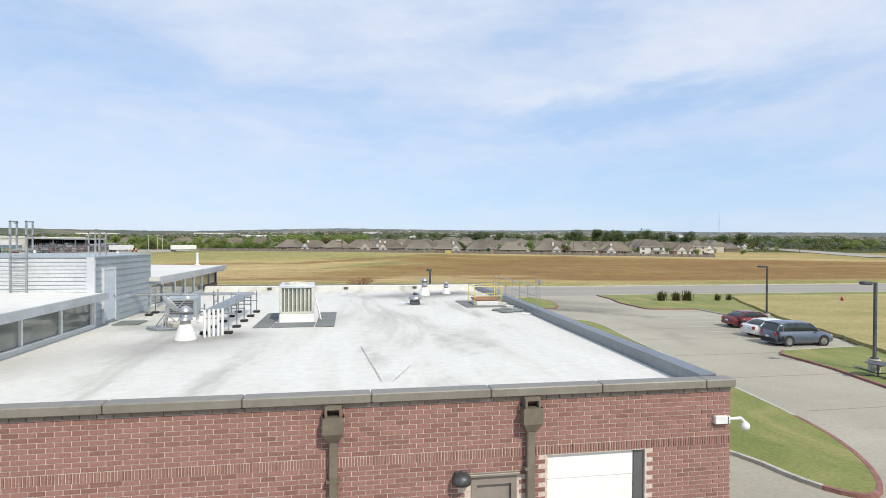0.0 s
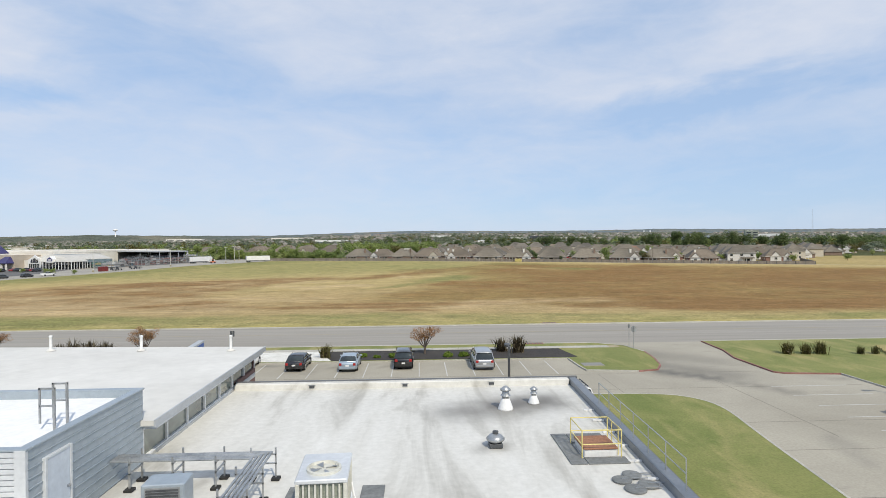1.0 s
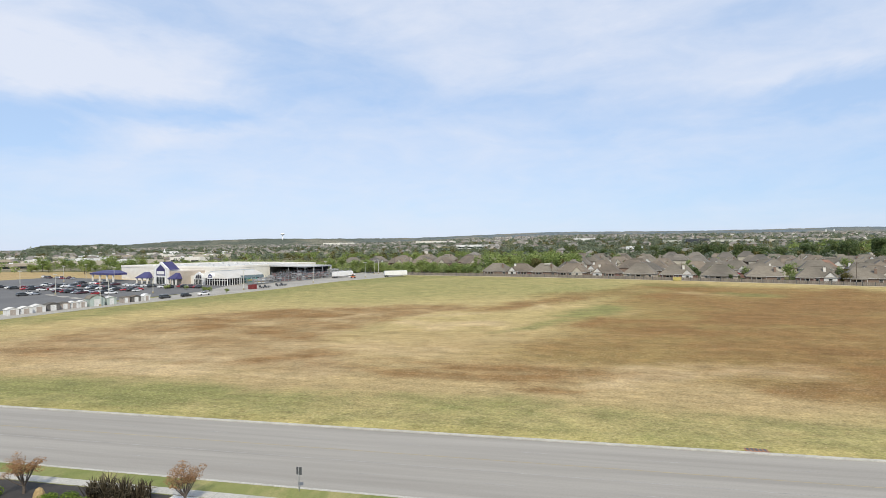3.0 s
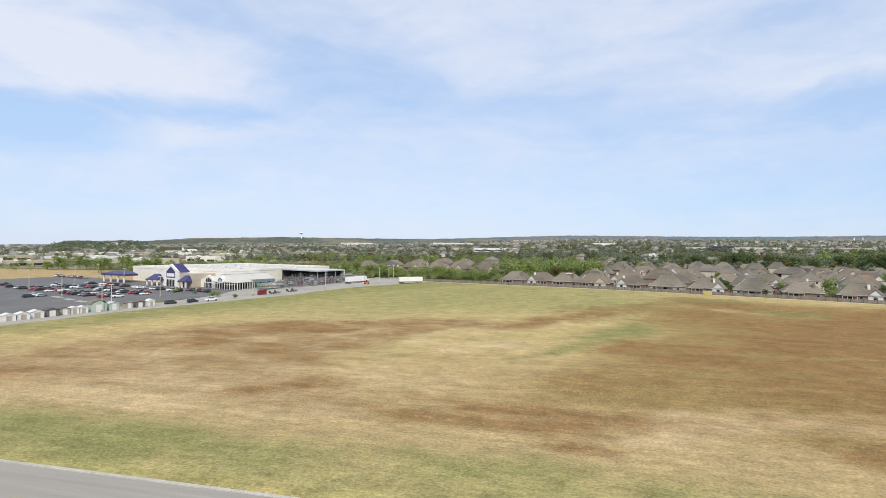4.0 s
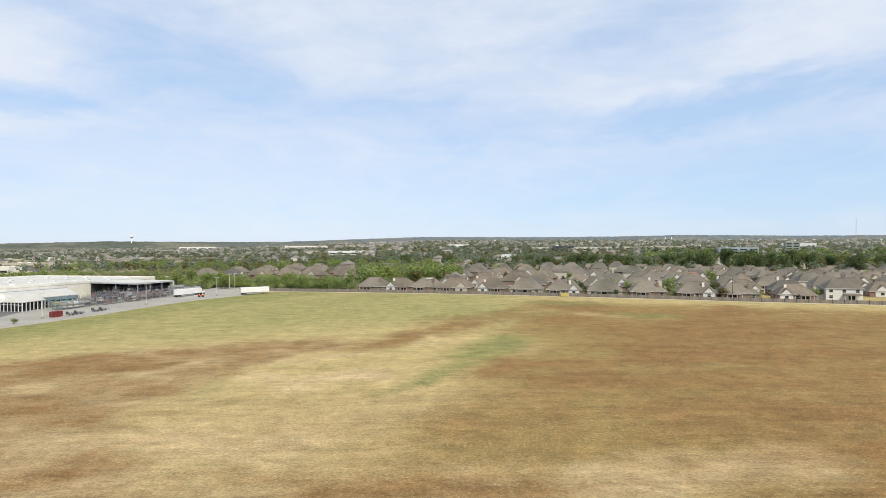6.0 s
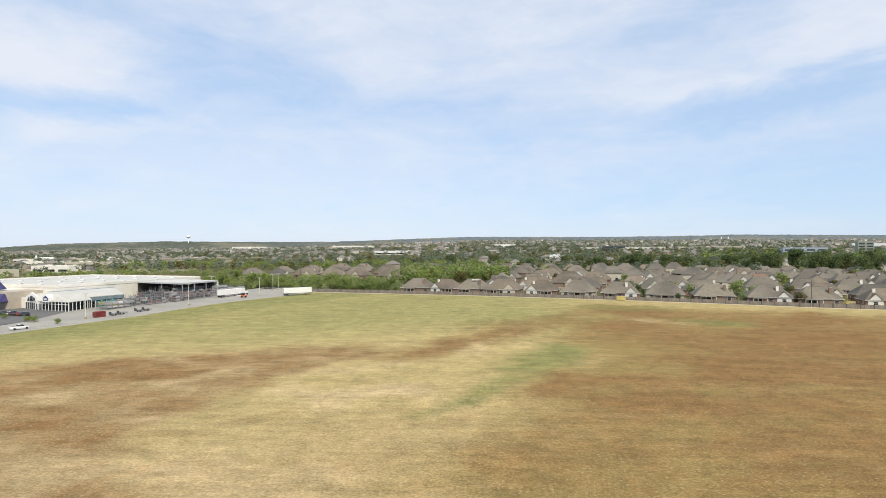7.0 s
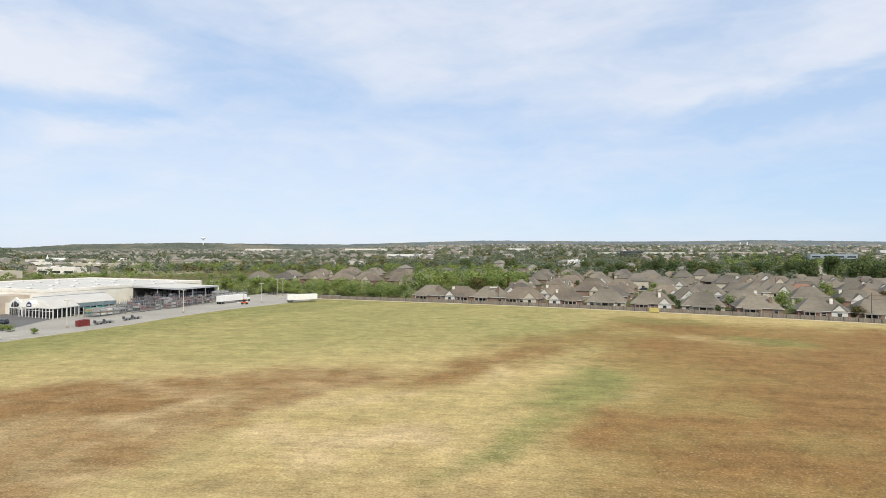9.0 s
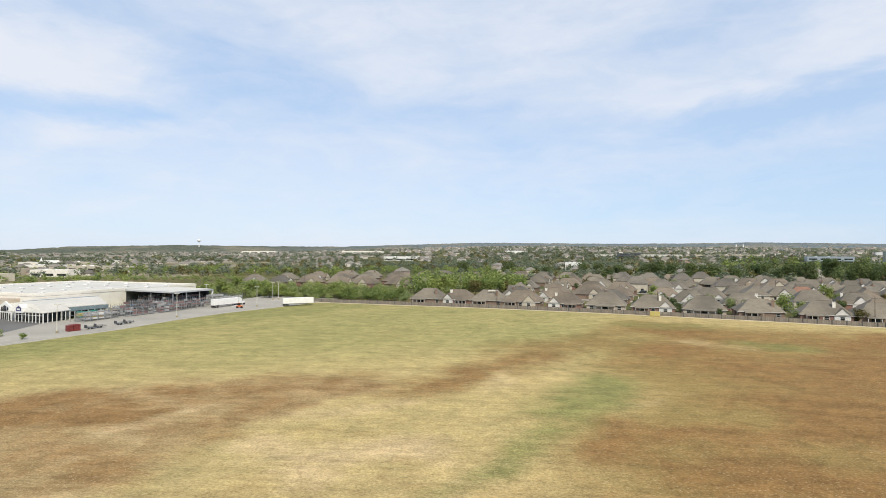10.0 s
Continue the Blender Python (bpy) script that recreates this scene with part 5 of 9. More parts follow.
hatch = thing("roof_hatch", "roof hatch with a yellow safety rail and rusty lid", "roof hatch", pose(-1.78, 17.95, ROOF_Z))
part("curb", Mesh().box(-0.62, -0.52, 0, 0.62, 0.75, 0.30, 0.03), WHITE_PAINT, hatch, "white curb")
part("lid", Mesh().box(-0.66, -0.56, 0.30, 0.66, 0.79, 0.38, 0.02), RUST, hatch, "rusty brown lid")
cage = ((-0.75, -0.65), (0.75, -0.65), (0.75, 0.9), (-0.75, 0.9))
for k, (x, y) in enumerate(cage):
    part("post", Mesh().tube((x, y, 0), (x, y, 1.08), 0.024), YELLOW, hatch)
    u, v = cage[(k + 1) % 4]
    for z in (0.55, 1.07):
        part("rail", Mesh().tube((x, y, z), (u, v, z), 0.022), YELLOW, hatch)
for y in (-0.3, 0.4):
    part("gate_post", Mesh().tube((0.75, y, 0.0), (0.75, y, 1.07), 0.02), YELLOW, hatch)
for x0, y0, x1, y1 in ((-3.1, 16.75, -2.45, 20.0), (-2.45, 16.75, -0.85, 17.4), (-2.45, 18.9, -0.95, 20.0)):
    solid("walkway_pad", Mesh().box(x0 + 0.02, y0 + 0.02, ROOF_Z + 0.01, x1 - 0.02, y1 - 0.02, ROOF_Z + 0.045, 0.01), WALKPAD, "grey rubber walkway pad round the roof hatch", "walkway pad", group="pads round the hatch")
rail = thing("guard_rail", "thin grey steel guard rail along the roof edge", "guard rail")
for i in range(7):
    y = 13.8 + 9.4 * i / 6
    part("post", Mesh().tube((east_x(y) - 0.2, y, 4.38), (east_x(y) - 0.2, y, 5.4), 0.022), GALV, rail)
    part("foot", Mesh().box(east_x(y) - 0.95, y - 0.05, ROOF_Z + 0.01, east_x(y) - 0.45, y + 0.05, ROOF_Z + 0.07), WHITE_PAINT, rail)
for z in (4.9, 5.38):
    part("rail", Mesh().tube((east_x(13.8) - 0.2, 13.8, z), (east_x(23.2) - 0.2, 23.2, z), 0.02), GALV, rail)
for x, y, r in ((-1.75, 15.35, 0.33), (-1.25, 15.75, 0.33), (-1.55, 14.65, 0.36), (-1.0, 14.95, 0.34)):
    d = thing("ballast_disc", "round dark rubber ballast pad on the roof", "ballast pad", pose(x, y, ROOF_Z + 0.02), "ballast pads by the guard rail")
    part("disc", Mesh().lathe((0, 0, 0), [(r, 0.0), (r, 0.04), (r - 0.05, 0.06), (0.05, 0.05)], 18), WALKPAD, d)
    part("tie", Mesh().box(0.0, -0.02, 0.05, 0.9, 0.02, 0.075), GALV, d)

rack = thing("pipe_rack", "galvanised refrigerant pipe rack on strut supports", "pipe rack", pose(0, 0, ROOF_Z))
for k in range(5):
    part("pipe", Mesh().tube((-18.9, 15.75 + 0.13 * k, 0.93), (-14.25 + 0.13 * k, 15.75 + 0.13 * k, 0.93), 0.045), GALV, rack)
    part("pipe", Mesh().tube((-14.25 + 0.13 * k, 15.75 + 0.13 * k, 0.93), (-14.25 + 0.13 * k, 9.2 + 0.1 * k, 0.93), 0.045), GALV, rack)
    part("riser", Mesh().tube((-14.25 + 0.13 * k, 9.2 + 0.1 * k, 0.97), (-14.25 + 0.13 * k, 9.2 + 0.1 * k, 0.0), 0.05), WHITE_PAINT, rack)
for x, y, along in ((-18.2, 16.0, 0), (-16.8, 16.0, 0), (-15.4, 16.0, 0), (-14.0, 16.2, 1), (-14.0, 14.6, 1), (-14.0, 13.0, 1), (-14.0, 11.4, 1), (-14.0, 9.9, 1)):
    w = 0.42
    ends = ((x, y - w), (x, y + w)) if along == 0 else ((x - w, y), (x + w, y))
    for u, v in ends:
        part("leg", Mesh().box(u - 0.025, v - 0.025, 0.05, u + 0.025, v + 0.025, 1.12), GALV, rack)
        part("foot_block", Mesh().box(u - 0.14, v - 0.14, 0.0, u + 0.14, v + 0.14, 0.09, 0.01), BLACK, rack)
    (a, b), (c, d) = ends
    for z in (0.55, 0.86):
        part("cross_bar", Mesh().box(min(a, c) - 0.025, min(b, d) - 0.025, z, max(a, c) + 0.025, max(b, d) + 0.025, z + 0.045), GALV, rack)
unit = thing("ventilation_unit", "small blue-grey ventilation unit with a louvred side", "ventilation unit", pose(-16.3, 14.1, ROOF_Z, 0, 0, 4))
part("casing", Mesh().box(-0.62, -0.42, 0.16, 0.62, 0.42, 1.0, 0.03), SIDING, unit)
part("louvre_frame", Mesh().box(-0.5, -0.45, 0.26, 0.5, -0.41, 0.92, 0.01), GALV, unit)
for k in range(7):
    part("louvre", Mesh().box(-0.46, -0.475, 0.30 + 0.085 * k, 0.46, -0.445, 0.35 + 0.085 * k), DARK_STEEL, unit)
part("curb", Mesh().box(-0.55, -0.36, 0.0, 0.55, 0.36, 0.16), WHITE_PAINT, unit)
dish = thing("satellite_dish", "white satellite dish on a ballasted roof mount", "satellite dish", pose(-16.2, 11.7, ROOF_Z, 0, 0, 128))
bowl = Mesh().lathe((0, 0, 0), [(0.02, 0.0), (0.18, 0.02), (0.32, 0.06), (0.42, 0.11), (0.44, 0.12), (0.42, 0.13), (0.31, 0.08), (0.16, 0.04)], 20)
part("bowl", bowl, WHITE_PAINT, dish, smooth=True, m=pose(0, 0, 0.85, 52, 0, 0))
part("feed_arm", Mesh().tube((0, -0.15, 0.55), (0, -0.72, 1.12), 0.02), GALV, dish)
part("feed_horn", Mesh().box(-0.05, -0.80, 1.08, 0.05, -0.68, 1.2, 0.01), WHITE_PAINT, dish)
part("mast", Mesh().tube((0, 0.1, 0.05), (0, 0.1, 0.85), 0.035), GALV, dish)
for a in (0.4, 2.5, 4.6):
    part("strut", Mesh().tube((0.5 * math.cos(a), 0.1 + 0.5 * math.sin(a), 0.05), (0, 0.1, 0.6), 0.018), GALV, dish)
part("base_frame", Mesh().box(-0.5, -0.42, 0.0, 0.5, 0.62, 0.05, 0.01), GALV, dish)
for x in (-0.36, -0.12, 0.12, 0.36):
    part("ballast_block", Mesh().box(x - 0.1, -0.4, 0.05, x + 0.1, 0.0, 0.2, 0.01), KERB, dish)
part("mat", Mesh().prism(smooth_loop([(-1.0, -0.6), (0.5, -0.9), (0.9, 0.2), (0.2, 0.9), (-0.9, 0.6)], 2), 0.0, 0.02), WALKPAD, dish, m=pose(0, 0, -0.004))
roof_vent("white conical plumbing vent beside the pipe rack", -14.75, 8.7, 1.2, 0.17)
roof_vent("small white plumbing vent on the roof", -15.3, 13.1, 0.6, 0.09)

# ---- vehicles ----
CAR_PAINT = {"white": paint("white_car_paint", rgb(0.72, 0.72, 0.71)), "silver": paint("silver_car_paint", rgb(0.40, 0.415, 0.43), 0.32, 0.55), "black": paint("black_car_paint", rgb(0.012, 0.012, 0.014)),
             "red": paint("red_car_paint", rgb(0.36, 0.018, 0.022)), "crimson": paint("crimson_car_paint", rgb(0.16, 0.008, 0.016)), "maroon": paint("maroon_car_paint", rgb(0.055, 0.010, 0.016)), "slate": paint("blue_grey_car_paint", rgb(0.115, 0.14, 0.19), 0.3, 0.4),
             "charcoal": paint("charcoal_car_paint", rgb(0.045, 0.047, 0.05), 0.3, 0.3), "pale_blue": paint("pale_blue_car_paint", rgb(0.36, 0.43, 0.50), 0.3, 0.4)}


def ring(y, z0, z1, w0, w1):
    """One cross-section of a body shell: sill, bulge at mid height, shoulder."""
    zm = z0 + 0.55 * (z1 - z0)
    return [(-w0 * 0.9, y, z0), (-w0, y, z0 + 0.12), (-w0, y, zm), (-w1, y, z1 - 0.03), (-w1 * 0.86, y, z1), (w1 * 0.86, y, z1), (w1, y, z1 - 0.03), (w0, y, zm), (w0, y, z0 + 0.12), (w0 * 0.9, y, z0)]


SHAPES = {   # length, half width, nose/hood/belt/deck heights, hood end, windscreen top, roof end, rear glass end, roof height, wheel radius
    "sedan": (4.75, 0.90, 0.68, 0.90, 0.97, 0.99, 1.05, 0.30, -1.15, -1.85, 1.44, 0.33),
    "hatch": (4.35, 0.89, 0.72, 0.93, 1.02, 1.02, 1.05, 0.35, -1.75, -2.08, 1.52, 0.32),
    "suv": (4.70, 0.94, 0.80, 1.06, 1.12, 1.12, 1.10, 0.45, -1.95, -2.26, 1.74, 0.37),
    "van": (5.05, 0.98, 0.78, 1.02, 1.08, 1.08, 1.55, 0.65, -2.15, -2.44, 1.76, 0.35),
    "pickup": (5.60, 0.99, 0.86, 1.14, 1.16, 1.16, 1.25, 0.65, -0.45, -0.75, 1.84, 0.40),
}


def car(kind, colour, label, at, rack_on_roof=False, group="", name="car", detail=True):
    """A parked vehicle, nose along +y, standing on z = 0."""
    L, W, zn, zh, zb, zd, yh, yw, yr, yg, zr, r = SHAPES[kind]
    h = L / 2
    t = thing(name, label, "car" if kind != "pickup" else "pickup truck", at, group)
    body = Mesh().loft([ring(-h, 0.42, zd - 0.10, W * 0.86, W * 0.80), ring(-h + 0.12, 0.28, zd, W * 0.96, W * 0.88), ring(-h + 0.6, 0.22, zd + 0.01, W, W * 0.93), ring(yg, 0.20, zd + 0.01, W, W * 0.94), ring(yr, 0.20, zb, W, W * 0.94),
                        ring(yw, 0.20, zb, W, W * 0.94), ring(yh, 0.20, zb - 0.03, W, W * 0.93), ring(h - 0.75, 0.22, zh - 0.04, W * 0.99, W * 0.88), ring(h - 0.2, 0.26, zn + 0.06, W * 0.92, W * 0.78), ring(h, 0.36, zn - 0.08, W * 0.78, W * 0.66)])
    bodyp = part("body", body, CAR_PAINT[colour], t, smooth=True)
    wi = W * 0.91

    def section(y, z, top):
        """Half a greenhouse section: belt, side, cant rail, roof."""
        k = (z - zb) / (zr - zb)
        half = [(wi, zb - 0.03), (wi * (1 - 0.05 * k), zb + 0.5 * (z - zb)), (wi * (1 - 0.13 * k) * top, zb + 0.88 * (z - zb)), (wi * (1 - 0.24 * k) * top, z - 0.015 * k), (wi * 0.4 * top, z + 0.02 * k)]
        return [(-x, y, q) for x, q in half] + [(x, y, q) for x, q in half[::-1]]

    stations = [(yg, zb + 0.01, 1.0), (yg + 0.5 * (yr - yg), zb + 0.60 * (zr - zb), 0.98), (yr, zr - 0.05, 0.97), (yr + 0.3 * (yw - yr), zr, 0.98), (yr + 0.7 * (yw - yr), zr, 0.98), (yw, zr - 0.05, 0.96), (yw + 0.5 * (yh - yw), zb + 0.55 * (zr - zb), 0.96), (yh, zb + 0.01, 0.95)]
    if kind == "pickup":
        part("bed_floor", Mesh().box(-W * 0.78, -h + 0.14, zd - 0.02, W * 0.78, yg - 0.1, zd + 0.02), BLACK, bodyp, "black cargo bed")
        for x in (-W * 0.86, W * 0.86):
            part("bed_rail", Mesh().box(x - 0.07, -h + 0.1, zd - 0.02, x + 0.07, yg, zd + 0.10, 0.02), CAR_PAINT[colour], bodyp)
        part("tailgate", Mesh().box(-W * 0.8, -h + 0.02, zd - 0.3, W * 0.8, -h + 0.12, zd + 0.10, 0.02), CAR_PAINT[colour], bodyp)
    part("window_glass", Mesh().loft([section(*s) for s in stations]), GLASS_DARK, t, "dark tinted window glass", smooth=True)
    q = wi * 0.84
    skin = [(yr - 0.10, zr - 0.085, 0.97)] + stations[2:6] + [(yw + 0.08, zr - 0.085, 0.95)]
    rings = []
    for y, z, top in skin:
        ring_ = section(y, z, top)[2:8]
        rings.append([(x * 1.012, yy, zz + 0.014) for x, yy, zz in ring_] + [(x * 0.97, yy, zz - 0.02) for x, yy, zz in ring_[::-1]])
    roofp = part("roof", Mesh().loft(rings), CAR_PAINT[colour], t, smooth=True)
    for sx in (-1, 1):
        for (y0, y1) in ((yh, yw), (yg, yr)) if detail else ():
            part("pillar", Mesh().tube((sx * wi * 0.99, y0, zb - 0.01), (sx * q * 0.985, y1, zr - 0.07), 0.05, n=6), CAR_PAINT[colour], t)
        ym = 0.5 * (yw + yr) + 0.1
        if detail:
            part("pillar", Mesh().tube((sx * wi * 0.985, ym, zb - 0.02), (sx * q * 1.03, ym, zr - 0.10), 0.035, n=6), BLACK, t)
        if kind in ("suv", "van") and detail:
            part("pillar", Mesh().tube((sx * wi * 0.985, ym - 1.15, zb - 0.02), (sx * q * 1.03, ym - 1.15, zr - 0.10), 0.045, n=6), CAR_PAINT[colour], t)
        for y in (h - 0.93, -h + 0.98):
            wheel = part("wheel", Mesh().tube((sx * (W - 0.22), y, r), (sx * (W + 0.012), y, r), r, n=18 if detail else 10), BLACK, t, "black tyre")
            if detail:
                part("rim", Mesh().tube((sx * (W - 0.03), y, r), (sx * (W + 0.022), y, r), r * 0.68, n=14), CHROME, wheel, "alloy rim")
                part("wheel_arch", Mesh().tube((sx * (W - 0.10), y, r + 0.02), (sx * (W + 0.004), y, r + 0.02), r * 1.17, n=18), BLACK, bodyp)
        if not detail:
            continue
        part("headlight", Mesh().box(sx * W * 0.52, h - 0.24, zn - 0.16, sx * W * 0.80, h - 0.05, zn - 0.0, 0.03), LENS, t)
        part("tail_light", Mesh().box(sx * W * 0.58, -h - 0.015, zd - 0.34, sx * W * 0.88, -h + 0.14, zd - 0.08, 0.03), TAIL, t, "red tail light")
        part("mirror", Mesh().box(sx * W * 0.98, yh - 0.35, zb + 0.0, sx * (W + 0.2), yh - 0.2, zb + 0.14, 0.03), CAR_PAINT[colour], t)
    if not detail:
        return t
    part("rear_bumper", Mesh().box(-W * 0.88, -h - 0.06, 0.34, W * 0.88, -h + 0.1, 0.56, 0.05), BLACK if kind in ("suv", "pickup") else CAR_PAINT[colour], t)
    part("front_bumper", Mesh().box(-W * 0.74, h - 0.16, 0.28, W * 0.74, h + 0.04, 0.48, 0.05), CAR_PAINT[colour], t)
    part("rear_plate", Mesh().box(-0.16, -h - 0.075, 0.60, 0.16, -h - 0.02, 0.74), WHITE_PAINT, t)
    if rack_on_roof:
        for sx in (-1, 1):
            part("roof_rail", Mesh().box(sx * q * 0.82 - 0.025, yr + 0.1, zr + 0.02, sx * q * 0.82 + 0.025, yw - 0.15, zr + 0.08), BLACK, roofp)
        for k in range(4):
            y = yr + 0.3 + k * (yw - yr - 0.7) / 3
            part("cross_bar", Mesh().box(-q * 0.82, y - 0.02, zr + 0.05, q * 0.82, y + 0.02, zr + 0.085), CHROME, roofp)
    return t


FRONT = "cars in the front row"
car("sedan", "black", "black sedan parked nose-in beside the mulch bed", pose(-54.2, 52.4, 0), group=FRONT)
car("sedan", "red", "bright red sedan parked beside the motorcycle", pose(-44.7, 52.5, 0), group=FRONT)
car("sedan", "silver", "silver sedan parked between red and blue-grey cars", pose(-42.1, 52.6, 0), group=FRONT)
car("van", "slate", "blue-grey minivan parked nose-in to the bed", pose(-39.35, 52.9, 0), group=FRONT)
car("sedan", "white", "white sedan parked beside the dark pickup", pose(-36.75, 53.0, 0), group=FRONT)
car("pickup", "charcoal", "charcoal pickup truck parked beside the monument sign", pose(-34.15, 53.4, 0), group=FRONT)
car("van", "white", "white minivan with black roof rails and racks", pose(-25.9, 52.6, 0), True, group=FRONT)
car("sedan", "black", "black sedan parked before the white gravel", pose(-20.55, 52.4, 0), group=FRONT)
car("sedan", "pale_blue", "pale blue-silver sedan parked by the mulch bed", pose(-15.4, 51.9, 0), group=FRONT)
car("suv", "black", "black crossover parked under the rust-leaved tree", pose(-10.1, 52.6, 0), group=FRONT)
car("van", "silver", "silver minivan parked by the spiky grasses", pose(-2.3, 51.9, 0), group=FRONT)
BACK = "cars behind the building"
car("suv", "white", "white four-wheel drive with a roof rack behind the wing", pose(-21.6, 38.6, 0), True, group=BACK)
car("van", "white", "white van parked beside the black pickup", pose(-13.5, 37.9, 0), group=BACK)
car("pickup", "black", "black pickup truck with an open bed", pose(-10.75, 38.3, 0), group=BACK)
car("hatch", "pale_blue", "pale blue hatchback parked by the lamp post", pose(-2.5, 37.6, 0), group=BACK)
car("pickup", "red", "bright red pickup truck with a covered bed", pose(0.15, 38.0, 0), group=BACK)
car("suv", "white", "white crossover parked at the end of the row", pose(3.05, 38.1, 0), True, group=BACK)
SIDE = "cars on the side lot"
car("sedan", "crimson", "dark red sports sedan parked nose to the verge", pose(26.9, 33.1, 0, 0, 0, -90), group=SIDE)
car("sedan", "white", "white sedan parked between red and blue-grey cars", pose(25.0, 28.2, 0, 0, 0, -90), group=SIDE)
car("suv", "slate", "blue-grey crossover parked at the kerb", pose(24.0, 24.7, 0, 0, 0, -93), group=SIDE)

bike = thing("motorcycle", "dark touring motorcycle leaning on its stand", "motorcycle", pose(-47.2, 52.0, 0, 0, 8, 12))
for y in (-0.78, 0.78):
    w = part("wheel", Mesh().tube((-0.07, y, 0.32), (0.07, y, 0.32), 0.32, n=18), BLACK, bike)
    part("rim", Mesh().tube((-0.08, y, 0.32), (0.08, y, 0.32), 0.2, n=14), CHROME, w)
part("engine", Mesh().box(-0.2, -0.25, 0.25, 0.2, 0.3, 0.62, 0.06), CHROME, bike)
part("tank", Mesh().loft([[(-0.10, -0.1, 0.7), (-0.14, -0.1, 0.85), (0.14, -0.1, 0.85), (0.10, -0.1, 0.7)], [(-0.16, 0.2, 0.68), (-0.18, 0.2, 0.95), (0.18, 0.2, 0.95), (0.16, 0.2, 0.68)], [(-0.08, 0.5, 0.75), (-0.1, 0.5, 0.95), (0.1, 0.5, 0.95), (0.08, 0.5, 0.75)]]), CAR_PAINT["slate"], bike, smooth=True)
part("seat", Mesh().box(-0.16, -0.75, 0.7, 0.16, -0.08, 0.82, 0.05), BLACK, bike)
for x in (-0.28, 0.28):
    part("pannier", Mesh().box(x - 0.12, -0.95, 0.38, x + 0.12, -0.4, 0.75, 0.05), CAR_PAINT["black"], bike)
part("fork", Mesh().tube((-0.1, 0.78, 0.32), (-0.1, 0.48, 1.0), 0.03).tube((0.1, 0.78, 0.32), (0.1, 0.48, 1.0), 0.03), CHROME, bike)
part("handlebar", Mesh().tube((-0.4, 0.35, 1.05), (0.4, 0.35, 1.05), 0.02).box(-0.14, 0.5, 0.85, 0.14, 0.62, 1.1, 0.04), CHROME, bike)
part("windscreen", Mesh().box(-0.2, 0.5, 1.05, 0.2, 0.53, 1.35, 0.01), GLASS_DARK, bike)


# ---- planting and street furniture of the front lot ----
def leaf_cloud(rng, blobs, count, size, up=0.75):
    """Many small leaf clumps, scattered in a handful of uneven blobs."""
    m = Mesh()
    weights = [b[3] ** 2 for b in blobs]
    for _ in range(count):
        cx, cy, cz, r, sz = rng.choices(blobs, weights)[0]
        d = Vector((rng.gauss(0, 1), rng.gauss(0, 1), rng.gauss(0, 1))).normalized()
        q = r * rng.uniform(0.76, 1.08)
        c = Vector((cx, cy, cz)) + Vector((d.x * q, d.y * q, d.z * q * sz))
        nrm = (d + Vector((rng.gauss(0, 0.4), rng.gauss(0, 0.4), rng.gauss(0, 0.4) + up))).normalized()
        u = nrm.orthogonal().normalized()
        w = nrm.cross(u)
        a = rng.uniform(0, 6.28)
        u, w = u * math.cos(a) + w * math.sin(a), w * math.cos(a) - u * math.sin(a)
        s, k = size * rng.uniform(0.55, 1.25), rng.uniform(0.5, 0.9)
        m.add([c - u * s, c - w * s * k + nrm * s * 0.12, c + u * s, c + w * s * k - nrm * s * 0.2], [(0, 1, 2), (0, 2, 3)])
    return m


def branches(rng, height, r, spread, count, low=0.25):
    """A tapered trunk with limbs."""
    m = Mesh()
    lean = Vector((rng.uniform(-0.05, 0.05), rng.uniform(-0.05, 0.05), 1))
    pts = [Vector((0, 0, -0.15)), lean * height * 0.3, lean * height * 0.6 + Vector((rng.uniform(-0.04, 0.04) * height, 0, 0)), lean * height * 0.88]
    for k in range(3):
        m.tube(pts[k], pts[k + 1], r * (1 - 0.3 * k), r * (0.7 - 0.3 * k), 7)
    ends = []
    for i in range(count):
        f = rng.uniform(low, 0.85)
        s = lean * height * f
        a = i * 2.4 + rng.uniform(-0.4, 0.4)
        e = s + Vector((math.cos(a) * spread * rng.uniform(0.5, 1), math.sin(a) * spread * rng.uniform(0.5, 1), height * rng.uniform(0.15, 0.38)))
        m.tube(s, e, r * 0.4 * (1.1 - f), r * 0.10, 5)
        ends.append(e)
    return m, ends


rng = random.Random(11)


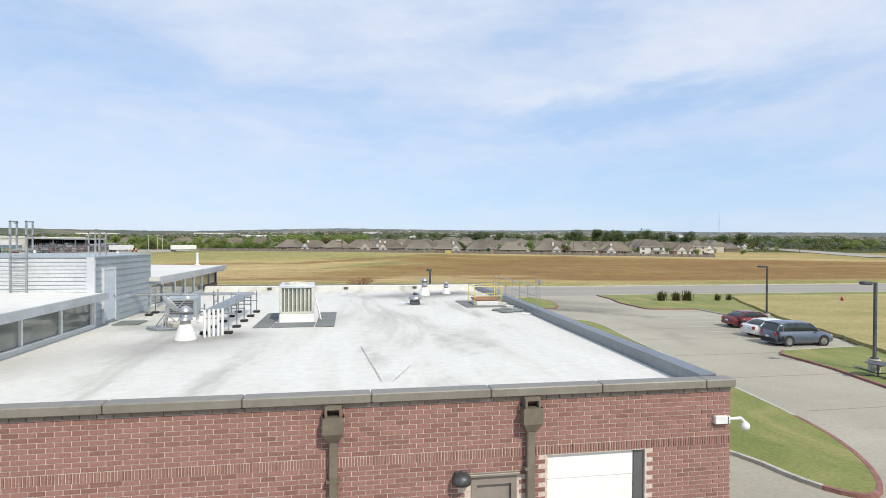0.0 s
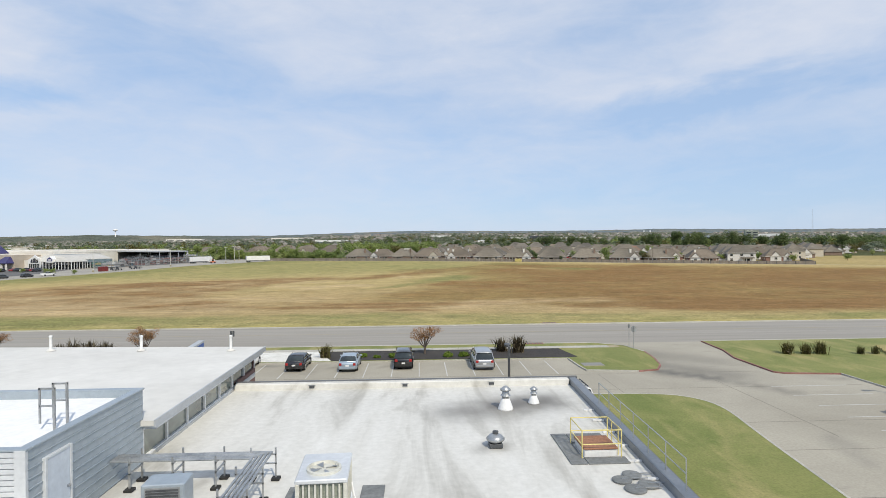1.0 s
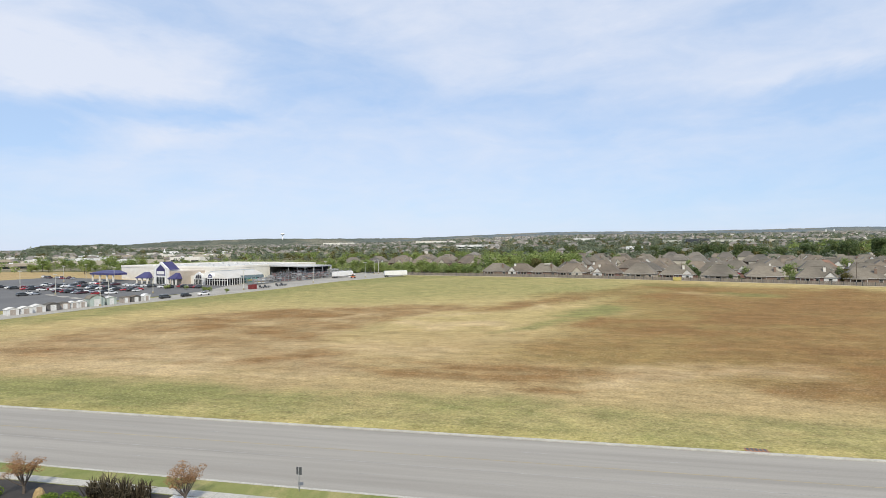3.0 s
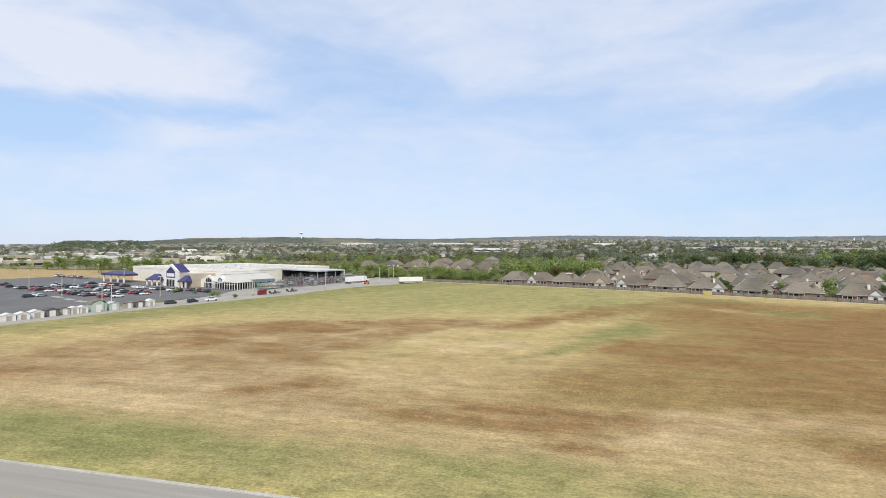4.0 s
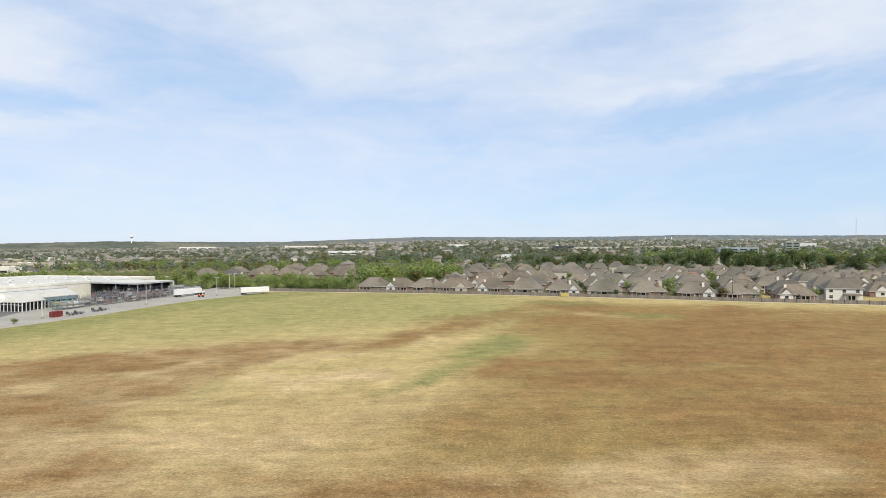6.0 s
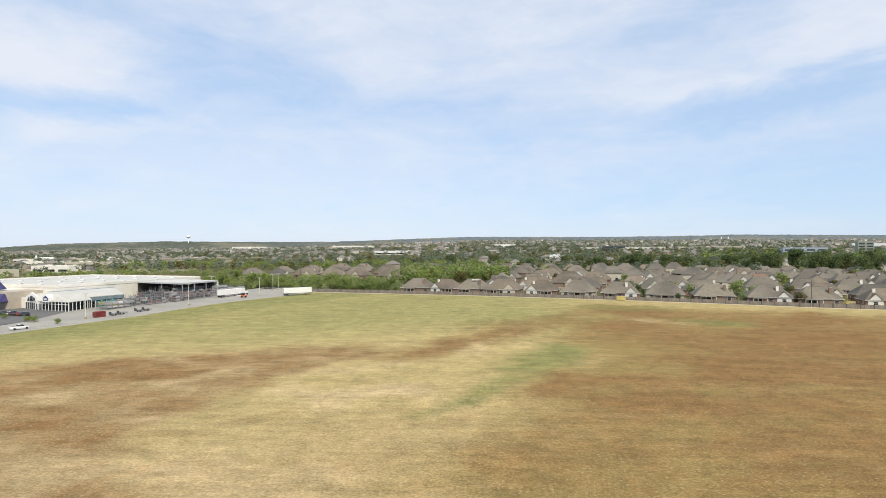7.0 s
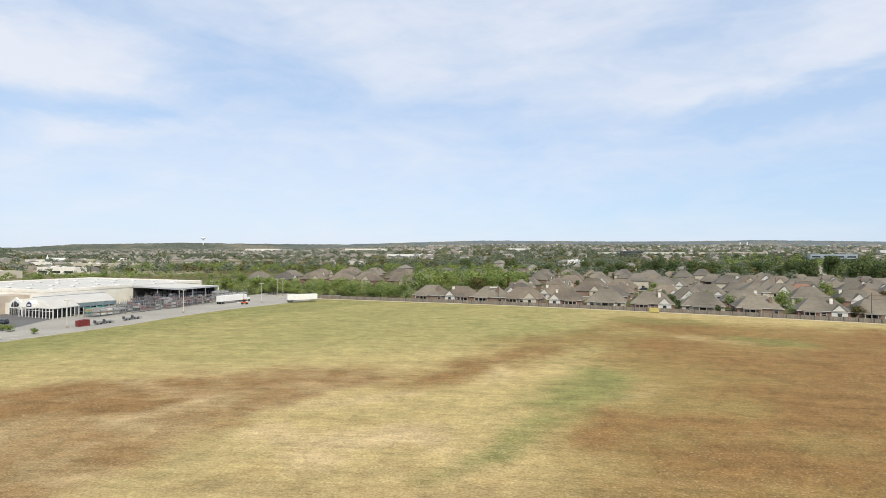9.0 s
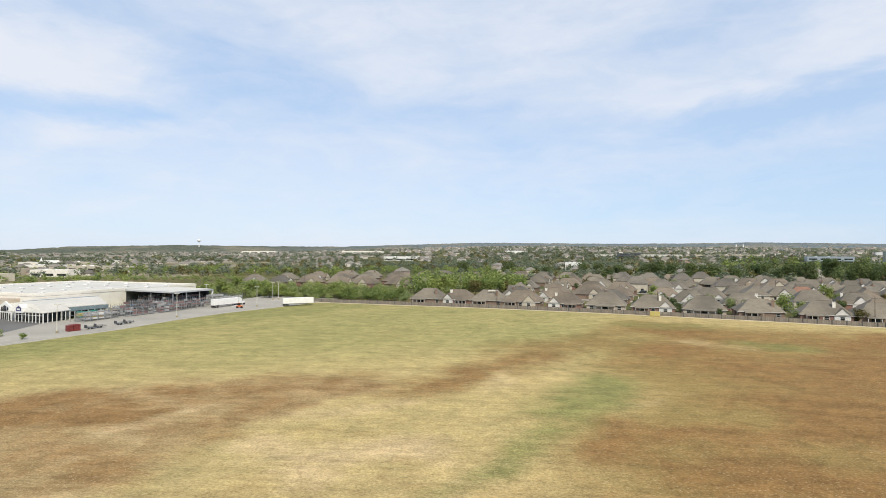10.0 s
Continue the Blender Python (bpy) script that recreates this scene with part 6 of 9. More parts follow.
def ornamental(x, y, label, seed):
    g = random.Random(seed)
    t = thing("ornamental_tree", label, "tree", pose(x, y, 0.14), "rust-leaved trees along the verge")
    m = Mesh().tube((0, 0, -0.1), (0.03, 0, 0.7), 0.10, 0.08, 8)
    tips = []
    for i in range(11):
        a = i * 0.571 * 2 + g.uniform(-0.2, 0.2)
        e = Vector((math.cos(a) * g.uniform(0.35, 1.15), math.sin(a) * g.uniform(0.35, 1.15), g.uniform(1.9, 3.1)))
        mid = Vector((0.03, 0, 0.7)).lerp(e, 0.5) + Vector((0, 0, -0.12))
        m.tube((0.03, 0, 0.65), mid, 0.045, 0.03, 5).tube(mid, e, 0.03, 0.008, 5)
        tips.append(e)
        for _ in range(4):
            e2 = mid.lerp(e, g.uniform(0.2, 0.9)) + Vector((g.gauss(0, 0.28), g.gauss(0, 0.28), g.uniform(0.15, 0.55)))
            m.tube(mid.lerp(e, g.uniform(0, 0.5)), e2, 0.014, 0.005, 4)
            tips.append(e2)
    part("trunk", m, BARK, t)
    part("crown", leaf_cloud(g, [(e.x, e.y, e.z, 0.30, 0.9) for e in tips], 2500, 0.05), LEAF_RUST, t, "sparse rust-coloured leaves")
    t.scale = (1.34, 1.34, 0.96)
    return t


for k, (x, y) in enumerate(((-53.6, 57.2), (-38.4, 58.0), (-7.95, 57.3), (-61.5, 57.4))):
    ornamental(x, y, "small rust-leaved ornamental tree in the verge bed", 30 + k)


def spiky(x, y, size, label, seed, material):
    """A clump of arching grass blades."""
    g = random.Random(seed)
    m = Mesh()
    for _ in range(170):
        a, lean, ln = g.uniform(0, 6.28), g.uniform(0.05, 0.95), size * g.choice((g.uniform(0.5, 0.9), g.uniform(0.9, 1.35)))
        b = Vector((g.gauss(0, 0.16), g.gauss(0, 0.16), 0)) * size
        d = Vector((math.cos(a), math.sin(a), 0))
        s = Vector((-d.y, d.x, 0)) * 0.028 * size
        p1, p2 = b + d * lean * ln * 0.45 + Vector((0, 0, ln * 0.62)), b + d * lean * ln * 0.95 + Vector((0, 0, ln * (1.0 - 0.42 * lean)))
        m.add([b - s, b + s, p1 + s, p1 - s, p2], [(0, 1, 2, 3), (3, 2, 4)])
    t = thing("ornamental_grass", label, "grass clump", pose(x, y, 0.13), "spiky clumps in the beds")
    part("blades", m, material, t)
    part("base_clump", leaf_cloud(g, [(0, 0, 0.25 * size, 0.3 * size, 0.7)], 90, 0.09 * size), LEAF_BROWN, t)
    return t


for x, y, s in ((-18.6, 56.2, 1.35), (0.7, 58.1, 1.5), (2.45, 57.5, 1.75), (-45.6, 57.6, 1.9), (-43.8, 57.4, 1.8), (-42.4, 57.8, 1.7), (-47.0, 57.8, 1.5), (31.0, 54.3, 1.2), (32.9, 54.1, 1.1), (34.5, 54.0, 1.3), (38.6, 53.6, 0.8), (40.2, 53.5, 0.8)):
    spiky(x, y, s, "dark brown-green spiky grass clump in the bed", int(x * 10 + 900), LEAF_BROWN if s > 1.4 else LEAF_OLIVE)


def shrub(x, y, r, label, seed, material=None, flat=0.7, z=0.13):
    g = random.Random(seed)
    t = thing("shrub", label, "shrub", pose(x, y, z), "shrubs in the beds")
    blobs = [(g.uniform(-0.5, 0.5) * r, g.uniform(-0.5, 0.5) * r, r * flat * 0.55, r * g.uniform(0.55, 0.75), flat) for _ in range(6)]
    part("stems", Mesh().tube((0, 0, -0.05), (0.1 * r, 0, r * 0.6), 0.04, 0.015, 5).tube((0, 0, -0.05), (-0.2 * r, 0.15 * r, r * 0.6), 0.035, 0.015, 5), BARK, t)
    part("leaves", leaf_cloud(g, blobs, int(360 + 620 * r), 0.085), material or LEAF_SHRUB, t)
    return t


for k, (x, y, r) in enumerate(((-49.6, 56.0, 0.95), (-48.2, 56.4, 1.0), (-46.6, 56.0, 0.8), (-56.0, 56.2, 1.0), (-58.0, 56.4, 0.9), (-33.0, 51.0, 0.95), (-32.0, 50.5, 1.05), (-30.7, 51.2, 1.15), (-29.9, 52.2, 1.2), (-29.5, 53.3, 1.1), (-29.3, 54.5, 0.95), (-32.6, 52.0, 0.85),
                               (-29.9, 53.4, 0.7), (-5.5, 55.6, 0.6), (-3.7, 55.7, 0.55), (-11.3, 55.8, 0.5), (-14.6, 56.2, 0.45), (-13.0, 55.6, 0.35), (-30.6, 58.3, 0.4), (-29.2, 58.6, 0.3), (-28.8, 57.4, 0.35), (-31.2, 56.6, 0.4), (-28.6, 56.0, 0.4))):
    shrub(x, y, r, "rounded fresh green shrub in the planting bed", 200 + k)

sign = thing("monument_sign", "blue and grey slab monument sign in a shrub bed", "sign", pose(-31.2, 53.2, 0.1, 0, 0, 84))
part("plinth", Mesh().box(-1.75, -0.42, 0, 1.75, 0.42, 0.35, 0.04), KERB, sign)
part("slab", Mesh().add([(-1.7, -0.30, 0.3), (1.7, -0.30, 0.3), (1.7, 0.30, 0.3), (-1.7, 0.30, 0.3), (-1.7, -0.30, 1.85), (1.7, -0.30, 2.30), (1.7, 0.30, 2.30), (-1.7, 0.30, 1.85)],
     [(0, 1, 5, 4), (1, 2, 6, 5), (2, 3, 7, 6), (3, 0, 4, 7), (4, 5, 6, 7), (3, 2, 1, 0)]), FASCIA, sign, "grey slab")
SIGN_BLUE = worn("blue_sign_panel", rgb(0.055, 0.11, 0.33), rgb(0.085, 0.16, 0.42), 0.8, 6, 0.4, relief=0.03, space="object")
for sy in (-1, 1):
    face = part("panel", Mesh().add([(-1.5, sy * 0.31, 0.75), (1.5, sy * 0.31, 0.75), (1.5, sy * 0.31, 2.08), (-1.5, sy * 0.31, 1.70), (-1.5, sy * 0.335, 0.75), (1.5, sy * 0.335, 0.75), (1.5, sy * 0.335, 2.08), (-1.5, sy * 0.335, 1.70)],
                                    [(4, 5, 6, 7), (0, 1, 5, 4), (3, 2, 6, 7), (0, 4, 7, 3), (1, 2, 6, 5)]), SIGN_BLUE, sign, "blue sign panel")
    part("bar", Mesh().box(-1.2, sy * 0.338, 1.30, 1.2, sy * 0.345, 1.55), WHITE_PAINT, face)
    part("bar", Mesh().box(-1.2, sy * 0.338, 1.02, 0.4, sy * 0.345, 1.12), WHITE_PAINT, face)

hyd = thing("fire_hydrant", "red cast-iron fire hydrant on the gravel edge", "hydrant", pose(-27.6, 58.6, 0.14))
HYD_RED = paint("red_hydrant_paint", rgb(0.46, 0.035, 0.03), 0.4)
part("barrel", Mesh().lathe((0, 0, 0), [(0.19, 0.0), (0.19, 0.05), (0.13, 0.07), (0.13, 0.52), (0.17, 0.54), (0.17, 0.58), (0.13, 0.62), (0.07, 0.72), (0.03, 0.78)], 14), HYD_RED, hyd, smooth=True)
part("nozzle", Mesh().tube((-0.24, 0, 0.42), (0.24, 0, 0.42), 0.06, n=10), HYD_RED, hyd)
part("pumper_nozzle", Mesh().tube((0, 0, 0.4), (0, -0.22, 0.4), 0.08, n=10), HYD_RED, hyd)
hyd2 = copy_thing(hyd, pose(52.9, 49.1, 0.14))
rock = thing("boulder", "tan upright landscape boulder in the mulch", "boulder", pose(-51.1, 56.4, 0.1))
part("stone", Mesh().lathe((0, 0, 0), [(0.42, 0.0), (0.48, 0.3), (0.40, 0.7), (0.26, 1.0), (0.05, 1.12)], 9), worn("tan_boulder_stone", rgb(0.34, 0.23, 0.10), rgb(0.48, 0.36, 0.18), 1.6, 9, 0.9, relief=0.6, depth=0.05, space="object"), rock)
ss = thing("stop_sign", "stop sign seen from behind on a steel post", "road sign", pose(16.0, 58.8, 0.1))
part("post", Mesh().box(-0.03, -0.03, -0.1, 0.03, 0.03, 2.5), GALV, ss)
part("plate", Mesh().add([(0.36 * math.cos(math.pi / 8 + k * math.pi / 4), s, 2.2 + 0.36 * math.sin(math.pi / 8 + k * math.pi / 4)) for s in (0.035, 0.055) for k in range(8)],
     [tuple(range(7, -1, -1)), tuple(range(8, 16))] + [(k, (k + 1) % 8, 8 + (k + 1) % 8, 8 + k) for k in range(8)]), GALV, ss, "bare metal back")
ss2 = thing("street_name_sign", "narrow street sign on a second steel post", "road sign", pose(15.6, 59.2, 0.1))
part("post", Mesh().box(-0.025, -0.025, -0.1, 0.025, 0.025, 2.7), GALV, ss2)
part("plate", Mesh().box(-0.12, 0.026, 2.25, 0.12, 0.04, 2.7), GALV, ss2)
rs = thing("traffic_sign", "grey-backed traffic sign facing the road", "road sign", pose(-30.3, 62.1, 0.1))
part("post", Mesh().box(-0.03, -0.03, -0.1, 0.03, 0.03, 2.1), GALV, rs)
part("plate", Mesh().box(-0.25, 0.03, 1.45, 0.25, 0.045, 2.1), DARK_STEEL, rs)


def lamp_post(label, at, height, arms, group=""):
    t = thing("lamp_post", label, "lamp post", at, group)
    part("footing", Mesh().lathe((0, 0, 0), [(0.30, -0.1), (0.30, 0.7), (0.27, 0.75)], 14), KERB, t, "round concrete footing")
    part("pole", Mesh().box(-0.075, -0.075, 0.72, 0.075, 0.075, height, 0.015), DARK_STEEL, t, "dark bronze square pole")
    part("base_cover", Mesh().box(-0.15, -0.15, 0.74, 0.15, 0.15, 0.86, 0.02), DARK_STEEL, t)
    for a in arms:
        c, s = math.cos(radians(a)), math.sin(radians(a))
        h = part("lamp_head", Mesh().box(0.35, -0.20, height - 0.13, 0.95, 0.20, height + 0.06, 0.04), DARK_STEEL, t, m=pose(0, 0, 0, 0, 0, a))
        part("lens", Mesh().box(0.42, -0.15, height - 0.15, 0.88, 0.15, height - 0.125), LENS, h)
        part("arm", Mesh().box(0.05, -0.04, height - 0.08, 0.36, 0.04, height), DARK_STEEL, h)
    return t


lamp_post("dark shoebox lamp post in the front lot", pose(-2.5, 34.0, 0), 5.2, (90,))
lamp_post("dark shoebox lamp post behind the red car", pose(30.4, 35.3, 0.1), 5.3, (180,), "lamp posts on the side verge")
lamp_post("dark shoebox lamp post beside the picnic table", pose(20.9, 15.7, 0.1), 5.2, (180,), "lamp posts on the side verge")
tab = thing("picnic_table", "dark metal mesh picnic table on the grass", "picnic table", pose(19.9, 14.6, 0.13, 0, 0, 35))
part("tabletop", Mesh().lathe((0, 0, 0.72), [(0.58, 0.0), (0.60, 0.02), (0.58, 0.045)], 20), DARK_STEEL, tab)
part("column", Mesh().tube((0, 0, 0), (0, 0, 0.72), 0.05), DARK_STEEL, tab)
for k in range(3):
    a = k * 2.094
    part("seat", Mesh().lathe((0.95 * math.cos(a), 0.95 * math.sin(a), 0.44), [(0.2, 0.0), (0.21, 0.02), (0.2, 0.04)], 14), DARK_STEEL, tab)
    part("leg", Mesh().tube((0, 0, 0.15), (0.95 * math.cos(a), 0.95 * math.sin(a), 0.44), 0.03), DARK_STEEL, tab)
    part("foot", Mesh().tube((0, 0, 0.03), (0.6 * math.cos(a), 0.6 * math.sin(a), 0.03), 0.03), DARK_STEEL, tab)


# ---- the home-improvement store across the field ----
STORE = pose(-179, 288, 0.62, 0, 0, -16.9)
STORE_Z = 0.35


def on_store(x, y):
    p = STORE @ Vector((x, y, 0))
    return p.x, p.y


def draped(outline_rows, lift):
    """A strip of paving that follows the lie of the land, given as rows of points across it."""
    m = Mesh()
    n = len(outline_rows[0])
    for row in outline_rows:
        for x, y in row:
            m.v.append((x, y, ground_z(x, y) + lift))
    for j in range(len(outline_rows) - 1):
        for i in range(n - 1):
            m.f.append((j * n + i, j * n + i + 1, (j + 1) * n + i + 1, (j + 1) * n + i))
    return m


def local_grid(x0, x1, y0, y1, nx, ny):
    return [[on_store(x0 + (x1 - x0) * i / nx, y0 + (y1 - y0) * j / ny) for i in range(nx + 1)] for j in range(ny + 1)]


solid("store_parking", draped(local_grid(-205, 3, -150, 10, 50, 40), 0.10), ASPHALT, "dark asphalt car park before the store", "car park", "structure")
EDGE = [(-190, 120), (-185, 150), (-181.5, 176), (-178, 203), (-172, 228), (-160, 257), (-149.5, 281), (-144, 303), (-135, 329), (-120.5, 357), (-110, 383), (-104, 402)]
rows = []
for k, (x, y) in enumerate(EDGE):
    w = (15, 15, 15, 15, 16, 25, 43, 44, 42, 46, 50, 52)[k]
    rows.append([(x - w * f * 0.93, y + w * f * 0.30) for f in (1.0, 0.75, 0.5, 0.25, 0.0)])
solid("service_drive", draped(rows, 0.16), DRIVE, "pale concrete service drive along the field", "drive", "structure")
rows = []
for k, (x, y) in enumerate(EDGE):
    rows.append([(x, y), (x + 0.35, y - 0.1), (x + 0.36, y - 0.1)])
kerb_strip = draped(rows, 0.20)
kerb_strip.v = [(p[0], p[1], p[2] - (0.5 if i % 3 == 2 else 0.0)) for i, p in enumerate(kerb_strip.v)]
solid("drive_kerb", kerb_strip, KERB, "pale kerb between drive and field", "kerb", "structure")

store = thing("home_store", "cream big-box home store with indigo gables and flat roof", "store", STORE @ Matrix.Translation((0, 0, STORE_Z)), kind="structure")
part("hall", Mesh().box(-130, 13, -1.5, -36.5, 101, 8.4), STONE_WALL, store, "cream block walls")
part("hall_roof", Mesh().box(-129.5, 13.5, 8.2, -37, 100.5, 8.75), STORE_ROOF, store, "pale flat roof")
for x0, y0, x1, y1 in ((-130.2, 12.8, -36.3, 13.5), (-37, 13.5, -36.3, 56), (-37, 82, -36.3, 101.2), (-130.2, 100.5, -36.3, 101.2), (-130.2, 13.5, -129.5, 100.5)):
    part("parapet", Mesh().box(x0, y0, 8.0, x1, y1, 9.35, 0.05), STONE_WALL, store)
hall_unit = Mesh().box(-1.25, -0.7, 0, 1.25, 0.7, 0.55, 0.08)
k = 0
for j in range(5):
    for i in range(6):
        x, y = -122 + i * 15.4 + (j % 2) * 5, 22 + j * 16.5
        u = thing("rooftop_unit", "white rooftop air handler on the store roof", "air handler", STORE @ pose(x, y, STORE_Z + 8.75), "units on the store roof")
        part("casing", hall_unit.data("casing", WHITE_PAINT), None, u)
        part("intake", Mesh().box(1.25, -0.5, 0.12, 1.5, 0.5, 0.45), FASCIA, u)
        part("curb", Mesh().box(-1.35, -0.8, -0.1, 1.35, 0.8, 0.05), GALV, u)

# entrance gable and indigo roofs
gab = part("entrance_gable", Mesh().add([(-70, -3.2, -1), (-57, -3.2, -1), (-57, -3.2, 8.2), (-63.5, -3.2, 12.4), (-70, -3.2, 8.2), (-70, -1.9, -1), (-57, -1.9, -1), (-57, -1.9, 8.2), (-63.5, -1.9, 12.4), (-70, -1.9, 8.2)],
     [(0, 1, 2, 3, 4), (9, 8, 7, 6, 5), (1, 6, 7, 2), (2, 7, 8, 3), (3, 8, 9, 4), (4, 9, 5, 0)]), WHITE_PAINT, store, "white entrance gable")
part("gable_panel", Mesh().add([(-67.6, -3.25, 4.4), (-59.4, -3.25, 4.4), (-59.4, -3.25, 8.2), (-63.5, -3.25, 11.0), (-67.6, -3.25, 8.2)], [(0, 1, 2, 3, 4)]), PURPLE, gab, "indigo sign panel")
part("bar", Mesh().box(-67.0, -3.32, 5.1, -60.0, -3.27, 7.0), WHITE_PAINT, gab)
part("entrance_glass", Mesh().box(-67.5, -3.3, -0.5, -59.5, -3.22, 3.4), GLASS_DARK, gab)
for x in (-67.6, -64.9, -62.1, -59.4):
    part("mullion", Mesh().box(x - 0.2, -3.38, -0.5, x + 0.2, -3.2, 3.5), WHITE_PAINT, gab)
part("gable_roof", Mesh().add([(-70.6, -2.0, 8.0), (-63.5, -2.0, 12.55), (-56.4, -2.0, 8.0), (-70.6, 4.2, 8.0), (-63.5, 4.2, 12.55), (-56.4, 4.2, 8.0), (-70.6, -2.0, 7.7), (-63.5, -2.0, 12.25), (-56.4, -2.0, 7.7), (-70.6, 4.2, 7.7), (-63.5, 4.2, 12.25), (-56.4, 4.2, 7.7)],
     [(0, 1, 4, 3), (1, 2, 5, 4), (6, 9, 10, 7), (7, 10, 11, 8), (0, 3, 9, 6), (2, 8, 11, 5), (0, 6, 7, 1), (1, 7, 8, 2), (3, 4, 10, 9), (4, 5, 11, 10)]), PURPLE, store, "indigo standing-seam roof")
for k in range(5):
    y = -1.5 + k * 1.3
    part("roof_seam", Mesh().add([(-56.4, y, 8.02), (-63.5, y, 12.57), (-63.5, y + 0.08, 12.57), (-56.4, y + 0.08, 8.02), (-56.4, y, 8.12), (-63.5, y, 12.67), (-63.5, y + 0.08, 12.67), (-56.4, y + 0.08, 8.12)],
                                 [(4, 7, 6, 5), (0, 1, 5, 4), (3, 7, 6, 2)]), PURPLE, store)
part("front_block", Mesh().box(-76, -2.0, -1, -57, 13, 7.2), STONE_WALL, store, "white entrance block")
part("tan_block", Mesh().box(-57, -2.0, -1, -45, 13, 7.0), worn("tan_block_wall", rgb(0.42, 0.36, 0.29), rgb(0.52, 0.45, 0.37), 0.3, 4, 0.88, grain=0.15), store, "tan entrance block")
part("block_door", Mesh().box(-55.5, -2.08, -0.6, -52.5, -1.98, 2.6), GLASS_DARK, store)
part("side_block", Mesh().box(-45, 3.4, -1, -35.5, 11, 4.2), STONE_WALL, store)


def hip_awning(x0, x1, y0, y1, z0, z1, thick, name="awning"):
    w, d = (x1 - x0) * 0.28, (y1 - y0) * 0.45
    v = [(x0, y0, z0), (x1, y0, z0), (x1, y1, z0), (x0, y1, z0), (x0 + w, y0 + d, z1), (x1 - w, y0 + d, z1), (x1 - w, y1, z1), (x0 + w, y1, z1),
         (x0, y0, z0 - thick), (x1, y0, z0 - thick), (x1, y1, z0 - thick), (x0, y1, z0 - thick)]
    return Mesh().add(v, [(0, 1, 5, 4), (1, 2, 6, 5), (3, 0, 4, 7), (4, 5, 6, 7), (2, 3, 7, 6), (8, 9, 1, 0), (9, 10, 2, 1), (11, 8, 0, 3), (10, 11, 3, 2), (11, 10, 9, 8)])


for x0, x1 in ((-83.5, -72), (-52.6, -45.2)):
    part("awning", hip_awning(x0, x1, -6.5, 2.5, 3.0, 6.2, 0.35), PURPLE, store, "indigo hipped awning")
    for x in (x0 + 0.6, 0.5 * (x0 + x1), x1 - 0.6):
        part("column", Mesh().box(x - 0.35, -6.1, -1.2, x + 0.35, -5.4, 3.0), STONE_WALL, store)
part("pickup_canopy", hip_awning(-135, -108, -5.0, 3.5, 5.0, 6.6, 1.1), PURPLE, store, "long indigo pick-up canopy")
for x in (-133, -125, -117, -110):
    part("column", Mesh().box(x - 0.4, -4.6, -1.2, x + 0.4, -3.8, 4.3), STONE_WALL, store)
for x in (-98, -92, -86):
    part("wall_window", Mesh().box(x - 1.8, 12.72, 0.2, x + 1.8, 12.82, 3.4), GLASS_DARK, store)
# garden centre
def prism(profile, y0, y1):
    """A wall of the given outline, from y0 to y1."""
    n = len(profile)
    return Mesh().add([(x, y0, z) for x, z in profile] + [(x, y1, z) for x, z in profile],
                      [tuple(range(n)), tuple(range(2 * n - 1, n - 1, -1))] + [((i + 1) % n, i, n + i, n + (i + 1) % n) for i in range(n)])


part("arch_wall", prism([(-41.5, -1), (-32.6, -1), (-32.6, 4.3), (-37.0, 6.8), (-41.5, 4.3)], 2.6, 3.3), WHITE_PAINT, store, "white gabled wall with tall windows")
for x0, x1, h0, h1 in ((-39.6, -38.3, 3.6, 4.4), (-38.0, -36.1, 4.9, 4.9), (-35.8, -34.5, 4.4, 3.6)):
    part("arched_window", prism([(x0, 2.8), (x1, 2.8), (x1, h1), (0.5 * (x0 + x1), max(h0, h1) + 0.35), (x0, h0)], 2.5, 2.58), GLASS_DARK, store)
for x in (-39.6, -37.05, -34.5):
    part("window", Mesh().box(x - 1.1, 2.5, -0.8, x + 1.1, 2.58, 2.3), GLASS_DARK, store)
    part("window_bar", Mesh().box(x - 0.08, 2.44, -0.8, x + 0.08, 2.5, 2.3), WHITE_PAINT, store)
part("garden_block", Mesh().box(-35.4, 3.4, -1, -28.2, 12.9, 6.1), STONE_WALL, store)
part("garden_block", Mesh().box(-36.2, 13.1, -1, -28.2, 36, 6.6), STONE_WALL, store)
ZRIDGE, ZEAVE = 6.9, 4.5
TEAL_SCREEN = worn("teal_grey_screen", rgb(0.16, 0.22, 0.24), rgb(0.26, 0.33, 0.35), 0.4, 4, 0.5, relief=0.05)
part("garden_roof", Mesh().add([(-28.2, 3.0, ZRIDGE), (-28.2, 36.0, ZRIDGE), (-14.0, 30.0, ZEAVE), (-14.0, 12.4, ZEAVE), (-18.0, 12.4, 6.1), (-18.0, 3.0, 6.1),
                                (-14.0, 30.0, ZEAVE - 0.25), (-14.0, 12.4, ZEAVE - 0.25), (-36.2, 13.1, ZRIDGE), (-36.2, 36.0, ZRIDGE)],
     [(0, 5, 4, 1), (4, 3, 2, 1), (3, 7, 6, 2), (8, 0, 1, 9)]), STORE_ROOF, store, "pale greenhouse roof")
part("front_roof", Mesh().add([(-31.0, 0.0, 3.5), (-9.5, 0.0, 3.5), (-12.0, 12.4, 3.5), (-18.0, 12.4, 6.1), (-18.0, 3.0, 6.1), (-28.2, 3.0, 6.85), (-31.0, 0.0, 3.25), (-9.5, 0.0, 3.25), (-12.0, 12.4, 3.25), (-31.0, 3.0, 6.4), (-18.0, 12.4, 3.25)],
     [(0, 1, 4, 5, 9), (1, 2, 3, 4), (6, 7, 1, 0), (7, 8, 2, 1), (8, 10, 3, 2)]), STORE_ROOF, store, "pale hipped roof of the garden shop")
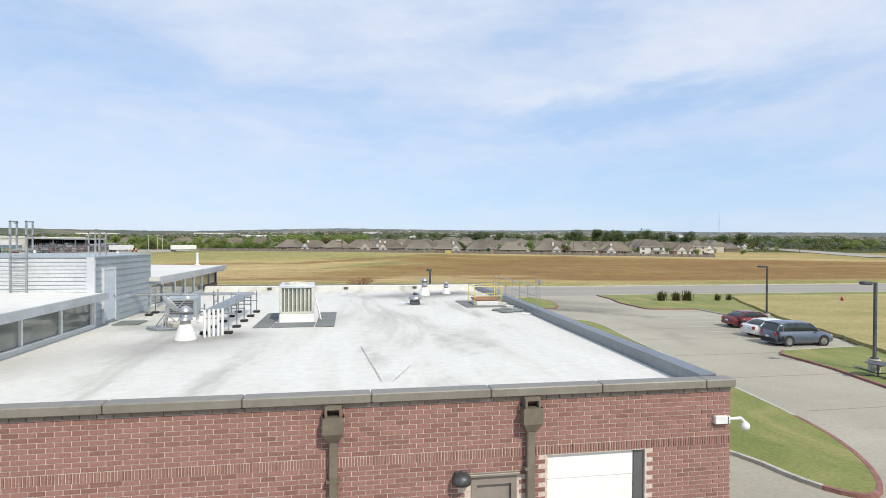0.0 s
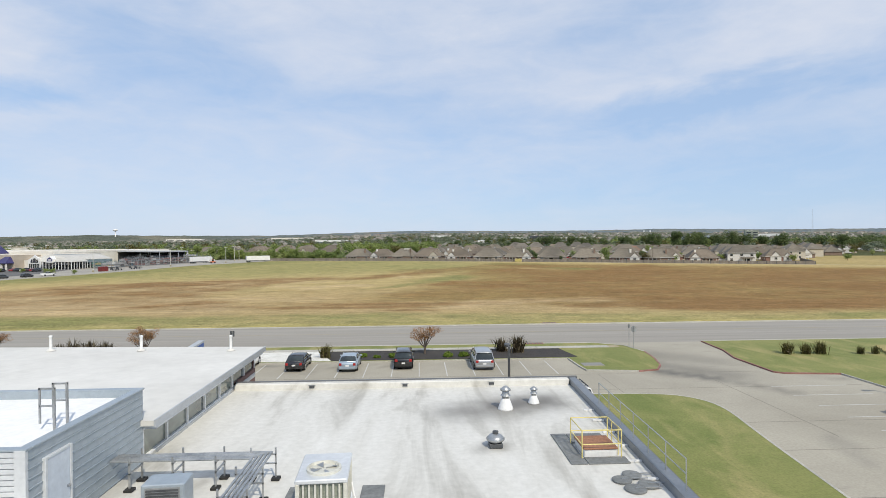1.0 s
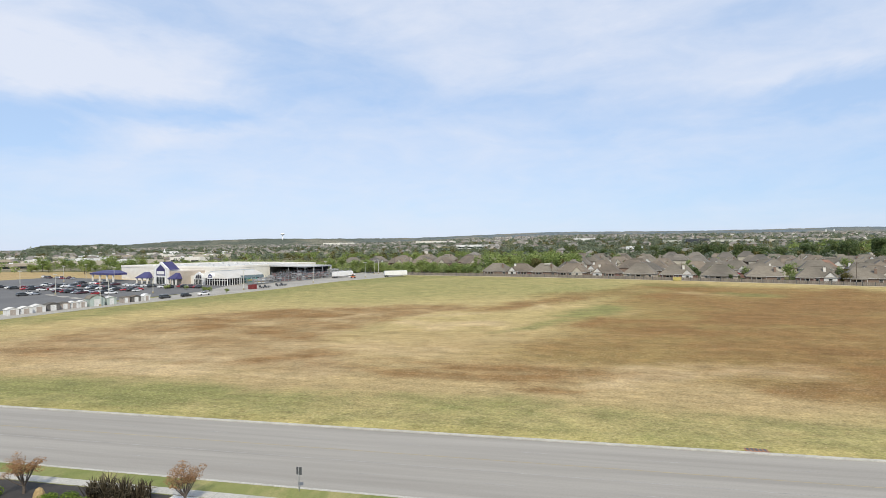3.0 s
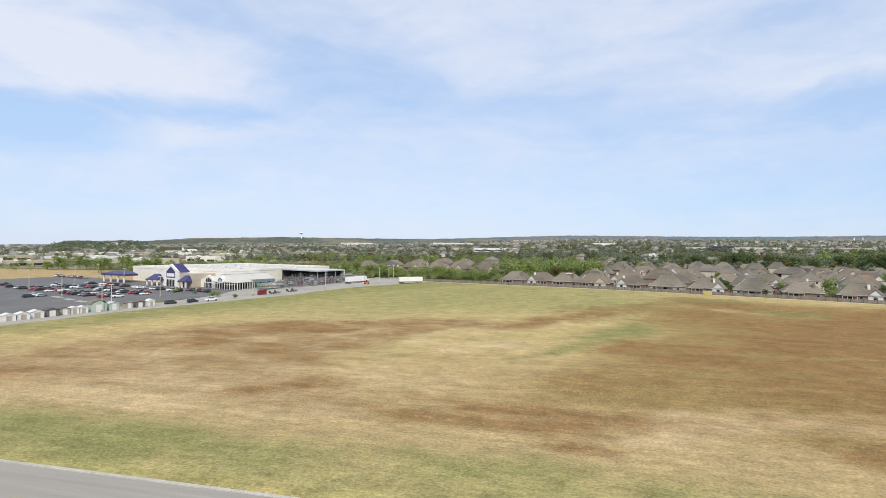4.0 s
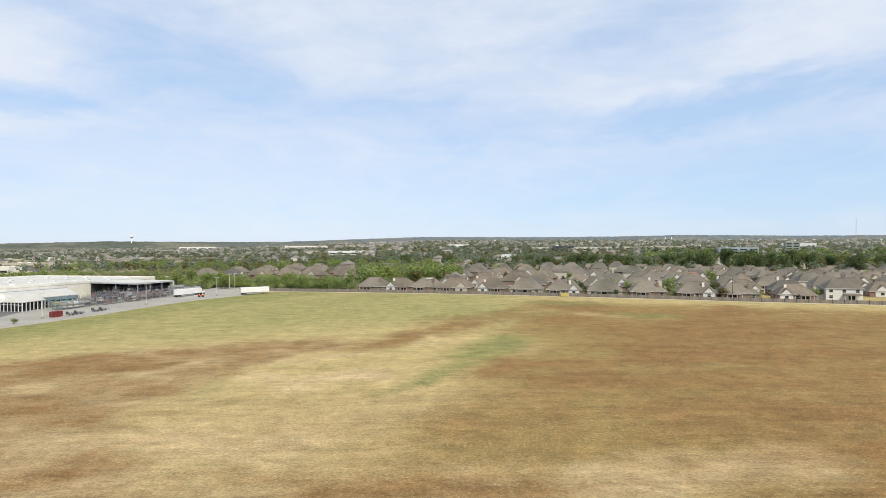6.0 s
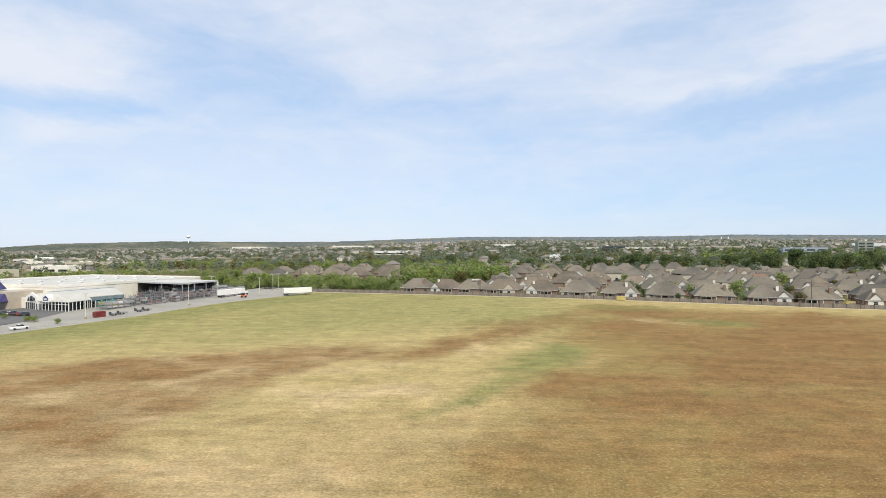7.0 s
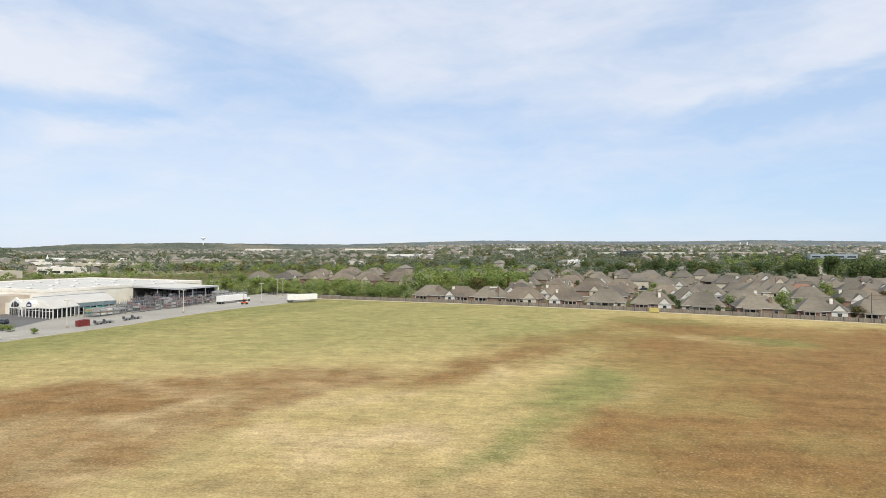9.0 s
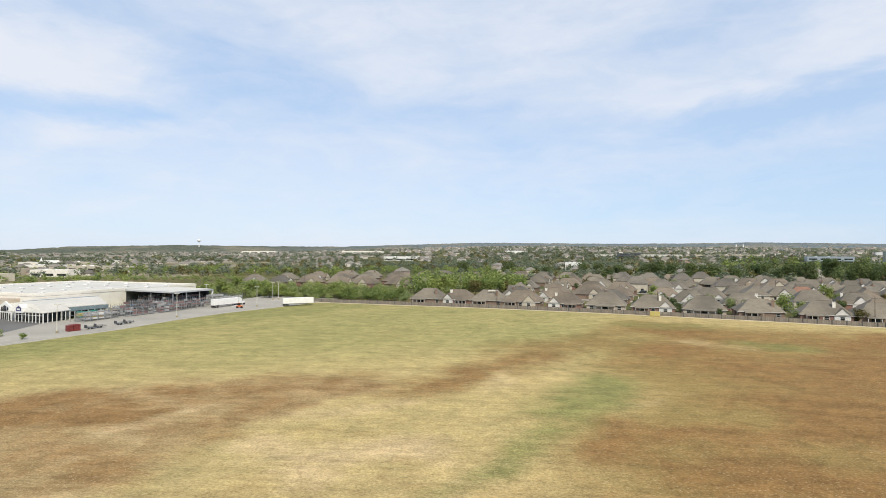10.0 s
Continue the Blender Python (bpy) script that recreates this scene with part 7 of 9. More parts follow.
part("ridge_band", Mesh().box(-28.5, 4, ZRIDGE + 0.01, -28.0, 36, ZRIDGE + 0.25), SIDING, store)
part("logo_gable", prism([(-25.4, 3.0), (-21.2, 3.0), (-21.2, 5.0), (-23.3, 6.3), (-25.4, 5.0)], -0.4, 2.6), WHITE_PAINT, store, "small white sign gable")
part("sign_panel", prism([(-24.8, 3.7), (-21.8, 3.7), (-21.8, 4.9), (-23.3, 5.8), (-24.8, 4.9)], -0.48, -0.41), PURPLE, store, "indigo sign panel")
part("bar", Mesh().box(-24.2, -0.54, 4.1, -22.4, -0.49, 4.7), WHITE_PAINT, store)
part("glasshouse_dark", Mesh().box(-31.5, 3.0, -0.8, -14.0, 3.3, 3.4), GLASS_DARK, store)
part("glasshouse_side", Mesh().box(-17.4, 12.6, -0.8, -17.0, 30, 4.2), GLASS_DARK, store)
part("glasshouse_side", Mesh().box(-14.4, 3.4, -0.8, -14.0, 12.2, 3.2), GLASS_DARK, store)
for i in range(11):
    x = -30.6 + i * 2.08
    part("garden_post", Mesh().box(x - 0.11, 0.1, -1, x + 0.11, 0.32, 3.3), WHITE_PAINT, store)
for i in range(7):
    y = 0.3 + i * 1.97
    x = -9.75 - 0.2 * y
    part("garden_post", Mesh().box(x - 0.11, y - 0.11, -1, x + 0.11, y + 0.11, 3.3), WHITE_PAINT, store)
for i in range(7):
    y = 12.7 + i * 2.85
    part("garden_post", Mesh().box(-14.3, y - 0.12, -1, -14.05, y + 0.12, ZEAVE - 0.25), WHITE_PAINT, store)
part("garden_rail", Mesh().box(-30.6, 0.16, 2.2, -9.9, 0.24, 2.35), WHITE_PAINT, store)
for i in range(8):
    x = -26.5 + i * 2.1
    top = min(1.0, (-9.5 - x) / 8.5)
    part("roof_rib", Mesh().add([(x - 0.06, 0.0, 3.54), (x + 0.06, 0.0, 3.54), (x + 0.06, 3.0 * top, 3.54 + 2.66 * top + 0.06), (x - 0.06, 3.0 * top, 3.54 + 2.66 * top + 0.06)], [(0, 1, 2, 3)]), SIDING, store)
for i in range(8):
    y = 13.6 + i * 2.2
    part("roof_rib", Mesh().add([(-14.0, y - 0.06, ZEAVE + 0.04), (-14.0, y + 0.06, ZEAVE + 0.04), (-28.2, y * 1.05 + 0.06, ZRIDGE + 0.04), (-28.2, y * 1.05 - 0.06, ZRIDGE + 0.04)], [(0, 1, 2, 3)]), SIDING, store)
part("shade_band", Mesh().box(-13.98, 12.6, 2.7, -13.88, 30, 4.2), TEAL_SCREEN, store, "teal-grey screen below the greenhouse eave")
# lumber canopy
part("lumber_roof", Mesh().add([(-36.3, 56, 7.9), (-5.2, 56, 7.5), (-5.2, 82, 7.5), (-36.3, 82, 7.9), (-36.3, 56, 8.6), (-5.2, 56, 8.2), (-5.2, 82, 8.2), (-36.3, 82, 8.6)],
     [(0, 3, 2, 1), (4, 5, 6, 7), (0, 1, 5, 4), (1, 2, 6, 5), (2, 3, 7, 6)]), FASCIA, store, "grey steel lumber canopy")
part("lumber_roof_sheet", Mesh().add([(-36.2, 56.1, 8.62), (-5.3, 56.1, 8.22), (-5.3, 81.9, 8.22), (-36.2, 81.9, 8.62)], [(0, 1, 2, 3)]), STORE_ROOF, store)
for i in range(4):
    for x in (-5.7, -20):
        y = 57 + i * 8.2
        part("canopy_column", Mesh().box(x - 0.13, y - 0.13, -1.5, x + 0.13, y + 0.13, 7.5), FASCIA, store)
# dark sheet added over the cream wall, as shade beneath the canopy
part("loading_bay", Mesh().box(-36.28, 56.5, -1.0, -36.1, 81.5, 7.4), DARK_STEEL, store, "dark sheet standing for shade under the canopy")
part("end_wall", Mesh().box(-6.4, 81.6, -1.5, -5.2, 82, 7.6), WHITE_PAINT, store)
part("back_wall", Mesh().box(-36, 81.6, -1.5, -8, 82, 7.6), DARK_STEEL, store)

# racks of building goods in the yard
GOODS = [worn("goods_" + n, d, l, 0.6, 5, 0.75, space="object") for n, d, l in (("rose", rgb(0.19, 0.115, 0.112), rgb(0.31, 0.205, 0.195)), ("grey", rgb(0.30, 0.30, 0.30), rgb(0.48, 0.47, 0.46)), ("timber", rgb(0.33, 0.24, 0.15), rgb(0.45, 0.35, 0.24)),
                                                                            ("green", rgb(0.02, 0.20, 0.16), rgb(0.05, 0.32, 0.26)), ("blue", rgb(0.05, 0.16, 0.30), rgb(0.09, 0.24, 0.40)), ("yellow", rgb(0.34, 0.29, 0.11), rgb(0.45, 0.39, 0.18)), ("white", rgb(0.58, 0.58, 0.56), rgb(0.72, 0.72, 0.70)), ("dark", rgb(0.075, 0.068, 0.066), rgb(0.15, 0.135, 0.13)))]
RACK_STEEL = worn("slate_rack_steel", rgb(0.24, 0.27, 0.29), rgb(0.38, 0.41, 0.43), 0.8, 6, 0.5, 0.4, space="object")


def pallet_rack(label, at, length, height, colours, seed):
    g = random.Random(seed)
    t = thing("pallet_rack", label, "storage rack", at, "racks in the goods yard")
    n = max(2, round(length / 2.7))
    for i in range(n + 1):
        y = length * i / n
        for x in (-0.6, 0.6):
            part("upright", Mesh().box(x - 0.06, y - 0.06, -1.0, x + 0.06, y + 0.06, height), RACK_STEEL, t)
    levels = [0.25 + k * 1.35 for k in range(int(height / 1.35))]
    for z in levels:
        for x in (-0.6, 0.6):
            part("beam", Mesh().box(x - 0.04, 0, z - 0.12, x + 0.04, length, z), RACK_STEEL, t)
        for i in range(n):
            if g.random() < 0.85:
                w = length / n
                hh = g.uniform(0.5, 1.05)
                part("crate", Mesh().box(-0.55, w * i + 0.15, z, 0.55, w * (i + 1) - 0.15, z + hh, 0.04), g.choice(colours), t)
    return t


for k, (x, y, ln, h) in enumerate(((-10.5, 44, 14, 4.4), (-10.5, 60, 14, 4.6), (-14.5, 42, 14, 4.8), (-14.5, 60, 15, 4.8), (-7.0, 52, 11, 3.4), (-29, 58, 22, 5.6), (-3.5, 76, 11, 5.6), (-1.5, 76, 11, 5.8), (-8.0, 40, 16, 4.6), (-8.0, 57, 24, 5.0), (-11.8, 57, 24, 5.4), (-20, 56, 25, 6.0), (-18.0, 41, 15, 4.8), (-1.0, 84, 14, 5.0), (-2.6, 24, 15, 4.1), (-1.0, 41, 15, 4.3), (0.6, 57, 15, 4.5), (2.2, 26, 13, 3.9), (3.2, 41, 14, 4.2))):
    pallet_rack("steel pallet rack stacked with rose and grey goods", STORE @ pose(x, y, STORE_Z + 0.3), ln, h, [GOODS[1]] if k in (6, 7, 13) else [GOODS[0], GOODS[0], GOODS[1], GOODS[7], GOODS[7]], 400 + k)
for k, (x, y, ln) in enumerate(((-11.4, 14.5, 14), (-8.6, 13, 16), (-6.0, 12, 16), (-11.4, 30, 9), (-8.6, 30, 9), (-6.0, 29, 10), (-20.5, 33, 22), (-2.8, 8.5, 14), (0.0, 9.5, 14))):
    pallet_rack("low garden display rack with coloured stock", STORE @ pose(x, y, STORE_Z), ln, 2.7 if y < 20 else 3.4 + 0.4 * (k % 3), [GOODS[q] for q in ((1, 3, 1, 6), (4, 1, 6, 1), (3, 1, 2, 1), (1, 0, 2, 5))[k % 4]], 430 + k)
yf = thing("yard_fence", "tall grey mesh fence round the goods yard", "fence", STORE @ Matrix.Translation((0, 0, STORE_Z)))
for i in range(24):
    y = 8 + i * 2.8
    x = 1.6 + 0.06 * (y - 8)
    part("post", Mesh().box(x - 0.06, y - 0.06, -1.4, x + 0.06, y + 0.06, 3.4), GALV, yf)
    for z in (0.4, 1.9, 3.35):
        part("rail", Mesh().tube((x, y, z), (1.6 + 0.06 * (y - 5.2), y + 2.8, z), 0.035, n=5), GALV, yf)
for i in range(5):
    x = -10.4 + i * 2.4
    part("post", Mesh().box(x - 0.05, 7.9, -1.4, x + 0.05, 8.0, 3.4), GALV, yf)
    for z in (0.4, 1.9, 3.35):
        part("rail", Mesh().tube((x, 8, z), (x + 2.4, 8, z), 0.035, n=5), GALV, yf)


def stack(name, label, cat, x, y, material, w, d, h, rows, rot=0):
    t = thing(name, label, cat, pose(x, y, ground_z(x, y) + 0.16, 0, 0, rot))
    g = random.Random(int(abs(x) * 7))
    for i in range(rows):
        z = 0
        while z < h:
            dz = g.uniform(0.4, 0.7)
            part("bale", Mesh().box(-w / 2 + w * i / rows + 0.03, -d / 2, z, -w / 2 + w * (i + 1) / rows - 0.03, d / 2, z + dz - 0.03, 0.04), material, t)
            z += dz
    return t


RED_GOODS = worn("red_wrapped_goods", rgb(0.15, 0.020, 0.020), rgb(0.24, 0.040, 0.036), 0.8, 5, 0.6, space="object")
stack("red_bale_stack", "stack of red wrapped bales on the drive", "goods stack", -163.6, 275.5, RED_GOODS, 4.0, 2.2, 2.1, 5, 65)
for x, y in ((-160.6, 280.0), (-159.6, 283.4), (-157.2, 291.0), (-156.2, 294.6)):
    t = thing("trailer_cart", "low grey utility trailer with mesh sides", "utility trailer", pose(x, y, ground_z(x, y) + 0.16, 0, 0, -22), "utility trailers beside the yard")
    part("bed", Mesh().box(-0.85, -1.6, 0.45, 0.85, 1.6, 0.58), DARK_STEEL, t)
    for sx in (-0.85, 0.85):
        part("side_rail", Mesh().box(sx - 0.04, -1.6, 0.9, sx + 0.04, 1.6, 0.97).box(sx - 0.03, -1.6, 0.5, sx + 0.03, -1.5, 0.95).box(sx - 0.03, 1.5, 0.5, sx + 0.03, 1.6, 0.95), DARK_STEEL, t)
        part("wheel", Mesh().tube((sx * 1.05, 0, 0.32), (sx * 1.25, 0, 0.32), 0.32, n=12), BLACK, t)
    part("ramp", Mesh().box(-0.8, -1.68, 0.5, 0.8, -1.6, 1.6), DARK_STEEL, t)
    part("tongue", Mesh().tube((0, 1.6, 0.5), (0, 2.7, 0.45), 0.05), DARK_STEEL, t)


def semi_trailer(label, x, y, rot):
    """A box trailer, its length along +x."""
    t = thing("semi_trailer", label, "trailer", pose(x, y, ground_z(x, y) + 0.16, 0, 0, rot))
    part("box", Mesh().box(-7.6, -1.25, 1.15, 7.6, 1.25, 4.0, 0.04), WHITE_PAINT, t, "white ribbed box")
    for i in range(15):
        part("side_post", Mesh().box(-7.4 + i * 1.04, -1.28, 1.2, -7.34 + i * 1.04, -1.25, 3.95), WHITE_PAINT, t)
    part("underframe", Mesh().box(-7.5, -0.6, 0.9, 7.4, 0.6, 1.15), DARK_STEEL, t)
    for xw in (-6.6, -5.3):
        for sy in (-1.1, 1.1):
            w = part("wheel", Mesh().tube((xw, sy - 0.25, 0.52), (xw, sy + 0.25, 0.52), 0.52, n=16), BLACK, t)
            part("rim", Mesh().tube((xw, sy - 0.26, 0.52), (xw, sy + 0.26, 0.52), 0.28, n=12), CHROME, w)
    for sy in (-0.8, 0.8):
        part("landing_leg", Mesh().box(4.2, sy - 0.08, 0.02, 4.4, sy + 0.08, 1.0), DARK_STEEL, t)
    return t


semi_trailer("white box trailer parked by the yard entrance", -147.9, 355.7, 70)
semi_trailer("white box trailer parked beside the field edge", -113.6, 364.0, 32)
cab = thing("lorry_cab", "white lorry tractor coupled to a box trailer", "lorry", pose(-144.6, 364.8, ground_z(-144, 365) + 0.16, 0, 0, 70))
part("sleeper", Mesh().box(-1.4, -1.2, 0.9, 0.6, 1.2, 3.6, 0.15), CAR_PAINT["white"], cab)
part("hood", Mesh().box(0.6, -1.0, 0.7, 2.9, 1.0, 1.9, 0.15), CAR_PAINT["white"], cab)
part("windscreen", Mesh().box(0.55, -1.0, 2.0, 0.68, 1.0, 2.9), GLASS_DARK, cab)
part("fairing", Mesh().add([(-1.4, -1.1, 3.6), (0.5, -1.1, 3.6), (0.5, 1.1, 3.6), (-1.4, 1.1, 3.6), (-1.4, -1.1, 4.1), (-1.4, 1.1, 4.1)], [(0, 1, 4), (1, 2, 5, 4), (2, 3, 5), (3, 0, 4, 5)]), CAR_PAINT["white"], cab)
for xw in (2.1, -2.2):
    for sy in (-1.0, 1.0):
        part("wheel", Mesh().tube((xw, sy - 0.25, 0.52), (xw, sy + 0.25, 0.52), 0.52, n=16), BLACK, cab)
part("chassis", Mesh().box(-3.2, -0.5, 0.6, 2.8, 0.5, 0.9), DARK_STEEL, cab)
lift = thing("forklift", "orange telescopic forklift beside the trailer", "forklift", pose(-137.6, 350.0, ground_z(-137, 350) + 0.16, 0, 0, 15))
ORANGE = paint("orange_machine_paint", rgb(0.55, 0.12, 0.025), 0.4)
part("chassis", Mesh().box(-1.5, -0.9, 0.5, 1.5, 0.9, 1.3, 0.1), ORANGE, lift)
part("cabin", Mesh().box(-0.6, -0.8, 1.3, 0.5, 0.2, 2.4, 0.08), GLASS_DARK, lift)
part("boom", Mesh().tube((1.2, 0.5, 1.4), (-3.8, 0.5, 0.9), 0.16, n=6), WHITE_PAINT, lift)
part("canopy", Mesh().box(-0.7, -0.9, 2.4, 0.6, 0.3, 2.5), ORANGE, lift)
for xw in (-1.0, 1.0):
    for sy in (-0.9, 0.9):
        part("wheel", Mesh().tube((xw, sy - 0.2, 0.5), (xw, sy + 0.2, 0.5), 0.5, n=14), BLACK, lift)

# display sheds along the car park
SHED = {"white": worn("white_shed_boards", rgb(0.62, 0.62, 0.60), rgb(0.76, 0.76, 0.74), 0.8, 6, 0.7, space="object"), "dark": worn("grey_brown_shed_boards", rgb(0.10, 0.095, 0.09), rgb(0.16, 0.15, 0.14), 0.8, 6, 0.8, space="object"),
        "sage": worn("sage_shed_boards", rgb(0.36, 0.43, 0.39), rgb(0.46, 0.53, 0.48), 0.8, 6, 0.75, space="object"), "tan": worn("tan_shed_boards", rgb(0.34, 0.29, 0.25), rgb(0.44, 0.39, 0.34), 0.8, 6, 0.8, space="object")}


def shed(x, y, w, d, h, colour, roof, label, barn=False):
    t = thing("garden_shed", label, "shed", pose(x, y, ground_z(x, y) + 0.12, 0, 0, 68), "display sheds beside the drive")
    part("wall", Mesh().add([(-w / 2, -d / 2, 0), (w / 2, -d / 2, 0), (w / 2, d / 2, 0), (-w / 2, d / 2, 0), (-w / 2, -d / 2, h), (w / 2, -d / 2, h), (w / 2, d / 2, h), (-w / 2, d / 2, h), (0, -d / 2, h + 0.32 * w * 0.5 * (1.7 if barn else 1)), (0, d / 2, h + 0.32 * w * 0.5 * (1.7 if barn else 1))],
         [(0, 1, 5, 8, 4), (2, 3, 7, 9, 6), (1, 2, 6, 5), (3, 0, 4, 7)]), SHED[colour], t)
    zr = h + 0.32 * w * 0.5 * (1.7 if barn else 1)
    o = 0.18
    if barn:
        q = [(-w / 2 - o, h - 0.1), (-w * 0.36, h + (zr - h) * 0.62), (0, zr), (w * 0.36, h + (zr - h) * 0.62), (w / 2 + o, h - 0.1)]
    else:
        q = [(-w / 2 - o, h - 0.1), (0, zr), (w / 2 + o, h - 0.1)]
    m = Mesh()
    for a, b in zip(q, q[1:]):
        m.add([(a[0], -d / 2 - o, a[1]), (b[0], -d / 2 - o, b[1]), (b[0], d / 2 + o, b[1]), (a[0], d / 2 + o, a[1]), (a[0], -d / 2 - o, a[1] + 0.1), (b[0], -d / 2 - o, b[1] + 0.1), (b[0], d / 2 + o, b[1] + 0.1), (a[0], d / 2 + o, a[1] + 0.1)],
              [(4, 5, 6, 7), (3, 2, 1, 0), (0, 1, 5, 4), (2, 3, 7, 6)])
    part("roof", m, roof, t)
    part("door", Mesh().box(-w * 0.22, -d / 2 - 0.05, 0.05, w * 0.22, -d / 2, h * 0.92), SHED["white" if colour != "white" else "tan"], t)
    return t


for k, (x, y, w, d, h, c, rf_, b) in enumerate(((-191.6, 171.2, 3.6, 3.2, 2.0, "white", ROOF_WHITE, 0), (-190.6, 175.2, 3.6, 3.2, 2.0, "white", ROOF_WHITE, 0), (-190.2, 179.6, 4.0, 3.4, 2.2, "white", ROOF_WHITE, 0), (-189.8, 184.8, 4.2, 3.4, 2.3, "dark", SHINGLES[2], 0),
                                               (-189.4, 189.4, 3.2, 3.0, 2.2, "tan", SHINGLES[2], 0), (-188.6, 192.6, 2.8, 3.0, 2.2, "white", ROOF_WHITE, 0), (-187.8, 195.6, 2.8, 3.0, 2.2, "white", ROOF_WHITE, 0), (-186.6, 200.6, 5.2, 4.4, 3.0, "sage", SHINGLES[0], 1),
                                               (-185.0, 206.2, 3.6, 3.4, 2.7, "sage", ROOF_WHITE, 0), (-184.2, 213.0, 2.8, 2.8, 2.2, "tan", SHINGLES[0], 0), (-182.8, 217.0, 3.6, 2.8, 2.2, "dark", SHINGLES[1], 0), (-181.8, 222.0, 2.6, 2.6, 2.2, "white", CANVAS_WHITE, 1))):
    shed(x, y, w, d, h, c, rf_, "small %s display shed beside the service drive" % {"white": "white", "dark": "grey-brown", "tan": "tan", "sage": "sage green"}[c], bool(b))

# cars in the store car park
lot_cars = [car(k, c, l, pose(0, -80 - 8 * i, -3), group="cars in the store car park", detail=False) for i, (k, c, l) in enumerate((("sedan", "silver", "silver sedan in the store car park"), ("suv", "black", "black crossover in the store car park"), ("pickup", "white", "white pickup in the store car park"),
            ("hatch", "red", "red hatchback in the store car park"), ("van", "charcoal", "charcoal minivan in the store car park"), ("pickup", "maroon", "maroon pickup in the store car park"), ("sedan", "white", "white sedan in the store car park")))]
g = random.Random(5)
spots = []
for r_ in range(8):
    y = -20 - r_ * 9.0 - (4.5 if r_ % 2 else 0)
    for i in range(22):
        x = -148 + i * 5.6 + g.uniform(-0.5, 0.5)
        if x > -64 + 6 * (r_ % 2) and r_ > 4:
            continue
        if g.random() < (0.80 if r_ < 5 and x > -122 else 0.18):
            spots.append((x, y + g.uniform(-0.4, 0.4), 0 if g.random() < 0.6 else 180))
spots += [(-30 + 3.0 * i, -14.5, 90) for i in range(6)] + [(-165 - 6 * i, 2 - g.uniform(0, 3), 90) for i in range(8)] + [(-172 + g.uniform(-14, 14), -60 - 5 * i, 0) for i in range(6)]
for k, (x, y, a) in enumerate(spots):
    px, py = on_store(x, y)
    m = pose(px, py, ground_z(px, py) + 0.11, 0, 0, a - 16.9)
    src = lot_cars[(k * 5 + k // 3) % 7]
    if k < 7:
        lot_cars[k].matrix_basis = m
    else:
        copy_thing(src, m)
for k, (px, py, ln, a) in enumerate(((-251, 240.8, 9, -25), (-237, 234.2, 8, -25), (-224, 228.4, 8, -24), (-211, 222.9, 9, -24), (-199.5, 216.2, 5, -24), (-172.5, 256.4, 6, -20), (-165.5, 251.4, 5, 66))):
    isle = thing("traffic_island", "pale concrete island between the parking rows", "traffic island", pose(px, py, ground_z(px, py) + 0.08, 0, 0, a), "islands in the store car park")
    part("kerb", Mesh().box(-ln / 2, -1.3, -0.3, ln / 2, 1.3, 0.15, 0.05), KERB, isle)
    part("infill", Mesh().box(-ln / 2 + 0.25, -1.05, 0.0, ln / 2 - 0.25, 1.05, 0.18, 0.02), DRIVE, isle)


def tall_lamp(x, y, h=10.0):
    t = thing("car_park_lamp", "tall tan twin-head car park lamp", "lamp post", pose(x, y, ground_z(x, y)), "car park lamps")
    part("footing", Mesh().lathe((0, 0, 0), [(0.4, -0.3), (0.4, 0.9), (0.36, 0.95)], 10), PAINT_YELLOW, t)
    part("pole", Mesh().tube((0, 0, 0.9), (0, 0, h), 0.13, 0.10), UNIT_BEIGE, t)
    for s in (-1, 1):
        part("lamp_head", Mesh().box(s * 0.3, -0.25, h - 0.15, s * 1.1, 0.25, h + 0.1, 0.05), UNIT_BEIGE, t)
    part("arm", Mesh().box(-0.35, -0.06, h - 0.08, 0.35, 0.06, h + 0.04), UNIT_BEIGE, t)
    return t


lamp_a = tall_lamp(-165.5, 270.5)
for x, y in ((-147.5, 313.0), (-132.0, 357.0), (-138.0, 392.0), (-135.6, 394.5), (-183.0, 199.5), (-184.2, 205.0), (-252, 244), (-301.5, 268), (-321, 314), (-330, 340), (-204, 253), (-166, 372), (-226, 290), (-270, 300)):
    copy_thing(lamp_a, pose(x, y, ground_z(x, y)))


# ---- board fence, houses and trees beyond the field ----
board_panel = Mesh()
for i in range(16):
    hh = 1.80 + 0.02 * math.sin(i * 2.3)
    board_panel.box(-1.2 + 0.15 * i + 0.005, -0.012 + 0.004 * (i % 3), 0.05, -1.2 + 0.15 * (i + 1) - 0.005, 0.012 + 0.004 * (i % 3), hh)
panel_data = board_panel.data("panel", WOOD_FENCE)
post_data = Mesh().box(-0.13, -0.22, -0.3, 0.13, -0.01, 1.98, 0.02).data("post", DARK_STEEL)
rail_data = Mesh().box(-1.2, -0.05, 0.5, 1.2, -0.013, 0.59).box(-1.2, -0.05, 1.45, 1.2, -0.013, 1.54).data("rails", WOOD_FENCE)
fence = thing("board_fence", "weathered grey-brown wooden board fence along the field", "fence", kind="structure")
g = random.Random(3)
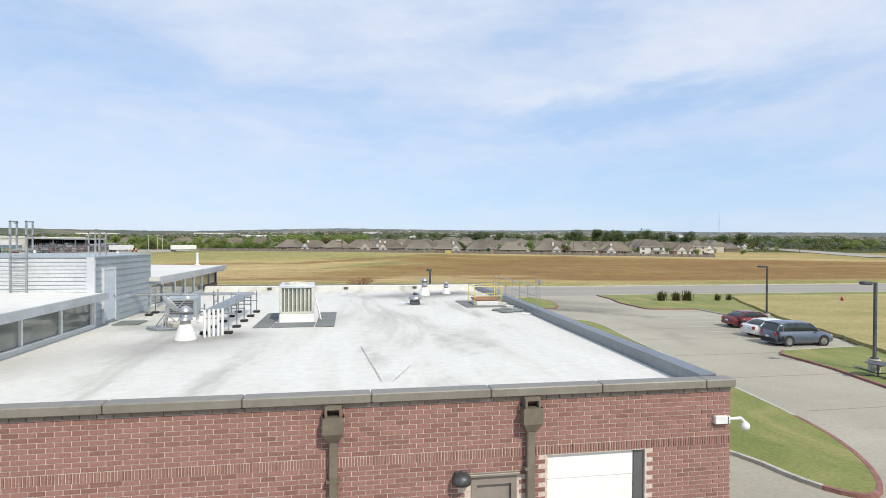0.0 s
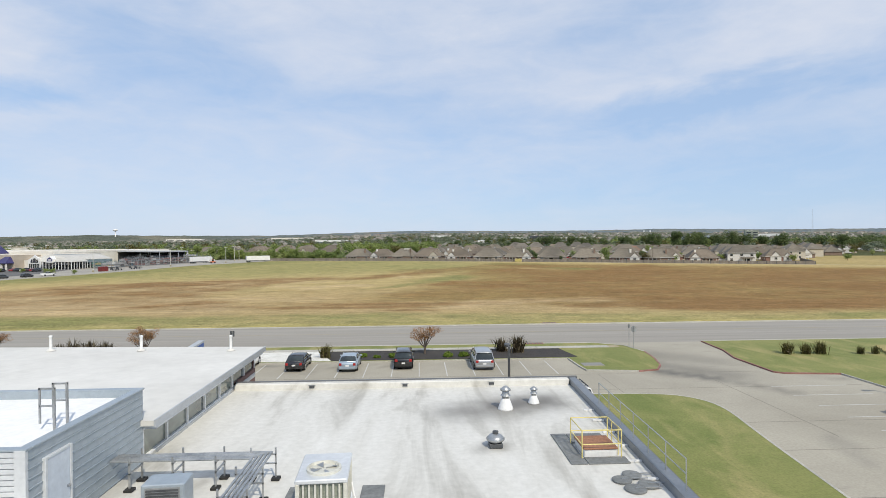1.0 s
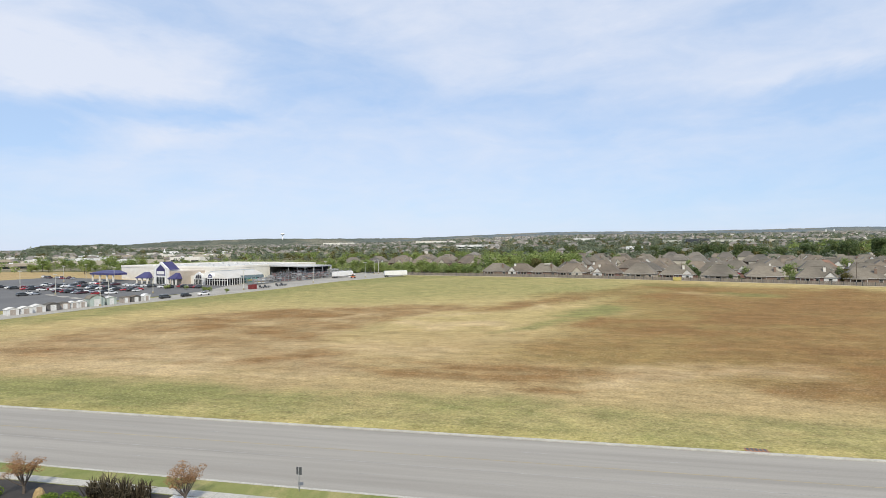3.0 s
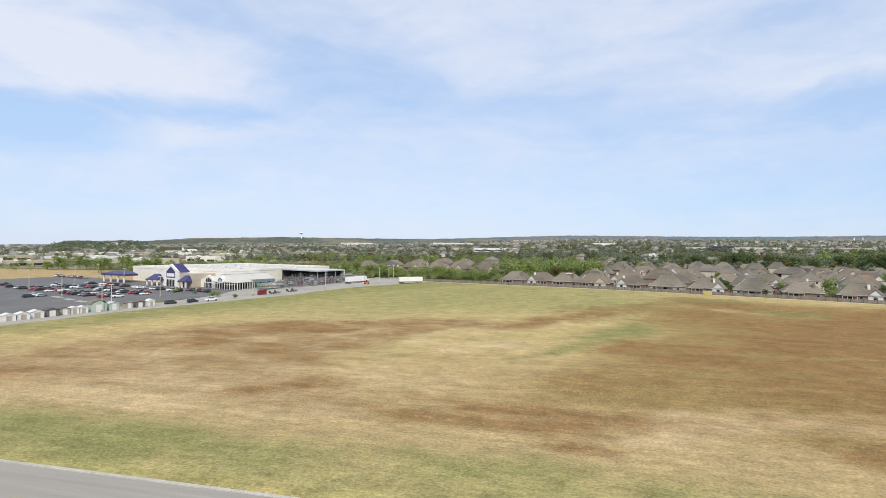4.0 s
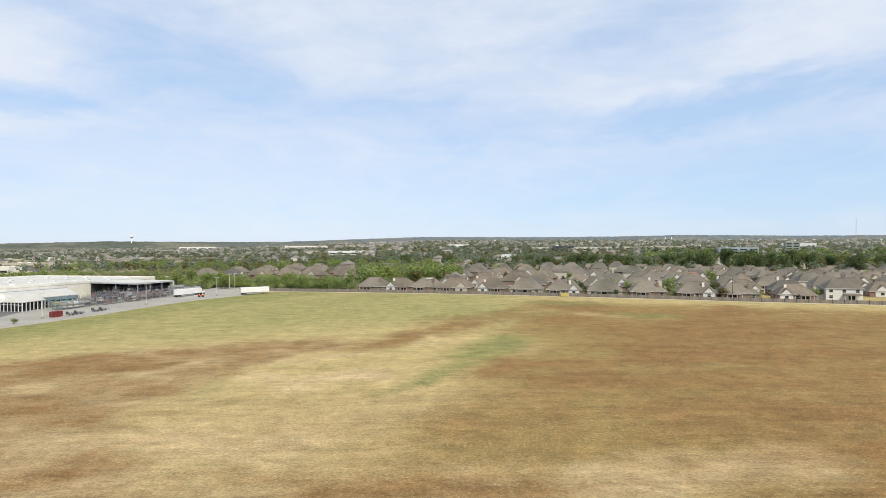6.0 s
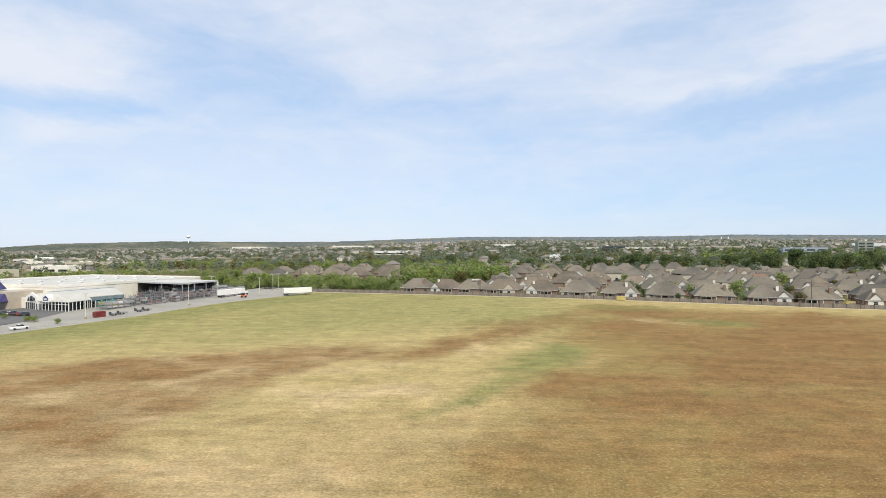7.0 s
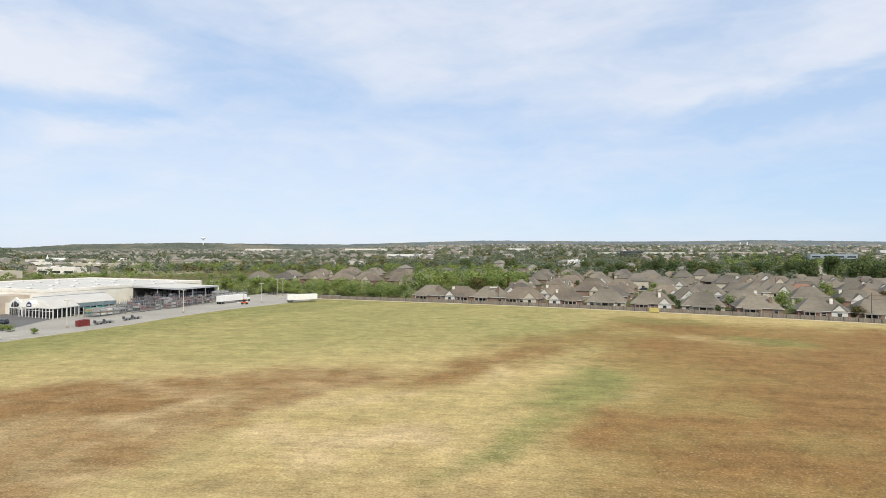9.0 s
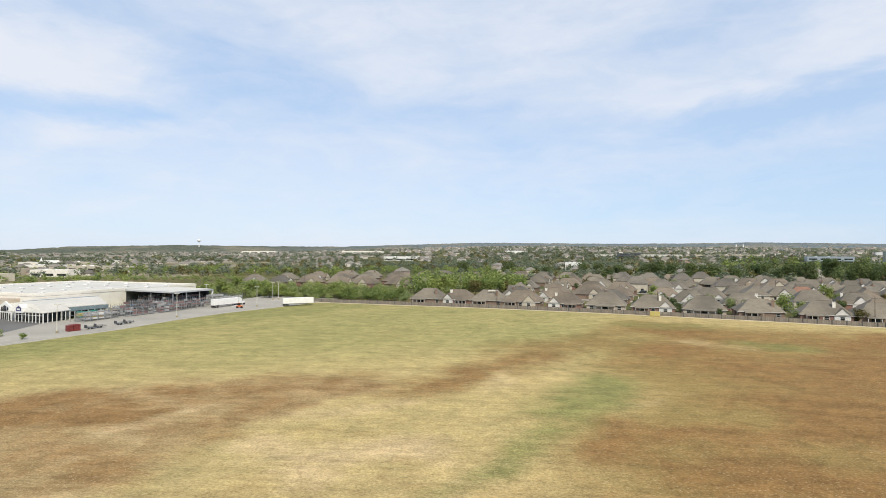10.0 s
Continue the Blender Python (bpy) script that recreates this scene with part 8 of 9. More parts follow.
for (x0, y0), (x1, y1) in list(zip(FENCE, FENCE[1:])) + [((210, 290), (232, 333))]:
    ln = math.hypot(x1 - x0, y1 - y0)
    n = round(ln / 2.4)
    a = math.degrees(math.atan2(y1 - y0, x1 - x0))
    for i in range(n):
        f = (i + 0.5) / n
        x, y = x0 + (x1 - x0) * f, y0 + (y1 - y0) * f
        m = pose(x, y, ground_z(x, y) - 0.05, 0, g.uniform(-0.4, 0.4), a)
        part("panel", panel_data, None, fence, m=m)
        if i % 2 == 0:
            part("post", post_data, None, fence, m=m @ Matrix.Translation((-1.2, 0, 0)))
ybox = thing("yellow_container", "pale yellow steel container before the board fence", "container", pose(54.0, 337.2, ground_z(54, 337), 0, 0, -18))
YELLOW_PALE = worn("pale_yellow_steel", rgb(0.50, 0.42, 0.13), rgb(0.62, 0.54, 0.22), 0.8, 6, 0.6, space="object")
part("box", Mesh().box(-2.0, -0.9, 0.15, 2.0, 0.9, 1.9, 0.05), YELLOW_PALE, ybox)
part("lid", Mesh().box(-2.05, -0.95, 1.9, 2.05, 0.95, 2.0, 0.03), YELLOW_PALE, ybox)
for x in (-1.5, -0.5, 0.5, 1.5):
    part("rib", Mesh().box(x - 0.06, -0.98, 0.2, x + 0.06, -0.9, 2.05), YELLOW_PALE, ybox)
for x in (-1.8, 1.8):
    part("skid", Mesh().box(x - 0.1, -0.9, -0.2, x + 0.1, 0.9, 0.15), DARK_STEEL, ybox)

SIDING_WHITE = worn("white_house_siding", rgb(0.62, 0.61, 0.58), rgb(0.74, 0.73, 0.70), 0.6, 6, 0.7, space="object", stretch=(1, 1, 8))
SIDING_CREAM = worn("cream_house_siding", rgb(0.50, 0.45, 0.36), rgb(0.60, 0.55, 0.46), 0.6, 6, 0.75, space="object", stretch=(1, 1, 8))
TRIM = worn("white_trim", rgb(0.66, 0.65, 0.62), rgb(0.76, 0.75, 0.72), 0.8, 6, 0.6, space="object")


def hip(w, d, z, h, o=0.5, cx=0.0, cy=0.0, ridge=None):
    """A hipped roof with a thick eave."""
    x0, x1, y0, y1 = cx - w / 2 - o, cx + w / 2 + o, cy - d / 2 - o, cy + d / 2 + o
    r = (d / 2 + o) * 0.80 if ridge is None else ridge
    if w >= d:
        a, b = (x0 + r, cy, z + h), (x1 - r, cy, z + h)
        f = [(4, 5, 9, 8), (5, 6, 9), (6, 7, 8, 9), (7, 4, 8)]
    else:
        r = (w / 2 + o) * 0.98
        a, b = (cx, y0 + r, z + h), (cx, y1 - r, z + h)
        f = [(4, 5, 8), (5, 6, 9, 8), (6, 7, 9), (7, 4, 8, 9)]
    v = [(x0, y0, z - 0.12), (x1, y0, z - 0.12), (x1, y1, z - 0.12), (x0, y1, z - 0.12), (x0, y0, z + 0.06), (x1, y0, z + 0.06), (x1, y1, z + 0.06), (x0, y1, z + 0.06), a, b]
    return Mesh().add(v, f + [(3, 2, 1, 0), (0, 1, 5, 4), (1, 2, 6, 5), (2, 3, 7, 6), (3, 0, 4, 7)])


def gable_roof(w, d, z, h, cx, cy, o=0.35, back=0.0):
    """A gabled roof with its ridge along y."""
    x0, x1, y0, y1 = cx - w / 2 - o, cx + w / 2 + o, cy - d / 2 - o, cy + d / 2 + back
    k = o * h / (w / 2)
    v = [(x0, y0, z - k), (cx, y0, z + h), (x1, y0, z - k), (x0, y1, z - k), (cx, y1, z + h), (x1, y1, z - k)]
    v += [(p[0], p[1], p[2] + 0.15) for p in v]
    return Mesh().add(v, [(6, 7, 10, 9), (7, 8, 11, 10), (0, 3, 4, 1), (1, 4, 5, 2), (0, 1, 7, 6), (1, 2, 8, 7), (0, 6, 9, 3), (2, 5, 11, 8), (3, 9, 10, 4), (4, 10, 11, 5)])


def gable_wall(w, z0, z1, h, cx, y, t=0.2):
    v = [(cx - w / 2, y, z0), (cx + w / 2, y, z0), (cx + w / 2, y, z1), (cx, y, z1 + h), (cx - w / 2, y, z1)]
    v += [(p[0], y + t, p[2]) for p in v]
    return Mesh().add(v, [(0, 1, 2, 3, 4), (9, 8, 7, 6, 5), (1, 6, 7, 2), (2, 7, 8, 3), (3, 8, 9, 4), (4, 9, 5, 0)])


def house_window(parent, x, y, z, w, h, face):
    """A window set in a wall that faces -y, +y, -x or +x."""
    turn = {"s": 0, "e": 90, "n": 180, "w": -90}[face]
    m = pose(x, y, z, 0, 0, turn)
    win = part("window", Mesh().box(-w / 2 - 0.09, -0.06, -0.09, w / 2 + 0.09, 0.04, h + 0.09).box(-w / 2, -0.09, h * 0.48, w / 2, -0.06, h * 0.53), TRIM, parent, m=m)
    part("pane", Mesh().box(-w / 2, -0.075, 0, w / 2, -0.055, h), GLASS_DARK, win)


def house(label, w, d, wall, roof, at, chimney=None, gables=(), patio=None, flue_mat=None, storeys=1, gable_mat=None, wing=None, dormers=0, group="houses behind the fence", far=False):
    """A suburban house; its garden side faces -y."""
    t = thing("house", label, "house", at, group)
    H = 2.75 * storeys
    rh = 0.76 * (min(w, d) / 2 + 0.5)
    body = part("wall", Mesh().box(-w / 2, -d / 2, -0.6, w / 2, d / 2, H), wall, t)
    rp = part("roof", hip(w, d, H, rh), roof, t)
    part("ridge_cap", Mesh().box(-w / 2 + d / 2 - 0.1, -0.12, H + rh - 0.03, w / 2 - d / 2 + 0.1, 0.12, H + rh + 0.07), roof, rp) if w > d + 1 else None
    if not far:
        e = 0.56
        part("fascia", Mesh().box(-w / 2 - e, -d / 2 - e, H - 0.10, w / 2 + e, -d / 2 - e + 0.03, H + 0.05).box(-w / 2 - e, d / 2 + e - 0.03, H - 0.10, w / 2 + e, d / 2 + e, H + 0.05)
             .box(-w / 2 - e, -d / 2 - e, H - 0.10, -w / 2 - e + 0.03, d / 2 + e, H + 0.05).box(w / 2 + e - 0.03, -d / 2 - e, H - 0.10, w / 2 + e, d / 2 + e, H + 0.05), TRIM, t, "pale eave trim")
    if wing:
        wx, wy, ww, wd = wing
        part("wing_wall", Mesh().box(wx - ww / 2, wy - wd / 2, -0.6, wx + ww / 2, wy + wd / 2, 2.75), wall, t)
        part("wing_roof", hip(ww, wd, 2.75, 0.60 * (min(ww, wd) / 2 + 0.5), cx=wx, cy=wy), roof, t)
    for gx, gw, side in gables:
        s = -1 if side == "s" else 1
        gh = gw * 0.50
        y = s * (d / 2 + 0.25)
        part("gable", gable_wall(gw, 0.0, H, gh, gx, y if s < 0 else y - 0.2), gable_mat or SIDING_CREAM, t, "pale gable end")
        rm_ = gable_roof(gw, d * 0.62, H, gh, gx, -d * 0.2 if s < 0 else -d * 0.2)
        part("gable_roof", rm_, roof, t, m=None if s < 0 else pose(2 * gx, 0, 0, 0, 0, 180))
        None if far else house_window(t, gx, y if s < 0 else y, 0.9, 1.5, 1.3, "s" if s < 0 else "n")
    for k in range(dormers):
        x = -w * 0.22 + k * w * 0.22
        dm = part("dormer", gable_wall(1.7, H + 0.3, H + 1.7, 0.7, x, -d / 2 + 0.7, 2.0), SIDING_CREAM, rp, "small gabled dormer")
        part("dormer_roof", gable_roof(1.9, 2.4, H + 1.7, 0.75, x, -d / 2 + 1.8, 0.15), roof, dm)
        part("pane", Mesh().box(x - 0.4, -d / 2 + 0.62, H + 0.7, x + 0.4, -d / 2 + 0.7, H + 1.6), GLASS_DARK, dm)
    if chimney:
        cx_, cy_ = chimney
        ch = part("chimney", Mesh().box(cx_ - 0.55, cy_ - 0.4, 0, cx_ + 0.55, cy_ + 0.4, H + rh * 0.85 + 0.5, 0.03), flue_mat or wall, t)
        part("cap", Mesh().box(cx_ - 0.65, cy_ - 0.5, H + rh * 0.85 + 0.5, cx_ + 0.65, cy_ + 0.5, H + rh * 0.85 + 0.65), KERB, ch)
        part("flue", Mesh().tube((cx_, cy_, H + rh * 0.85 + 0.6), (cx_, cy_, H + rh * 0.85 + 1.0), 0.14), DARK_STEEL, ch)
    for s in range(storeys):
        for i in range(3):
            if far:
                continue
            x = -w * 0.36 + i * w * 0.36
            if patio and abs(x - patio[0]) < patio[1] / 2 and s == 0:
                continue
            if any(abs(x - gx) < gw / 2 and side == "s" for gx, gw, side in gables):
                continue
            house_window(t, x, -d / 2, 0.85 + 2.75 * s, 1.5, 1.35, "s")
        for i in range(0 if far else 2):
            house_window(t, w / 2, -d * 0.22 + i * d * 0.44, 0.9 + 2.75 * s, 1.1, 1.3, "e")
            house_window(t, -w / 2, -d * 0.22 + i * d * 0.44, 0.9 + 2.75 * s, 1.1, 1.3, "w")
    if patio:
        px, pw = patio
        pr = part("patio_roof", Mesh().add([(px - pw / 2, -d / 2 - 3.0, 2.35), (px + pw / 2, -d / 2 - 3.0, 2.35), (px + pw / 2, -d / 2 + 0.6, 3.2), (px - pw / 2, -d / 2 + 0.6, 3.2), (px - pw / 2, -d / 2 - 3.0, 2.5), (px + pw / 2, -d / 2 - 3.0, 2.5), (px + pw / 2, -d / 2 + 0.6, 3.35), (px - pw / 2, -d / 2 + 0.6, 3.35)],
                  [(4, 5, 6, 7), (3, 2, 1, 0), (0, 1, 5, 4), (1, 2, 6, 5), (3, 0, 4, 7)]), roof, t)
        for i in range(0 if far else 4):
            x = px - pw / 2 + 0.2 + i * (pw - 0.4) / 3
            part("patio_post", Mesh().box(x - 0.09, -d / 2 - 2.9, -0.3, x + 0.09, -d / 2 - 2.72, 2.4), TRIM, pr)
        part("patio_door", Mesh().box(px - 1.3, -d / 2 - 0.06, 0.05, px + 1.3, -d / 2 + 0.02, 2.15), GLASS_DARK, t)
    if far:
        for i in range(2):
            part("window", Mesh().box(-w * 0.3 + i * w * 0.5, -d / 2 - 0.06, 0.9, -w * 0.3 + i * w * 0.5 + 1.8, -d / 2 + 0.02, 2.2), GLASS_DARK, t)
        return t
    part("front_door", Mesh().box(1.0, d / 2 - 0.02, 0, 2.0, d / 2 + 0.06, 2.1), DOOR_TAN, t)
    part("vent_pipe", Mesh().tube((w * 0.18, d * 0.15, H + rh * 0.4), (w * 0.18, d * 0.15, H + rh * 0.75), 0.06), GALV, rp)
    return t


def lot(u, v, turn=0.0):
    """A place behind the fence: u along it from x = 0, v metres behind it."""
    x = u + 0.28 * v
    y = fence_y(u) + 0.96 * v
    return pose(x, y, ground_z(x, y) + 0.1, 0, 0, -16.4 + turn)


ROOFS, BRK = SHINGLES, HOUSE_BRICK
P = [house("low taupe-roofed brick house with a covered patio", 17, 12.5, BRK[1], ROOFS[0], lot(-52, 13, 2), (4.5, -3.5), patio=(-3, 7), wing=(-4.5, 5.5, 9, 8)),
     house("brick house with a hipped taupe roof and chimney", 18, 13, BRK[0], ROOFS[0], lot(54, 13), (3.0, -3.0), flue_mat=STONE_WALL, patio=(-4.5, 6), wing=(5.5, 6.5, 8, 7), gables=((5.2, 5.5, "s"), (-4.5, 5.5, "n")), gable_mat=SIDING_WHITE),
     house("brown brick house with a cream gable end", 18, 13, BRK[1], ROOFS[1], lot(-4, 13), (5.0, 1.0), gables=((4.2, 6.5, "s"), (-3.5, 6.0, "n")), patio=(-4.5, 6), wing=(4.5, 5.5, 8, 8)),
     house("tan brick house with a broad hipped roof", 17, 14, BRK[2], ROOFS[0], lot(74, 13, -3), patio=(0, 9), wing=(-5, 6, 9, 8), gables=((4.5, 6.0, "n"),)),
     house("red brick house with a brown hipped roof", 16, 12, BRK[0], ROOFS[1], lot(16, 13), (-4.0, -2.0), flue_mat=STONE_WALL, patio=(3.5, 6), gables=((-4.5, 5.5, "s"), (2.5, 6.0, "n"), (-4.0, 4.5, "n")), gable_mat=SIDING_WHITE),
     house("steep-roofed brick house with three dormers", 18, 13, BRK[0], ROOFS[0], lot(92, 44), (6.0, 0.0), flue_mat=STONE_WALL, dormers=3, gables=((5.5, 5.5, "s"), (0.0, 7.0, "n")), gable_mat=SIDING_WHITE),
     house("brick house with a white triangular gable", 17, 14, BRK[2], ROOFS[0], lot(70, 44), gables=((0, 9.0, "s"), (4.0, 5.0, "n"), (-4.0, 5.0, "n")), gable_mat=SIDING_WHITE),
     house("two-storey house with brick base and hipped roof", 15, 12, SIDING_CREAM, ROOFS[0], lot(118, 46), storeys=2, patio=(-2, 6)),
     house("grey-roofed brick house with a side wing", 17, 12, BRK[1], ROOFS[2], lot(34, 44, 180), (2, 2), wing=(-5.5, -5.5, 8, 7), gables=((3.5, 6.0, "n"), (4.0, 5.5, "s")), gable_mat=SIDING_WHITE),
     house("house with a rust-red hipped roof", 16, 13, BRK[2], ROOFS[3], lot(128, 110), gables=((3.5, 6, "s"),))]
for k, (u, v, turn, src) in enumerate(((-36, 13, -2, 4), (34.5, 13.5, 0, 3), (94, 13, 1, 0), (115.5, 13, -2, 1), (133, 14, 2, 0), (157, 14, 0, 4), (-20.5, 13, 0, 0))):
    copy_thing(P[src], lot(u, v, turn))
white_house = house("two-storey white house with a grey-brown hipped roof", 15, 11, SIDING_WHITE, ROOFS[0], pose(185.0, 319.5, ground_z(185, 319) + 0.1, 0, 0, -20), storeys=2, wing=(-8.5, 1.5, 7, 8), patio=(3, 7))
Q = [house("taupe-roofed brick house deeper in the estate", 17, 12.5, BRK[1], ROOFS[0], lot(-40, 140), (4.5, -3.5), patio=(-3, 7), gables=((4.6, 6.0, "s"), (-3.0, 7.0, "n")), gable_mat=SIDING_WHITE, far=True, group="houses deeper in the estate"),
     house("hipped brick house deeper in the estate", 18, 13, BRK[0], ROOFS[1], lot(0, 140, 180), gables=((4.2, 6.5, "s"), (0.0, 7.0, "n")), far=True, group="houses deeper in the estate"),
     house("cream-gabled house deeper in the estate", 17, 13, BRK[2], ROOFS[0], lot(22, 140), gables=((0, 8.0, "s"), (-4.0, 6.0, "n")), gable_mat=SIDING_WHITE, far=True, group="houses deeper in the estate"),
     house("two-storey house deeper in the estate", 14, 12, SIDING_CREAM, ROOFS[2], lot(44, 140), storeys=2, far=True, group="houses deeper in the estate"),
     house("house with a side wing deeper in the estate", 16, 12, BRK[1], ROOFS[2], lot(66, 140, 180), (2, 2), wing=(-5.5, -5.5, 8, 7), gables=((3.5, 6.0, "s"), (-3.0, 6.0, "n")), gable_mat=SIDING_WHITE, far=True, group="houses deeper in the estate")]
g = random.Random(21)
for row, v in enumerate((44, 75, 107, 140, 172, 205, 240)):
    u = (-14 if row < 3 else -30) - 4 * row
    end = 215 + 18 * row
    while u < end:
        if (row == 0 and 26 < u < 126) or g.random() < 0.05:
            u += 19
            continue
        if row == 2 and 118 < u < 138:
            u += 19
            continue
        if row == 3 and -50 < u < 78:
            u += 20
            continue
        src = P[g.choice((1, 2, 4, 5, 6, 7, 8, 2, 4, 6))] if row < 2 else Q[g.choice((0, 1, 2, 3, 4, 0, 1))]
        copy_thing(src, lot(u + g.uniform(-1.5, 1.5), v + g.uniform(-3, 3), g.choice((0, 180, 0, 180, 90)) + g.uniform(-4, 4)))
        u += g.uniform(18.5, 22.0)
for row, v in enumerate((112, 142, 178, 212)):
    u = -235 + 8 * row
    while u < -62:
        copy_thing(Q[g.choice((0, 1, 2, 4))], lot(u, v + g.uniform(-4, 4), g.choice((0, 180, 90)) + g.uniform(-5, 5)))
        u += g.uniform(20, 27)
street = Mesh()
for v in (60.5, 124, 190):
    for k in range(26):
        pts = []
        for q in (-3.6, 3.6):
            m = lot(-20 + 10 * k, v + q)
            pts.append((m.translation.x, m.translation.y, m.translation.z - 0.02))
        street.v += pts
        if k:
            n = len(street.v)
            street.f.append((n - 4, n - 2, n - 1, n - 3))
solid("estate_street", street, DRIVE, "pale concrete estate streets between the houses", "street", "structure")

# vehicles standing in the estate
for k, (u, v, a) in enumerate(((60, 60, 74), (82, 62, 74), (101, 59, -106), (30, 61, 74), (122, 61, 74), (140, 60, -106), (48, 126, 74), (90, 125, 74), (130, 123, -106), (150, 62, 74))):
    m = lot(u, v, a)
    copy_thing(lot_cars[(k * 3) % 7], m)


# ---- trees ----
def tree(label, height, width, seed, leaf, at, clumps=900, size=0.34, bare=0.25, group="trees round the houses", category="tree"):
    g = random.Random(seed)
    t = thing("tree", label, category, at, group)
    m, ends = branches(g, height * 0.9, height * 0.028, width * 0.35, 9, bare)
    part("trunk", m, BARK, t)
    blobs = [(e.x * 0.95, e.y * 0.95, e.z, width * g.uniform(0.17, 0.27), g.uniform(0.65, 0.95)) for e in ends]
    blobs += [(g.gauss(0, width * 0.16), g.gauss(0, width * 0.16), height * g.uniform(0.45, 0.88), width * g.uniform(0.18, 0.28), 0.85) for _ in range(7)]
    part("crown", leaf_cloud(g, blobs, clumps, size), leaf, t)
    return t


def stand(x, y, s=1.0, a=0.0, sz=None):
    return pose(x, y, ground_z(x, y) - 0.05, 0, 0, a) @ Matrix.Diagonal((s, s, sz or s, 1))


def plant(src, x, y, s, a, sz=None):
    o = copy_thing(src, pose(x, y, ground_z(x, y) - 0.05, 0, 0, a))
    o.scale = (s, s, sz or s)
    return o


TREES = [tree("broad green deciduous tree behind the houses", 9.5, 9.0, 51, LEAF, stand(-30, 440), 1100, 0.42), tree("dark green spreading oak beyond the roofs", 12.0, 12.5, 52, LEAF_DARK, stand(150, 640), 1400, 0.5, 0.3),
         tree("yellow-green young tree among the houses", 6.5, 5.5, 53, LEAF_LIGHT, stand(90, 372), 800, 0.28), tree("slim pale green poplar rising over the thicket", 12.0, 4.2, 54, LEAF_LIGHT, stand(-66, 398), 700, 0.34, 0.35),
         tree("dense green thicket tree behind the fence", 6.0, 7.5, 55, LEAF, stand(-100, 396), 1100, 0.32, 0.1), tree("olive-brown tree turning in autumn", 8.5, 8.0, 56, LEAF_OLIVE, stand(60, 520), 900, 0.4),
         tree("dark conical evergreen in a garden", 7.0, 4.4, 57, LEAF_DARK, stand(66, 351), 900, 0.26, 0.1), tree("light green thicket tree at the yard edge", 5.5, 7.0, 58, LEAF_LIGHT, stand(-128, 408), 1000, 0.30, 0.1)]
g = random.Random(77)
for k in range(80):                                  # thicket between the yard and the houses
    x = g.uniform(-215, -62)
    d = g.uniform(8, 34) if x > -160 else g.uniform(20, 60)
    plant(TREES[g.choice((4, 4, 7, 4, 0))], x, fence_y(x) + d, g.uniform(0.6, 0.95), g.uniform(0, 360))
for k in range(46):                                  # grove behind the first houses
    plant(TREES[g.choice((0, 0, 2, 5, 3, 4))], g.uniform(-62, 4), g.uniform(418, 500), g.uniform(0.8, 1.15), g.uniform(0, 360))
for k in range(74):                                  # garden trees
    u, v = g.uniform(-10, 260), g.choice((29, 31, 60, 91, 123, 156, 189, 222)) + g.uniform(-4, 4)
    m = lot(u, v)
    plant(TREES[g.choice((2, 2, 6, 0, 5, 4))], m.translation.x, m.translation.y, g.uniform(0.5, 0.95), g.uniform(0, 360))
for x, y, s, k in ((66.5, 344, 0.75, 6), (80.5, 336, 0.55, 6), (108, 331, 0.6, 2), (128, 322, 0.7, 5), (146, 322, 0.65, 4), (100, 356, 0.8, 2), (68, 372, 1.0, 6), (76, 352, 0.9, 6), (175, 322, 0.8, 4), (220, 322, 0.7, 4), (226, 345, 0.9, 5), (212, 332, 0.7, 2)):
    plant(TREES[k], x, y, s, g.uniform(0, 360))
for x, y, s in ((-166.8, 258.0, 0.36), (-182.3, 262.5, 0.42), (-179.0, 261.8, 0.42), (-199.2, 271.3, 0.38), (-213.8, 276.5, 0.36), (-213.0, 272.8, 0.34)):
    plant(TREES[4], x, y, s, g.uniform(0, 360))
for k, (x, y) in enumerate(((-170.5, 245.5), (-174.5, 238.5), (-179.5, 231.0), (-185.5, 224.5), (-188.5, 219.0))):
    copy_thing(lot_cars[(2, 1, 4, 5, 2)[k]], pose(x, y, ground_z(x, y) + 0.16, 0, 0, -24 + 4 * k))
line_a, line_b = [], []
grove, thicket = [], []
tall = [(g.uniform(40, 430), g.uniform(560, 650), g.uniform(9, 15)) for k in range(22)] + [(g.uniform(420, 800), g.uniform(520, 700), g.uniform(13, 18)) for k in range(30)]
for k in range(130):                                 # dense thicket along the yard and the western gardens
    x = g.uniform(-225, -60)
    thicket.append((x, fence_y(x) + g.uniform(10, 52), g.uniform(3.6, 6.0)))
for k in range(130):
    m = lot(g.uniform(-240, -55), g.uniform(62, 106))
    thicket.append((m.translation.x, m.translation.y, g.uniform(3.5, 6)))
for k in range(150):                                 # low bushes behind the store
    x = g.uniform(-460, -250)
    thicket.append((x, 560 + 0.15 * (x + 370) + g.uniform(-14, 18), g.uniform(3.0, 5.5)))
for k in range(60):
    grove.append((g.uniform(-430, -40), g.uniform(520, 640), g.uniform(3.5, 6)))
for k in range(75):                                  # taller trees of the grove
    grove.append((g.uniform(-70, 0), g.uniform(440, 540), g.uniform(8, 13)))
for k in range(150):                                 # woods behind the western estate rows
    grove.append((g.uniform(-430, 40), g.uniform(640, 740), g.uniform(6.5, 11)))
TALL_OAK = tree("tall dark oak rising behind the estate", 20.0, 17.0, 59, LEAF_DARK, stand(330, 575), 2600, 0.62, 0.3)
TALL_ELM = tree("tall muted green elm rising behind the estate", 20.0, 14.0, 60, LEAF_DARK, stand(300, 590), 2200, 0.58, 0.3)
